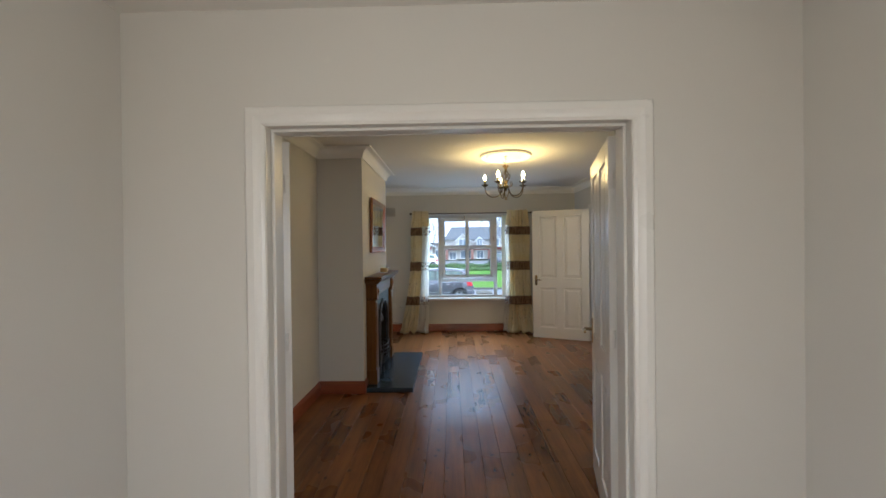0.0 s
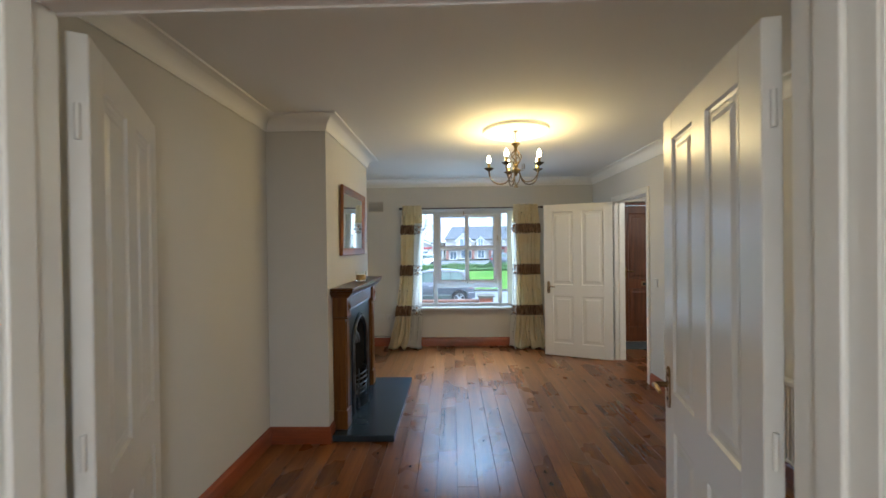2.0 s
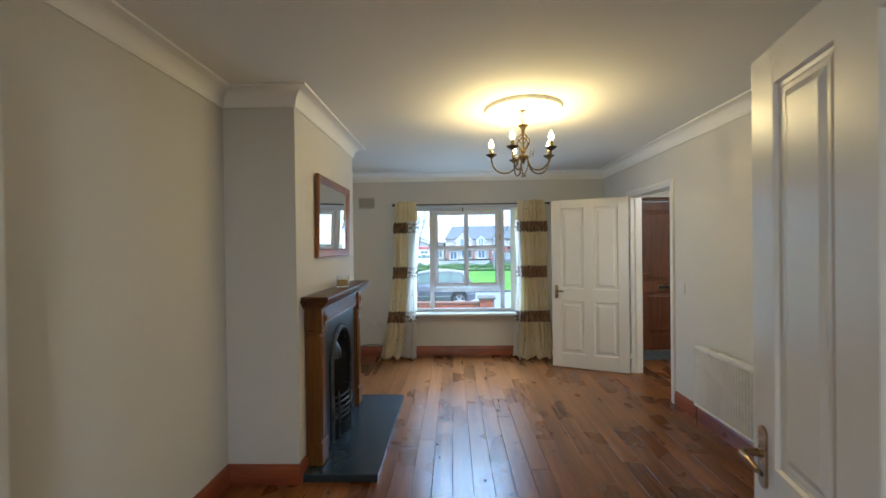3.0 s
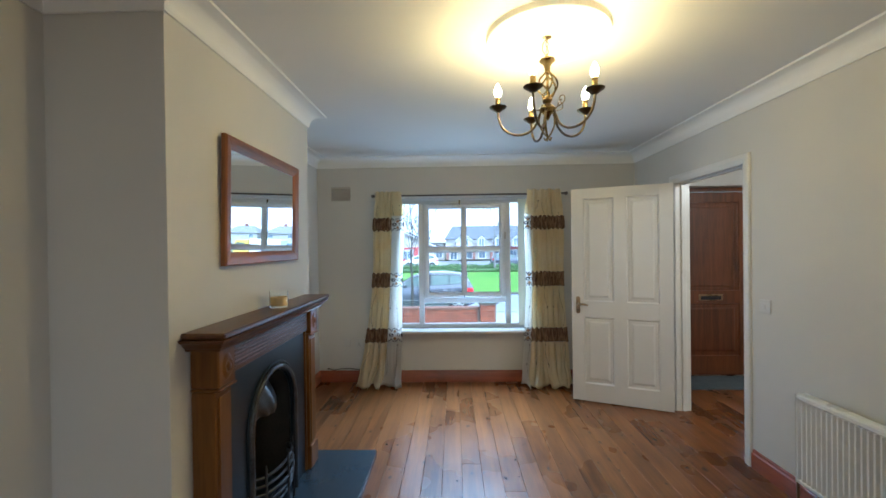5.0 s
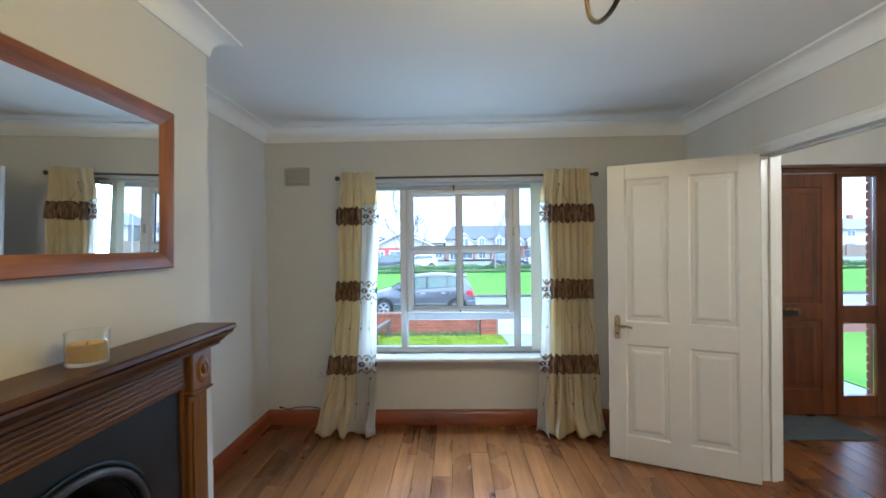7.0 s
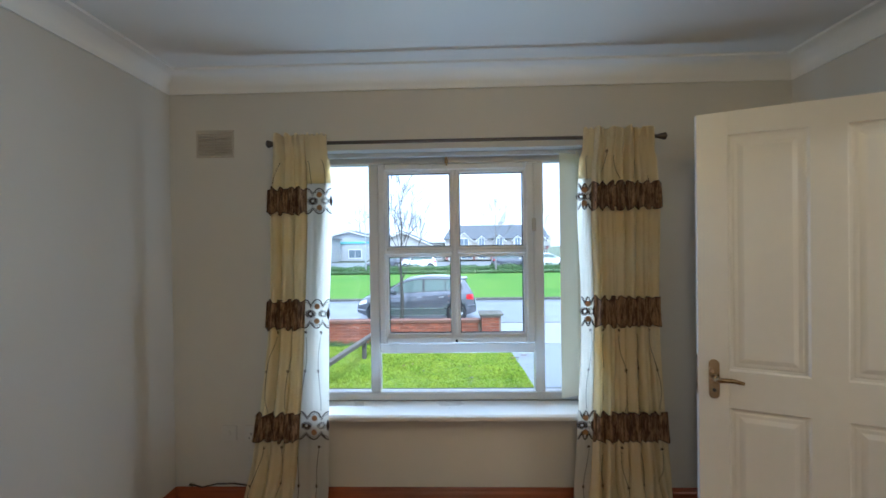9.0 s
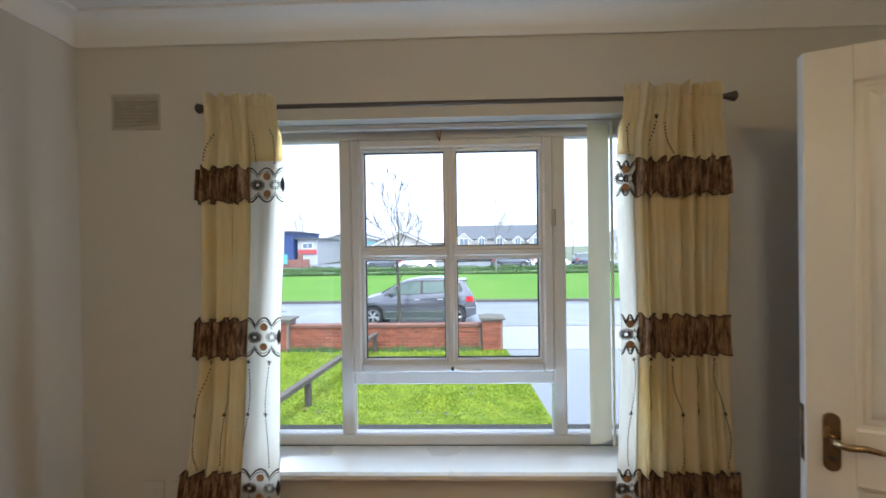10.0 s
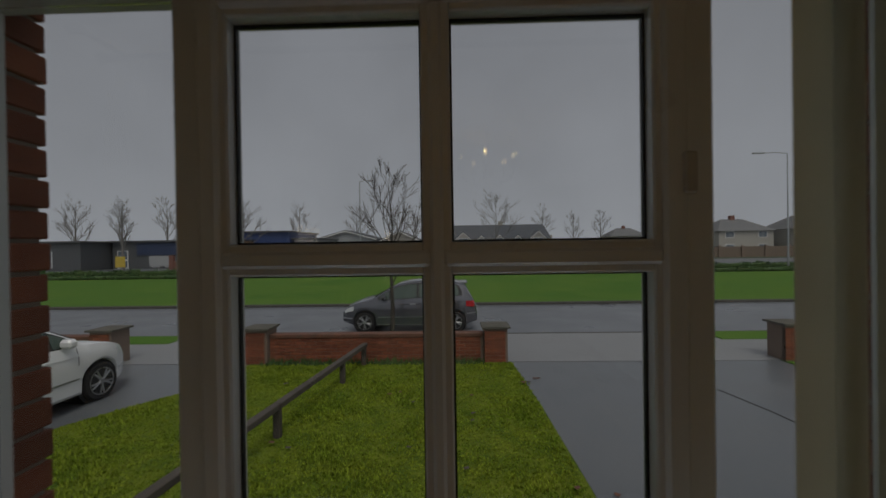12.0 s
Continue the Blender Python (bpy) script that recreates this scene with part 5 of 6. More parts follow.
# ---- outside: ground ----
ground = solid("ground", Mesh().box(-400, 400, 7.64, 900, GZ - 0.5, GZ - 0.14), FIELD, "one wide sheet of ground to the horizon", kind="structure")
ground_back = solid("ground", Mesh().box(-400, 400, -400, 7.63, GZ - 0.5, GZ - 0.141), FIELD, "ground behind and under the house", kind="structure")
solid("front_lawn", Mesh().prism([(-5.15, 7.66), (-5.10, 11.8), (-4.95, 12.3), (-4.16, 13.5), (-3.75, 15.28), (1.90, 15.28), (2.02, 13.0), (2.06, 10.8), (2.05, 7.66)], "z", GZ - 0.05, GZ), LAWN, "damp winter front lawn", kind="structure")
solid("driveway", Mesh().prism([(2.06, 7.66), (2.07, 10.8), (2.03, 13.0), (1.91, 15.29), (7.58, 15.29), (7.58, 7.66)], "z", GZ - 0.05, GZ - 0.012), TARMAC, "wet dark tarmac driveway", kind="structure")
solid("drive_joint", Mesh().prism([(4.58, 15.28), (4.60, 15.28), (5.08, 14.02), (5.36, 12.70), (5.50, 11.2), (5.48, 11.2), (5.34, 12.69), (5.06, 14.01)], "z", GZ - 0.011, GZ - 0.008), GAP, "thin dark crack in the driveway", kind="structure")
solid("neighbour_driveway", Mesh().prism([(-7.3, 7.66), (-5.16, 7.66), (-5.11, 11.8), (-4.96, 12.3), (-4.17, 13.5), (-3.76, 15.29), (-7.3, 15.29)], "z", GZ - 0.05, GZ - 0.012), TARMAC, "wet tarmac driveway of the next house", kind="structure")
solid("neighbour_lawn", Mesh().box(7.6, 30, 7.66, 15.29, GZ - 0.05, GZ), VERGE, "lawn of the house beyond", kind="structure")
solid("far_lawn", Mesh().box(-40, -7.31, 7.66, 15.29, GZ - 0.05, GZ), VERGE, "lawn beyond the next driveway", kind="structure")
solid("pavement", Mesh().box(-90, 90, 15.30, 17.15, GZ - 0.06, GZ - 0.002), CONCRETE, "wet pale concrete footpath", kind="structure")
for x0, x1 in ((-90, -7.0), (-3.2, 1.4), (7.6, 90)):
    solid("grass_verge", Mesh().soft(x0, x1, 17.16, 18.05, GZ - 0.05, GZ + 0.02, 0.02), VERGE, "narrow mown grass strip beside the kerb", kind="structure")
for x0, x1 in ((-6.99, -3.21), (1.41, 7.59)):
    solid("pavement_crossing", Mesh().box(x0, x1, 17.16, 18.05, GZ - 0.06, GZ - 0.004), CONCRETE, "wet concrete crossing to a driveway", kind="structure")
solid("kerb", Mesh().soft(-90, 90, 18.06, 18.18, GZ - 0.10, GZ + 0.0, 0.015), KERB, "concrete kerb of the near side", kind="structure")
road = solid("road", Mesh().box(-150, 150, 18.19, 24.0, GZ - 0.12, GZ - 0.06), ASPHALT, "wet grey asphalt road", kind="structure")
solid("kerb", Mesh().soft(-150, 150, 24.01, 24.18, GZ - 0.10, GZ + 0.05, 0.02), KERB, "dark wet kerb of the far side", kind="structure")
solid("green", Mesh().box(-150, 150, 24.19, 41, GZ - 0.05, GZ + 0.03), VERGE, "wide mown green across the road", kind="structure")
solid("car_park", Mesh().box(-150, 150, 47, 70, GZ - 0.05, GZ + 0.0), ASPHALT, "grey car park in front of the shops", kind="structure")

# ---- outside: garden wall, rail fence ----
WY = 15.32


def brick_mesh(w, d, h):
    return data("brick", Mesh().soft(-w / 2, w / 2, -d / 2, d / 2, -h / 2, h / 2, 0.004), BRICK)


B_STRETCH = brick_mesh(0.215, 0.10, 0.065)
B_HALF = brick_mesh(0.103, 0.10, 0.065)
piece_jobs = []


def lay(parent, x0, x1, y, z0, z1, along="x"):
    """Brick courses proud of a mortar core, on one face."""
    piece_jobs.append((parent, x0, x1, y, z0, z1, along))


gw = thing("garden_wall", "low red brick garden wall with a brick coping", "garden wall")
part("wall_core", Mesh().box(-3.38, 1.31, WY, WY + 0.20, GZ, -0.50), MORTAR, gw)
cop = part("coping", Mesh().soft(-3.37, 1.305, WY - 0.03, WY + 0.23, -0.498, -0.415, 0.010), COPING, gw, "weathered brick coping")
lay(gw, -3.36, 1.30, WY, GZ + 0.02, -0.505)
for px in (1.57, -3.62, 7.85, -7.05):
    pr = thing("garden_pier", "square red brick gate pier with a mossy capstone", "gate pier", "gate piers", m=pose(0, 0, 0))
    part("pier_core", Mesh().box(px - 0.245, px + 0.245, WY - 0.13, WY + 0.36, GZ, -0.30), MORTAR, pr)
    part("capstone", Mesh().add([(px - 0.30, WY - 0.19, -0.298), (px + 0.30, WY - 0.19, -0.298), (px + 0.30, WY + 0.42, -0.298), (px - 0.30, WY + 0.42, -0.298), (px - 0.30, WY - 0.19, -0.255), (px + 0.30, WY - 0.19, -0.255), (px + 0.30, WY + 0.42, -0.255), (px - 0.30, WY + 0.42, -0.255), (px, WY + 0.11, -0.20)], [(3, 2, 1, 0), (0, 1, 5, 4), (1, 2, 6, 5), (2, 3, 7, 6), (3, 0, 4, 7), (4, 5, 8), (5, 6, 8), (6, 7, 8), (7, 4, 8)]), CAPSTONE, pr)
    lay(pr, px - 0.245, px + 0.245, WY - 0.13, GZ + 0.02, -0.305)
gw2 = thing("garden_wall", "low red brick garden wall with a brick coping", "garden wall")
part("wall_core", Mesh().box(8.10, 16, WY, WY + 0.20, GZ, -0.50), BRICKS, gw2)
part("coping", Mesh().soft(8.10, 16, WY - 0.03, WY + 0.23, -0.498, -0.415, 0.010), COPING, gw2)
gw3 = thing("garden_wall", "low red brick garden wall with a brick coping", "garden wall")
part("wall_core", Mesh().box(-16, -7.31, WY, WY + 0.20, GZ, -0.50), BRICKS, gw3)
part("coping", Mesh().soft(-16, -7.31, WY - 0.03, WY + 0.23, -0.498, -0.415, 0.010), COPING, gw3)

fence = thing("rail_fence", "low weathered timber rail on short posts across the lawn", "fence")
fx = lambda y: -1.68 + (y - 11.9) * 0.135
posts = [7.9, 9.9, 11.9, 14.0, 15.1]
for y in posts:
    part("post", Mesh().soft(fx(y) - 0.045, fx(y) + 0.045, y - 0.045, y + 0.045, GZ - 0.1, -0.665, 0.006), RAIL, fence)
for a, b in ((7.75, 9.88), (9.885, 11.88), (11.885, 13.98), (13.985, 15.2)):
    q = Matrix.Translation((fx(a), a, -0.622)) @ Euler((0, 0, -math.atan(0.135))).to_matrix().to_4x4()
    part("rail", Mesh().soft(-0.055, 0.055, 0, math.hypot(b - a, (b - a) * 0.135), -0.042, 0.042, 0.010, q), RAIL, fence)


# ---- cars ----
def car(name, label, paint, m, s=1.0, w=1.78):
    """A tall hatchback, 4.25 m long, nose towards -x, standing on z = 0: a lofted body with glass laid on it."""
    ob = thing(name, label, "car", m=m)
    wheels = (-1.39, 1.42)
    top_line = [(-2.14, 0.50), (-2.12, 0.62), (-2.05, 0.74), (-1.92, 0.84), (-1.60, 0.955), (-1.18, 1.05), (-0.70, 1.33), (-0.36, 1.49), (0.0, 1.565), (0.45, 1.60), (1.0, 1.59), (1.45, 1.54), (1.72, 1.48), (1.80, 1.38), (1.98, 1.06), (2.06, 0.92), (2.12, 0.66), (2.13, 0.50)]

    def line(pts, x):
        return float(np.interp(x, [p[0] for p in pts], [p[1] for p in pts]))

    def top(x):
        return line(top_line, x)

    def low(x):
        z = 0.20 + 0.10 * max(0, (abs(x) - 1.7) / 0.4)
        for c in wheels:
            if abs(x - c) < 0.365:
                z = max(z, 0.30 + math.sqrt(0.365 ** 2 - (x - c) ** 2))
        return z

    def half(x):
        return w / 2 * (1 - 0.30 * max(0, (abs(x) - 1.35) / 0.78) ** 2.4)

    def belt(x):
        return min(line([(-2.1, 0.90), (-1.1, 0.985), (1.9, 1.12)], x), top(x) - 0.03)

    def rail(x):
        return half(x) - 0.05 - 0.36 * (top(x) - belt(x))

    def side_y(x, z):
        b, t = belt(x), top(x) - 0.055
        if z <= b:
            return half(x) - 0.05 * max(0, (z - (b - 0.14)) / 0.14) - (0.012 if 0.44 < z < 0.60 else 0)
        return half(x) - 0.05 + (rail(x) - half(x) + 0.05) * min((z - b) / max(t - b, 0.01), 1)

    def section(x):
        b, t, lo = belt(x), top(x), low(x)
        zs = [lo, lo + 0.03, max(0.46, lo + 0.06), max(0.60, lo + 0.09), max(b - 0.14, lo + 0.11), max(b, lo + 0.12)]
        r = [(half(x) - 0.10, lo)] + [(side_y(x, z) - (0.02 if i == 1 else 0), z) for i, z in enumerate(zs) if i]
        r += [(rail(x), max(t - 0.055, r[-1][1] + 0.004)), (rail(x) * 0.90, max(t - 0.018, r[-1][1] + 0.008)), (rail(x) * 0.5, max(t, r[-1][1] + 0.012))]
        return [(-y, z) for y, z in r] + [(y, z) for y, z in reversed(r)]

    xs = sorted(set([round(-2.14 + 4.27 * i / 60, 3) for i in range(61)] + [round(c + 0.365 * math.cos(math.pi * i / 10), 3) for c in wheels for i in range(11)]))
    rows = [section(x) for x in xs]
    k = len(rows[0])
    v = [(x, y, z) for x, row in zip(xs, rows) for y, z in row]
    f = [(r * k + i, r * k + (i + 1) % k, (r + 1) * k + (i + 1) % k, (r + 1) * k + i) for r in range(len(xs) - 1) for i in range(k)]
    f += [tuple(range(k))[::-1], tuple((len(xs) - 1) * k + i for i in range(k))]
    body = part("body", Mesh().add(v, f), paint, ob, smooth=32)

    def strip(nm, xa, xb, lo, hi, mt, out=0.005, n=10, rowsn=3):
        """A panel laid on both flanks between the heights lo(x) and hi(x)."""
        for sgn in (-1, 1):
            vv, ff = [], []
            for deep in (0, 0.02):
                for i in range(n + 1):
                    x = xa + (xb - xa) * i / n
                    for j in range(rowsn + 1):
                        z = lo(x) + (hi(x) - lo(x)) * j / rowsn
                        vv.append((x, sgn * (side_y(x, z) + out - deep), z))
            c = rowsn + 1
            h = (n + 1) * c
            ff = [(i * c + j, (i + 1) * c + j, (i + 1) * c + j + 1, i * c + j + 1) for i in range(n) for j in range(rowsn)]
            ff += [(i * c, (i + 1) * c, h + (i + 1) * c, h + i * c) for i in range(n)] + [(i * c + rowsn, (i + 1) * c + rowsn, h + (i + 1) * c + rowsn, h + i * c + rowsn) for i in range(n)]
            ff += [(j, j + 1, h + j + 1, h + j) for j in range(rowsn)] + [(n * c + j, n * c + j + 1, h + n * c + j + 1, h + n * c + j) for j in range(rowsn)]
            part(nm, Mesh().add(vv, ff), mt, body, smooth=40)

    roofedge = lambda x: top(x) - 0.095
    strip("window_surround", -0.98, 1.66, lambda x: belt(x) + 0.012, lambda x: max(belt(x) + 0.02, min(roofedge(x) + 0.022, 1.505 - 1.9 * max(0, x - 1.52))), BLACK, 0.002, 30)
    glass_top = lambda x: max(belt(x) + 0.036, min(roofedge(x), 1.47 - 1.9 * max(0, x - 1.46)))
    for nm, a, b in (("front_quarter_window", -0.92, -0.62), ("front_side_window", -0.585, 0.235), ("rear_side_window", 0.315, 1.02), ("quarter_window", 1.065, 1.56)):
        strip(nm, a, b, lambda x: belt(x) + 0.032, glass_top, CARGLASS, 0.012, 12)

    def cross(nm, xa, xb, share, n=8):
        vv = []
        for deep in (0, 0.02):
            for i in range(n + 1):
                x = xa + (xb - xa) * i / n
                r = rail(x)
                for q in (-share, -0.5, 0, 0.5, share):
                    vv.append((x, r * q, top(x) + (0.006 if abs(q) <= 0.5 else -0.010) - deep))
        h = (n + 1) * 5
        ff = [(i * 5 + j, (i + 1) * 5 + j, (i + 1) * 5 + j + 1, i * 5 + j + 1) for i in range(n) for j in range(4)]
        ff += [(j, j + 1, h + j + 1, h + j) for j in range(4)] + [(n * 5 + j, n * 5 + j + 1, h + n * 5 + j + 1, h + n * 5 + j) for j in range(4)]
        part(nm, Mesh().add(vv, ff), CARGLASS, body, smooth=40)
    cross("windscreen", -1.10, -0.20, 0.90)
    cross("rear_window", 1.79, 1.96, 0.86)
    part("wiper", Mesh().tube([(-1.12, -0.55, 1.09), (-1.02, -0.1, 1.16), (-0.98, 0.45, 1.18)], 0.010, 5), BLACK, body)
    part("spoiler", Mesh().soft(1.60, 1.84, -0.50, 0.50, 1.465, 1.505, 0.012), paint, body)
    strip("side_moulding", -0.98, 1.0, lambda x: 0.470, lambda x: 0.495, ALLOY, 0.012, 4, 1)
    strip("sill_trim", -0.98, 1.0, lambda x: 0.235, lambda x: 0.262, ALLOY, 0.012, 4, 1)
    strip("shoulder_crease", -0.95, 1.90, lambda x: belt(x) - 0.165, lambda x: belt(x) - 0.150, paint, 0.007, 12, 1)
    for x in (-0.97, 0.27, 1.02):
        strip("door_seam", x - 0.006, x + 0.006, lambda x: 0.27 if abs(x) < 0.8 else 0.70, lambda x: belt(x) - 0.01, BLACK, 0.002, 1, 4)
    strip("tail_lamp", 1.78, 2.04, lambda x: 0.76 + 0.12 * (2.04 - x), lambda x: min(0.955, belt(x) - 0.02), REDLENS, 0.012, 8, 2)
    strip("head_lamp", -2.06, -1.74, lambda x: 0.60 + 0.25 * (x + 2.06), lambda x: min(0.72 + 0.30 * (x + 2.06), belt(x) - 0.03), LENS, 0.010, 8, 2)
    strip("bumper_strip", 1.80, 2.10, lambda x: 0.56, lambda x: 0.585, ALLOY, 0.010, 5, 1)
    strip("bumper_strip", -2.11, -1.80, lambda x: 0.43, lambda x: 0.45, ALLOY, 0.010, 5, 1)
    for sg in (-1, 1):
        for x in (0.03, 0.80):
            y = side_y(x, 0.88)
            part("door_handle", Mesh().soft(x, x + 0.19, min(sg * y, sg * (y + 0.03)), max(sg * y, sg * (y + 0.03)), 0.868, 0.895, 0.008), ALLOY, body)
        y = side_y(-0.75, 1.05)
        part("wing_mirror", Mesh().soft(-0.86, -0.70, min(sg * y, sg * (y + 0.20)), max(sg * y, sg * (y + 0.20)), 1.02, 1.16, 0.04), paint, body)
    for c in wheels:
        part("wheel_arch_liner", Mesh().cyl((c, -w / 2 + 0.09, 0.31), (c, w / 2 - 0.09, 0.31), 0.37, n=24), BLACK, body)
        for y in (-w / 2 + 0.015, w / 2 - 0.015 - 0.19):
            q = Matrix.Translation((c, y, 0.315)) @ Euler((radians(-90), 0, 0)).to_matrix().to_4x4()
            wheel = part("wheel", Mesh().lathe([(0.20, 0.0), (0.29, 0.0), (0.315, 0.03), (0.315, 0.16), (0.29, 0.19), (0.20, 0.19)], q, 32), TYRE, ob, smooth=40)
            o = -1 if y < 0 else 1
            face = 0.0 if y < 0 else 0.19
            rim = Mesh().lathe([(0.200, face - 0.02 * o), (0.212, face + 0.006 * o), (0.226, face + 0.006 * o), (0.226, face - 0.02 * o)], q, 32)
            for i in range(5):
                a = i * 2 * math.pi / 5 + 0.3
                for da in (-0.17, 0.17):
                    p0 = q @ Vector((0.04 * math.cos(a), 0.04 * math.sin(a), face))
                    p1 = q @ Vector((0.205 * math.cos(a + da), 0.205 * math.sin(a + da), face))
                    rim.cyl(p0, p1, 0.022, 0.016, 6)
            hub = q @ Vector((0, 0, face))
            rim.cyl(hub, hub + Vector((0, o * 0.015, 0)), 0.055, 0.045, 12)
            part("rim", rim, ALLOY, wheel, smooth=40)
            part("brake_disc", Mesh().lathe([(0.0, face - 0.03 * o), (0.201, face - 0.03 * o), (0.201, face - 0.06 * o), (0.0, face - 0.06 * o)], q, 20), TYRE, wheel)
    part("number_plate", Mesh().box(2.128, 2.140, -0.26, 0.26, 0.60, 0.71), CARWHITE, body)
    ob.scale = (s, s, s)
    return ob


car("parked_car", "dark grey metallic hatchback parked along the kerb", CARPAINT, pose(-0.67, 19.45, GZ - 0.06), 0.965)
car("white_car", "white hatchback parked on the next driveway", CARWHITE, pose(-6.22, 11.93, GZ - 0.012, 0, 0, -91), 1.0)
for i, (x, y, pt, lab) in enumerate(((-3.4, 50.0, CARWHITE, "white"), (11.5, 51.5, CARWHITE, "white"), (-7.5, 52.5, CARPAINT, "grey"), (16.5, 52, CARPAINT, "grey"), (-21, 47.5, CARWHITE, "white"), (7.2, 52.2, CARPAINT, "grey"), (-29, 55, CARPAINT, "grey"))):
    c = car("parked_car", lab + " hatchback in the far car park", pt, pose(x, y, GZ, 0, 0, 180 if i % 2 else 0), 1.0)

# ---- trees, hedges, lamps ----
def bare_tree(name, label, at, height, trunk, seed, spread=0.55, levels=4, base=0.35, kids=5, twig=1.0, bark=None):
    rnd = random.Random(seed)
    ob = thing(name, label, "tree", m=pose(*at))
    tr, tw = Mesh(), Mesh()
    top = Vector((rnd.uniform(-0.1, 0.1), rnd.uniform(-0.1, 0.1), height))
    stem = [Vector((0, 0, -0.1)), Vector((0.02, 0, height * 0.2)), Vector((-0.02, 0.02, height * 0.45)), Vector((0.04, 0, height * 0.7)), top]
    tr.tube(stem, [trunk, trunk * 0.75, trunk * 0.5, trunk * 0.28, trunk * 0.08], 7)

    def grow(p, d, length, r, level):
        pts, rs = [p], [r]
        for i in range(3):
            d = (d + Vector((rnd.uniform(-0.07, 0.07), rnd.uniform(-0.07, 0.07), rnd.uniform(0.0, 0.14)))).normalized()
            pts.append(pts[-1] + d * length / 3)
            rs.append(max(r * (1 - 0.24 * (i + 1)), 0.0045 * twig))
        tw.tube(pts, rs, 4 if level > 1 else 5)
        if level < levels:
            for i in range(rnd.randint(3, kids)):
                f = rnd.uniform(0.25, 0.95)
                j = min(int(f * 3), 2)
                q = pts[j].lerp(pts[j + 1], f * 3 - j)
                a = rnd.uniform(0, 6.28)
                side = d.orthogonal().normalized()
                side = side * math.cos(a) + d.cross(side) * math.sin(a)
                grow(q, (d + side * rnd.uniform(0.38, 0.66)).normalized(), length * rnd.uniform(0.40, 0.62), r * 0.55, level + 1)
    for i in range(13):
        f = base + (0.97 - base) * i / 13
        z = height * f
        a = i * 2.4 + rnd.uniform(-0.3, 0.3)
        grow(Vector((0, 0, z)), Vector((math.cos(a) * spread, math.sin(a) * spread, 1)).normalized(), height * (0.40 - 0.26 * (f - base) / (1 - base)), trunk * 0.36 * (1.15 - f), 1)
    part("trunk", tr, bark or BARK, ob, smooth=60)
    part("crown", tw, HAZEBARK if bark is HAZEBARK else BARK, ob, "bare winter twigs")
    return ob


bare_tree("street_tree", "slender bare young street tree on the grass verge", (-1.02, 17.6, GZ), 4.35, 0.072, 4, 0.60, 3, 0.33, 7, 1.2, LICHEN)
bare_tree("bare_tree", "small bare tree at the hedge across the green", (4.9, 46, GZ), 7.2, 0.12, 9, 0.8, 3, 0.34, 5, 2.2, HAZEBARK)
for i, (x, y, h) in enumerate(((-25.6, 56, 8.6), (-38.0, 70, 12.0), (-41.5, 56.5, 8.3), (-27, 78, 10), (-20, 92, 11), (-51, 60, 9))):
    bare_tree("bare_tree", "tall bare winter tree behind the shops", (x, y, GZ), h, 0.24, 20 + i, (1.15, 0.45, 0.30, 0.7, 0.8, 0.75)[i], 3, 0.25, 6, 1.8, HAZEBARK)


def leafy(name, label, x0, x1, y0, y1, z0, z1, count, size, seed, cat="hedge"):
    """A hedge of small leaf clumps round a woody core."""
    rs = np.random.RandomState(seed)
    n = count
    c = np.stack([rs.uniform(x0, x1, n), rs.uniform(y0, y1, n), z0 + (z1 - z0) * rs.uniform(0, 1, n) ** 0.6], 1)
    c[:, 2] += 0.08 * np.sin(c[:, 0] * 1.3) + 0.05 * np.sin(c[:, 0] * 3.1)
    a = rs.normal(size=(n, 3)) * size
    b = rs.normal(size=(n, 3)) * size
    v = np.stack([c - a * 0.5, c + b * 0.5, c + a * 0.5 + b * 0.2], 1).reshape(-1, 3)
    me = bpy.data.meshes.new(name)
    me.from_pydata(v.tolist(), [], np.arange(3 * n).reshape(-1, 3).tolist())
    me.materials.append(HEDGE)
    ob = thing(name, label, cat)
    part("leaves", me, HEDGE, ob)
    part("core", Mesh().soft(x0, x1, y0 + (y1 - y0) * 0.2, y1 - (y1 - y0) * 0.2, z0, z0 + (z1 - z0) * 0.85, 0.1), HEDGE, ob)
    return ob


leafy("hedge", "low dark green clipped hedge at the edge of the green", -60, 45, 41.0, 42.0, GZ, GZ + 0.36, 20000, 0.12, 1)
leafy("hedge", "second low hedge along the car park", -60, 45, 46.2, 47.0, GZ, GZ + 0.52, 13000, 0.16, 2)


def street_lamp(x, y, h, arm):
    ob = thing("street_lamp", "slim grey steel street lamp", "street lamp", "street lamps", m=pose(x, y, GZ))
    part("column", Mesh().tube([(0, 0, -0.1), (0, 0, h * 0.5), (0, 0, h)], [0.09, 0.065, 0.045], 8), ALLOY, ob, smooth=50)
    part("bracket_arm", Mesh().tube([(0, 0, h), (arm * 0.5, 0, h + 0.12), (arm, 0, h + 0.08)], 0.03, 6), ALLOY, ob)
    part("lantern", Mesh().soft(min(arm, arm * 1.5), max(arm, arm * 1.5), -0.14, 0.14, h + 0.02, h + 0.14, 0.03), ALLOY, ob)


street_lamp(-7.75, 42.8, 8.5, 0.8)
street_lamp(33.0, 46, 11.0, -2.2)
street_lamp(-31.0, 60, 8, 1.0)


# ---- far buildings ----
def window_unit(parent, x, y, z, w, h, frame_mat=UPVC):
    f = part("window", Mesh().box(x - w / 2 - 0.08, x + w / 2 + 0.08, y - 0.05, y - 0.001, z - 0.08, z + h + 0.08), frame_mat, parent)
    for i in (0, 1):
        a = x - w / 2 + i * w / 2 + 0.04
        part("pane", Mesh().box(a, a + w / 2 - 0.08, y - 0.07, y - 0.051, z + 0.04, z + h - 0.04), FARGLASS, f)
    return f


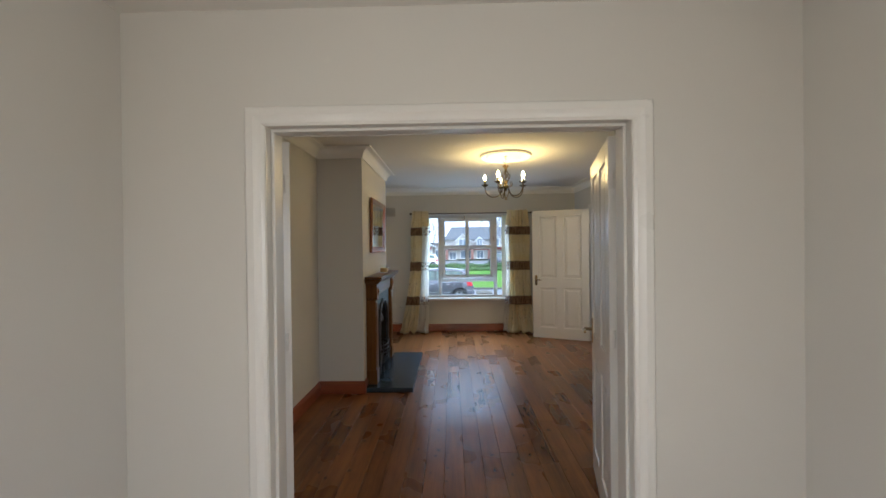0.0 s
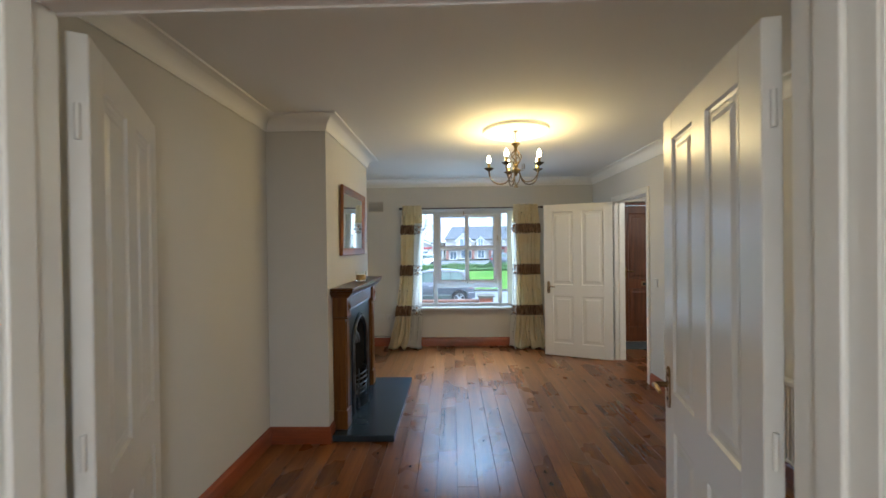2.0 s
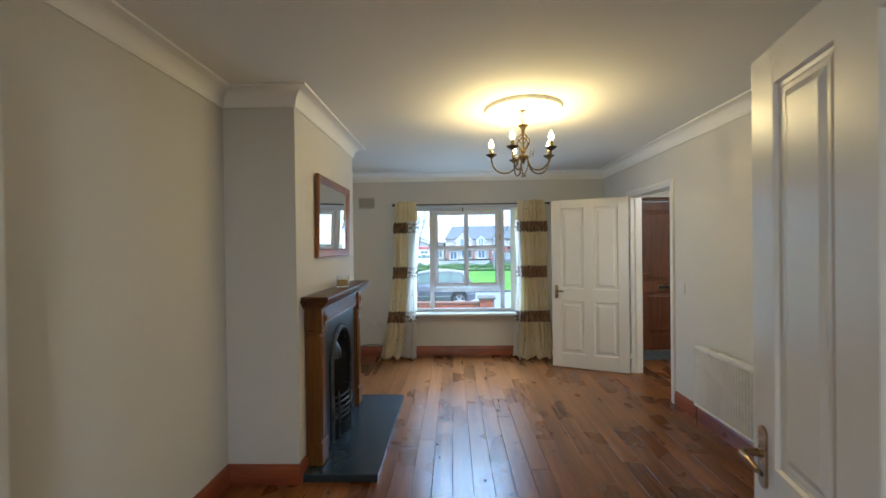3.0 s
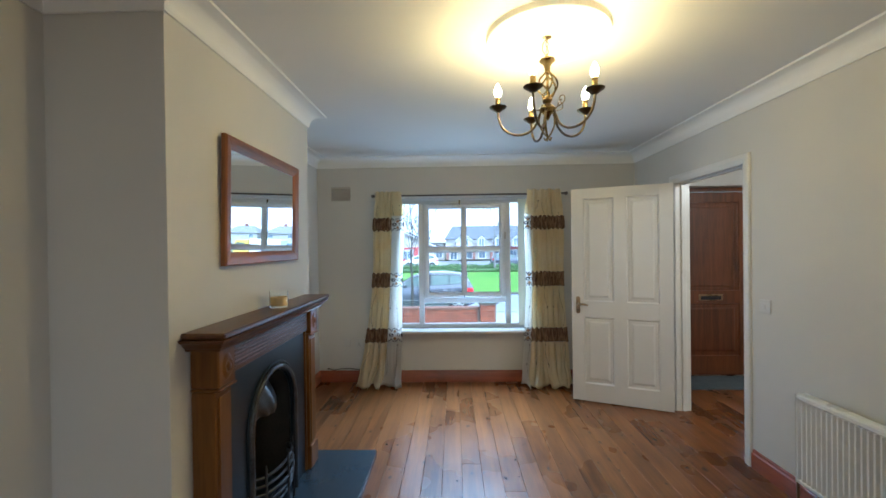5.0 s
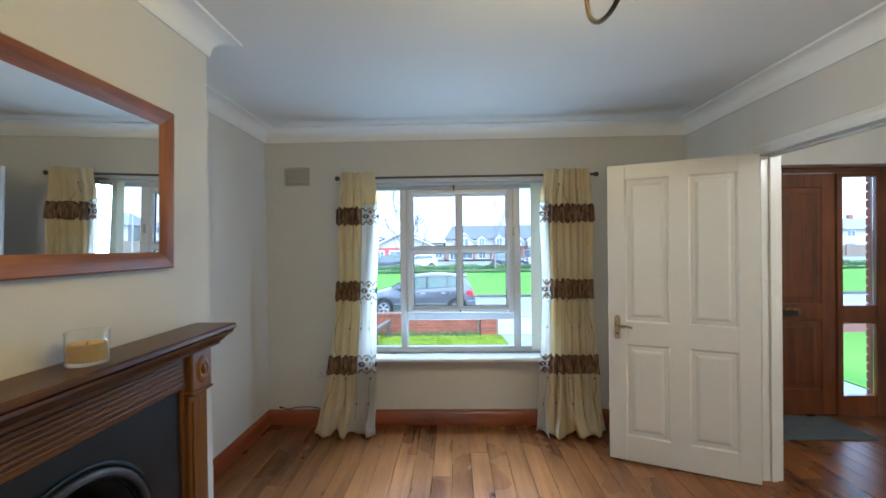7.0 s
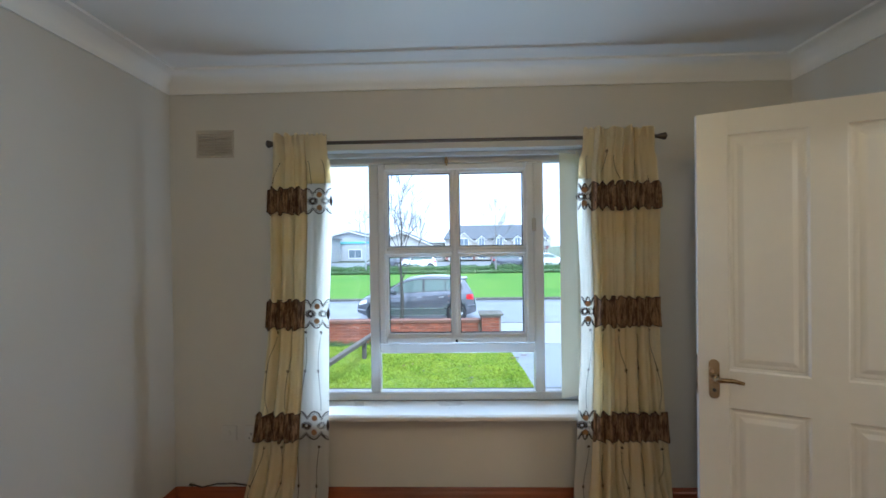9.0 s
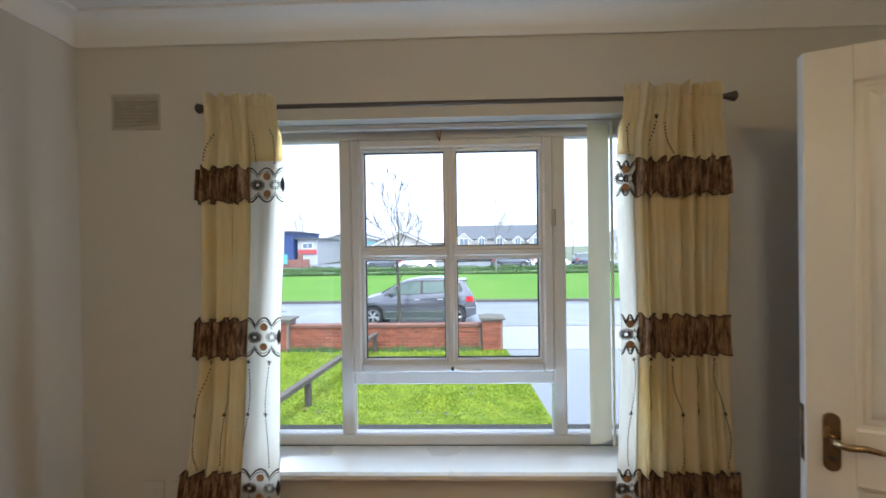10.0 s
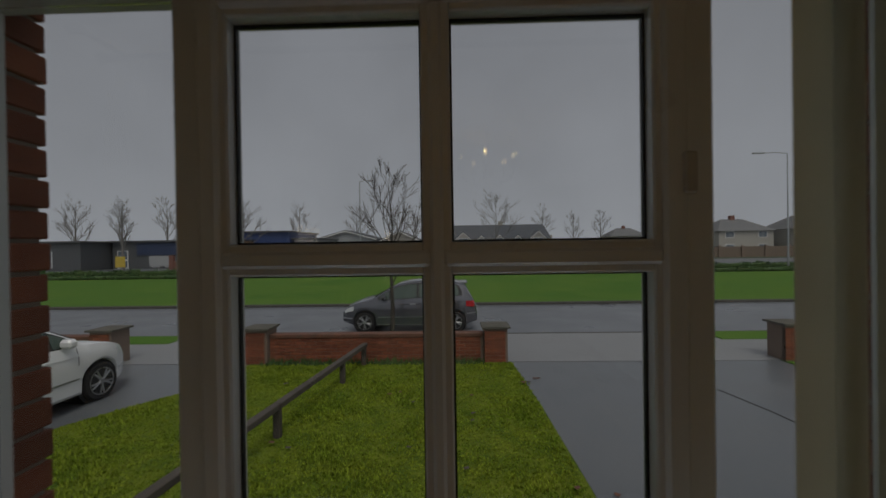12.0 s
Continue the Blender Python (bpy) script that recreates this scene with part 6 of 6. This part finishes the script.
def gable(parent, x, y, z, w, h, depth, wall_mat):
    part("gable_wall", Mesh().prism([(x - w / 2, z - 1.6), (x + w / 2, z - 1.6), (x + w / 2, z), (x, z + h), (x - w / 2, z)], "y", y, y + depth), wall_mat, parent)
    t = 0.16
    for s in (-1, 1):
        e = [(x, z + h + 0.02), (x + s * (w / 2 + 0.3), z - 0.35), (x + s * (w / 2 + 0.3), z - 0.35 + t), (x, z + h + t + 0.04)]
        part("dormer_roof", Mesh().prism(e, "y", y - 0.2, y + depth), ROOF, parent)
        e = [(x, z + h - 0.10), (x + s * (w / 2 + 0.3), z - 0.46), (x + s * (w / 2 + 0.3), z - 0.30), (x, z + h + 0.06)]
        part("barge_board", Mesh().prism(e, "y", y - 0.26, y - 0.205), UPVC, parent)


def terrace():
    y, gz = 75.0, GZ + 0.1
    ob = thing("shop_terrace", "long cream two-storey block with dormers over shopfronts", "building")
    x0, x1 = -0.9, 17.0
    part("wall", Mesh().box(x0, x1, y, y + 9, gz, 2.75), RENDER, ob)
    roof = part("roof", Mesh().add([(x0 - 0.3, y - 0.4, 2.72), (x1 + 0.3, y - 0.4, 2.72), (x1 + 0.3, y + 9.4, 2.72), (x0 - 0.3, y + 9.4, 2.72), (x0 + 1.2, y + 4.5, 5.3), (x1 + 0.0, y + 4.5, 5.3)], [(0, 1, 5, 4), (2, 3, 4, 5), (1, 2, 5), (3, 0, 4), (3, 2, 1, 0)]), ROOF, ob)
    part("chimney", Mesh().soft(8.9, 9.7, y + 4.2, y + 4.9, 4.9, 5.95, 0.05), RENDER, roof)
    part("chimney", Mesh().soft(x1 + 0.3, x1 + 1.3, y + 3, y + 4, 1.0, 3.3, 0.05), RENDER, roof)
    for x, w, h in ((2.4, 3.0, 1.25), (5.5, 1.6, 0.7), (8.6, 1.9, 0.8), (11.7, 1.6, 0.7), (15.0, 3.1, 1.3)):
        gable(ob, x, y - (0.9 if w > 2.5 else 0.3), 2.55, w, h, 3.0, RENDER)
    for x, w in ((2.4, 1.5), (5.5, 0.9), (8.6, 1.0), (11.7, 0.9), (15.0, 1.5)):
        yy = y - (0.9 if w > 1.2 else 0.3)
        window_unit(ob, x, yy, 1.45, w, 1.35)
    part("fascia", Mesh().box(x0, x1, y - 0.35, y - 0.001, 0.85, 1.25), REDPAINT, ob, "dark red shop fascia")
    part("canopy", Mesh().box(x0, x1, y - 1.0, y - 0.355, 1.25, 1.38), ROOF, ob)
    for i, x in enumerate((0.5, 2.9, 5.6, 8.6, 11.2, 14.0, 16.0)):
        window_unit(ob, x, y, -0.75 if i % 3 else -0.95, 1.9 if i % 2 else 1.2, 1.4)
    for x in (-0.6, 4.1, 7.2, 10.0, 12.7):
        part("brick_pier", Mesh().box(x - 0.22, x + 0.22, y - 0.9, y - 0.4, gz, 1.24), BRICKS, ob)


terrace()


def low_block(name, label, x0, x1, y, top, peak, wall_mat, bands, wins, cat="building", depth=12):
    ob = thing(name, label, cat)
    part("wall", Mesh().box(x0, x1, y, y + depth, GZ, top), wall_mat, ob)
    if peak:
        mid = (x0 + x1) / 2
        part("gable_end", Mesh().prism([(x0, top), (x1, top), (mid, peak)], "y", y, y + depth), wall_mat, ob)
        for s, xx in ((-1, x0), (1, x1)):
            part("roof", Mesh().prism([(mid, peak), (xx + s * 0.6, top - 0.25), (xx + s * 0.6, top - 0.02), (mid, peak + 0.22)], "y", y - 0.4, y + depth), ROOF, ob)
            part("barge_board", Mesh().prism([(mid, peak - 0.1), (xx + s * 0.6, top - 0.36), (xx + s * 0.6, top - 0.16), (mid, peak + 0.1)], "y", y - 0.5, y - 0.405), UPVC, ob)
    else:
        part("flat_roof", Mesh().box(x0 - 0.3, x1 + 0.3, y - 0.4, y + depth + 0.3, top, top + 0.22), DARKCLAD, ob)
    for bx0, bx1, bz0, bz1, bm_ in bands:
        part("shopfront_panel", Mesh().box(bx0, bx1, y - 0.12, y - 0.002, bz0, bz1), bm_, ob)
    for x, z, w, h in wins:
        window_unit(ob, x, y - 0.125 if any(b[0] < x < b[1] and b[2] < z < b[3] for b in bands) else y, z, w, h)
    return ob


low_block("shop_building", "pale gabled shop building with red window surrounds", -13.5, -3.2, 74, 1.7, 4.1, RENDER, [(-11.6, -10.9, -0.9, 1.0, REDPAINT), (-6.6, -5.9, -0.9, 1.0, REDPAINT), (-13.3, -3.4, 1.0, 1.35, REDPAINT)], [(-9.8, -0.7, 1.8, 1.4), (-7.8, -0.7, 1.6, 1.4), (-4.8, -0.7, 1.4, 1.4), (-12.4, -0.7, 1.2, 1.4)])
low_block("link_building", "low slate-roofed link between the shops", -3.2, -1.2, 76, 2.0, 0, RENDER, [], [(-2.2, -0.6, 1.2, 1.5)])
low_block("supermarket_building", "long pale building with a shallow sloping roof", -24.5, -13.8, 80, 3.2, 4.6, PALE, [(-24.3, -14.0, 2.2, 2.6, TEAL)], [(-22, -0.5, 2.4, 1.6), (-18, -0.5, 2.4, 1.6)])
low_block("blue_building", "blue clad flat-roofed building with white-framed windows", -31.6, -23.9, 66, 4.0, 0, BLUEPAINT, [], [(-30.6, 1.3, 1.3, 1.0), (-30.3, -0.2, 1.6, 0.5)])
low_block("link_building", "low grey link beside the blue building", -23.6, -20.5, 67, 2.9, 0, PALE, [(-23.5, -20.6, 0.6, 1.3, REDPAINT)], [(-22.0, 1.5, 1.6, 0.8)])
tr_ = low_block("shop_building", "timber-clad upper storey over a red shopfront", -37.2, -29.4, 62, 2.75, 0, TIMBERCLAD, [(-37.1, -32.6, -1.0, 1.55, REDPAINT), (-32.5, -29.6, -1.0, 1.50, PALE)], [(-36.2, 1.75, 0.9, 0.75), (-34.3, 1.75, 0.9, 0.75), (-32.4, 1.75, 0.9, 0.75), (-30.8, 1.75, 0.9, 0.75), (-35.2, -0.8, 1.1, 1.5)])
for i in range(9):
    part("balcony_post", Mesh().box(-32.3 + i * 0.33, -32.24 + i * 0.33, 61.6, 61.66, -0.9, 1.5), UPVC, tr_)
part("balcony_rail", Mesh().box(-32.4, -29.5, 61.58, 61.64, 0.25, 0.33), UPVC, tr_)
low_block("dark_shop", "dark blue clad glazed building with a flat roof", -48.0, -37.4, 62.5, 2.75, 0, DARKCLAD, [(-44.4, -37.6, 0.9, 2.6, NAVY), (-42.6, -38.9, -0.7, 0.75, PALE)], [(-46.5, 0.3, 1.4, 1.2), (-46.5, -0.9, 1.4, 1.0), (-41.7, -0.8, 1.0, 1.3), (-39.8, -0.8, 1.0, 1.3)])
low_block("dark_shop", "dark glazed flat-roofed building", -66, -48.4, 58, 2.7, 0, DARKCLAD, [(-64, -61, 0.4, 2.2, PALE)], [(-59, -0.5, 1.4, 2.0), (-56, -0.5, 1.4, 2.0), (-53, -0.5, 1.4, 2.0)])
for px, pw, lab, cm in ((-29.3, 2.1, "white poster board with blue lettering bars", BLUEPAINT), (-26.1, 2.3, "white poster board with a pink patch", PINK), (-22.3, 1.9, "teal poster board with pale bars", PALE)):
    bd_ = thing("poster_board", lab + " on the brick boundary wall", "sign")
    part("board", Mesh().box(px - pw / 2, px + pw / 2, 57.80, 57.86, -0.55, 0.75), TEAL if cm is PALE else PALE, bd_)
    part("text_bar", Mesh().box(px - pw * 0.32, px + pw * 0.10, 57.77, 57.795, 0.05, 0.40), cm, bd_)
    part("text_bar", Mesh().box(px - pw * 0.25, px + pw * 0.32, 57.77, 57.795, -0.28, -0.10), cm, bd_)
bw = thing("boundary_wall", "low brick boundary wall with square piers before the shops", "garden wall")
part("wall_panel", Mesh().box(-36.5, -18.5, 58.0, 58.2, GZ, 0.05), BRICKS, bw)
for i in range(7):
    part("pier", Mesh().box(-36.5 + i * 2.75, -35.95 + i * 2.75, 57.88, 58.3, GZ, 0.85), BRICKS, bw)
truck = thing("lorry", "white lorry with a yellow cab parked beyond the green", "lorry", m=pose(28.0, 60, GZ))
part("cargo_box", Mesh().soft(-5.0, -0.4, -1.1, 1.1, 0.75, 2.75, 0.08), CARWHITE, truck)
cab_ = part("cab", Mesh().prism([(-0.3, 0.45), (1.9, 0.45), (1.95, 1.5), (1.55, 2.55), (-0.3, 2.6)], "y", -1.1, 1.1), YELLOW, truck)
part("cab_window", Mesh().prism([(0.25, 1.45), (1.80, 1.45), (1.45, 2.2), (0.25, 2.2)], "y", -1.12, -1.101), CARGLASS, cab_)
for x in (-4.2, -1.4, 1.1):
    part("wheel", Mesh().cyl((x, -1.05, 0.48), (x, 1.05, 0.48), 0.48, n=18), TYRE, truck)
sign = thing("road_sign", "small square yellow sign on a post", "sign")
part("sign_post", Mesh().cyl((-36.2, 50, GZ), (-36.2, 50, 1.0), 0.05), ALLOY, sign)
part("sign_board", Mesh().box(-36.75, -35.65, 49.9, 49.96, -0.3, 0.9), YELLOW, sign)


def house(x0, x1, y, top, peak):
    ob = thing("far_house", "cream rendered two-storey house with a hipped slate roof", "house", "far houses")
    part("wall", Mesh().box(x0, x1, y, y + 8, GZ, top), RENDER, ob)
    roof = part("roof", Mesh().add([(x0 - 0.4, y - 0.4, top), (x1 + 0.4, y - 0.4, top), (x1 + 0.4, y + 8.4, top), (x0 - 0.4, y + 8.4, top), (x0 + 3, y + 4, peak), (x1 - 3, y + 4, peak)], [(0, 1, 5, 4), (2, 3, 4, 5), (1, 2, 5), (3, 0, 4), (3, 2, 1, 0)]), ROOFPALE, ob)
    part("chimney", Mesh().box((x0 + x1) / 2 - 0.4, (x0 + x1) / 2 + 0.4, y + 3.6, y + 4.3, peak - 0.5, peak + 0.7), BRICKS, roof)
    for x in (x0 + 2, x1 - 2):
        for z in (0.0, 2.4):
            window_unit(ob, x, y, z, 1.5, 1.1)


house(50, 60, 82, 3.6, 6.0)
house(62, 73, 80, 3.8, 6.4)
house(76, 87, 84, 3.8, 6.2)
house(92, 104, 80, 3.8, 6.2)
house(46, 56, 122, 3.8, 6.2)
house(60, 71, 126, 3.8, 6.2)
fence_b = thing("garden_fence", "brown timber boundary fence before the far houses", "fence")
part("fence_panels", Mesh().box(40, 110, 76, 76.1, GZ, 0.75), FENCEWOOD, fence_b)
for i in range(18):
    part("fence_post", Mesh().box(42 + i * 3.9, 42.35 + i * 3.9, 75.8, 75.99, GZ, 1.0), MORTAR, fence_b)
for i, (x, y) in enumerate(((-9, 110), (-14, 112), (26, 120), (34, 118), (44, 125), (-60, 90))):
    bare_tree("bare_tree", "distant bare winter tree", (x, y, GZ), 10.5 + i % 3, 0.25, 60 + i, 0.7, 3, 0.25, 4, 5.0, HAZEBARK)

# ---- lawn grass ----
rs = np.random.RandomState(7)
n = 52000
gx = rs.uniform(-5.1, 2.0, n)
gy = 8.3 + (15.25 - 8.3) * rs.uniform(0, 1, n) ** 1.15
patch = np.sin(gx * 3.1 + np.sin(gy * 2.3)) * np.sin(gy * 2.7 + gx) * 0.5 + 0.5
hgt = 0.014 + 0.048 * patch ** 2 * rs.uniform(0.3, 1, n)
edge_x = np.interp(gy, [7.66, 10.8, 13.0, 15.28], [2.05, 2.06, 2.02, 1.90]) + rs.normal(0, 0.02, n)
keep = (gx < edge_x) & (gx > np.interp(gy, [7.66, 11.8, 12.3, 13.5, 15.28], [-5.1, -5.08, -4.93, -4.14, -3.73]))
gx, gy, hgt = gx[keep], gy[keep], hgt[keep]
n = len(gx)
verts = []
for k in range(3):
    a = rs.uniform(0, 2 * np.pi, n)
    w = 0.006 + 0.010 * rs.uniform(0, 1, n)
    lean = rs.uniform(0.2, 1.1, n) * hgt
    ox, oy = gx + rs.normal(0, 0.012, n), gy + rs.normal(0, 0.012, n)
    p0 = np.stack([ox - np.sin(a) * w, oy + np.cos(a) * w, np.full(n, GZ - 0.003)], 1)
    p1 = np.stack([ox + np.sin(a) * w, oy - np.cos(a) * w, np.full(n, GZ - 0.003)], 1)
    p2 = np.stack([ox + np.cos(a) * lean, oy + np.sin(a) * lean, GZ + hgt], 1)
    verts.append(np.stack([p0, p1, p2], 1).reshape(-1, 3))
verts = np.concatenate(verts)
me = bpy.data.meshes.new("lawn_grass")
me.from_pydata(verts.tolist(), [], np.arange(len(verts)).reshape(-1, 3).tolist())
me.materials.append(BLADE)
tagged(new("lawn_grass", me), "short tufty damp grass blades on the lawn", "grass", kind="stuff")
rnd = random.Random(23)
for i in range(26):
    x, y = (rnd.uniform(-2.5, 1.9), rnd.uniform(9.0, 15.0)) if i % 3 else (rnd.uniform(1.7, 2.3), rnd.uniform(8.5, 14.5))
    a, r = rnd.uniform(0, 6.28), rnd.uniform(0.03, 0.05)
    z = GZ + (0.045 if x < 2.0 else 0.0)
    lf = thing("fallen_leaf", "small dead brown leaf lying on the wet grass", "leaf", "fallen leaves")
    part("blade", Mesh().add([(x + r * math.cos(a + q), y + r * math.sin(a + q) * 0.8, z + 0.012 * (k % 2)) for k, q in enumerate((0, 1.1, 2.4, 3.3, 4.3, 5.4))], [(0, 1, 2, 3, 4, 5)]), RAIL if i % 2 else COPING, lf)
weeds = Mesh()
rnd = random.Random(11)
for i in range(420):
    x, y = rnd.uniform(-3.5, 1.3), WY - rnd.uniform(0.02, 0.22)
    h = rnd.uniform(0.05, 0.17)
    a = rnd.uniform(0, 6.28)
    q = Vector((x, y, GZ))
    weeds.add([q + Vector((-0.02, 0, 0)), q + Vector((0.02, 0, 0)), q + Vector((0.05 * math.cos(a), 0.03 * math.sin(a), h))], [(0, 1, 2)])
tagged(new("wall_weeds", data("wall_weeds", weeds, HEDGE)), "dark weeds along the foot of the garden wall", "grass", kind="stuff")

# ---- floor boards ----
rnd = random.Random(2)
BW = 0.128


def boards(x0, x1, y0, y1, seed):
    rnd = random.Random(seed)
    meshes = {}
    nb = round((x1 - x0) / BW)
    bw = (x1 - x0) / nb
    for i in range(nb):
        y = y0
        first = True
        while y < y1 - 0.01:
            length = round(rnd.uniform(0.9, 3.4) if first else rnd.uniform(2.6, 4.2), 1)
            first = False
            if y + length > y1 - 0.45:
                length = y1 - y
            key = round(length, 3)
            if key not in meshes:
                meshes[key] = data("floor_board", Mesh().soft(-bw / 2 + 0.0009, bw / 2 - 0.0009, -length / 2 + 0.0007, length / 2 - 0.0007, -0.021, 0, 0.0011), BOARD)
            ob = new("floor_board", meshes[key])
            ob.parent = floor
            ob.matrix_basis = pose(x0 + (i + 0.5) * bw, y + length / 2, 0, 0, rnd.uniform(-0.22, 0.22), 180 if rnd.random() < 0.5 else 0)
            y += length


boards(XL, XR, YS, YN, 3)
boards(DX0, DX1, YD, YS, 4)
boards(-0.95, 1.89, -2.5, YD, 5)
boards(XR + 0.12, HX1, HY0, 7.44, 6)
tagged(new("floor_board", data("floor_board", Mesh().box(XR, XR + 0.12, LY0, LY1, -0.021, 0), BOARD)), kind="structure").parent = floor

# ---- bricks ----
for parent, x0, x1, y, z0, z1, along in piece_jobs:
    z, row = z0 + 0.0325, 0
    while z + 0.0325 <= z1 + 0.001:
        x = x0
        if row % 2:
            ob = new("brick", B_HALF)
            ob.parent, ob.matrix_basis = parent, pose(x + 0.0515, y + 0.038, z)
            x += 0.1125
        while x + 0.10 < x1:
            full = x + 0.215 <= x1 + 0.005
            ob = new("brick", B_STRETCH if full else B_HALF)
            ob.parent, ob.matrix_basis = parent, pose(x + (0.1075 if full else 0.0515), y + 0.038 + rnd.uniform(-0.002, 0.002), z)
            x += 0.225 if full else 0.1125
        z += 0.075
        row += 1
# brick jambs outside the front window
B_JAMB = brick_mesh(0.103, 0.115, 0.065)
for side, xx in ((0, WX0 - 0.052), (1, WX1 + 0.052)):
    z = WZ0 - 0.2
    row = 0
    while z < 2.35:
        ob = new("brick", B_JAMB)
        ob.parent, ob.matrix_basis = wall_outer, pose(xx + rnd.uniform(-0.003, 0.003) + (0.003 if row % 2 else 0) * (1 if side == 0 else -1), YO - 0.05, z)
        z += 0.075
        row += 1
for side, xx in ((1, FX1 + 0.05),):
    z = GZ + 0.05
    while z < 2.35:
        ob = new("brick", B_JAMB)
        ob.parent, ob.matrix_basis = wall_outer, pose(xx, YO - 0.05, z)
        z += 0.075
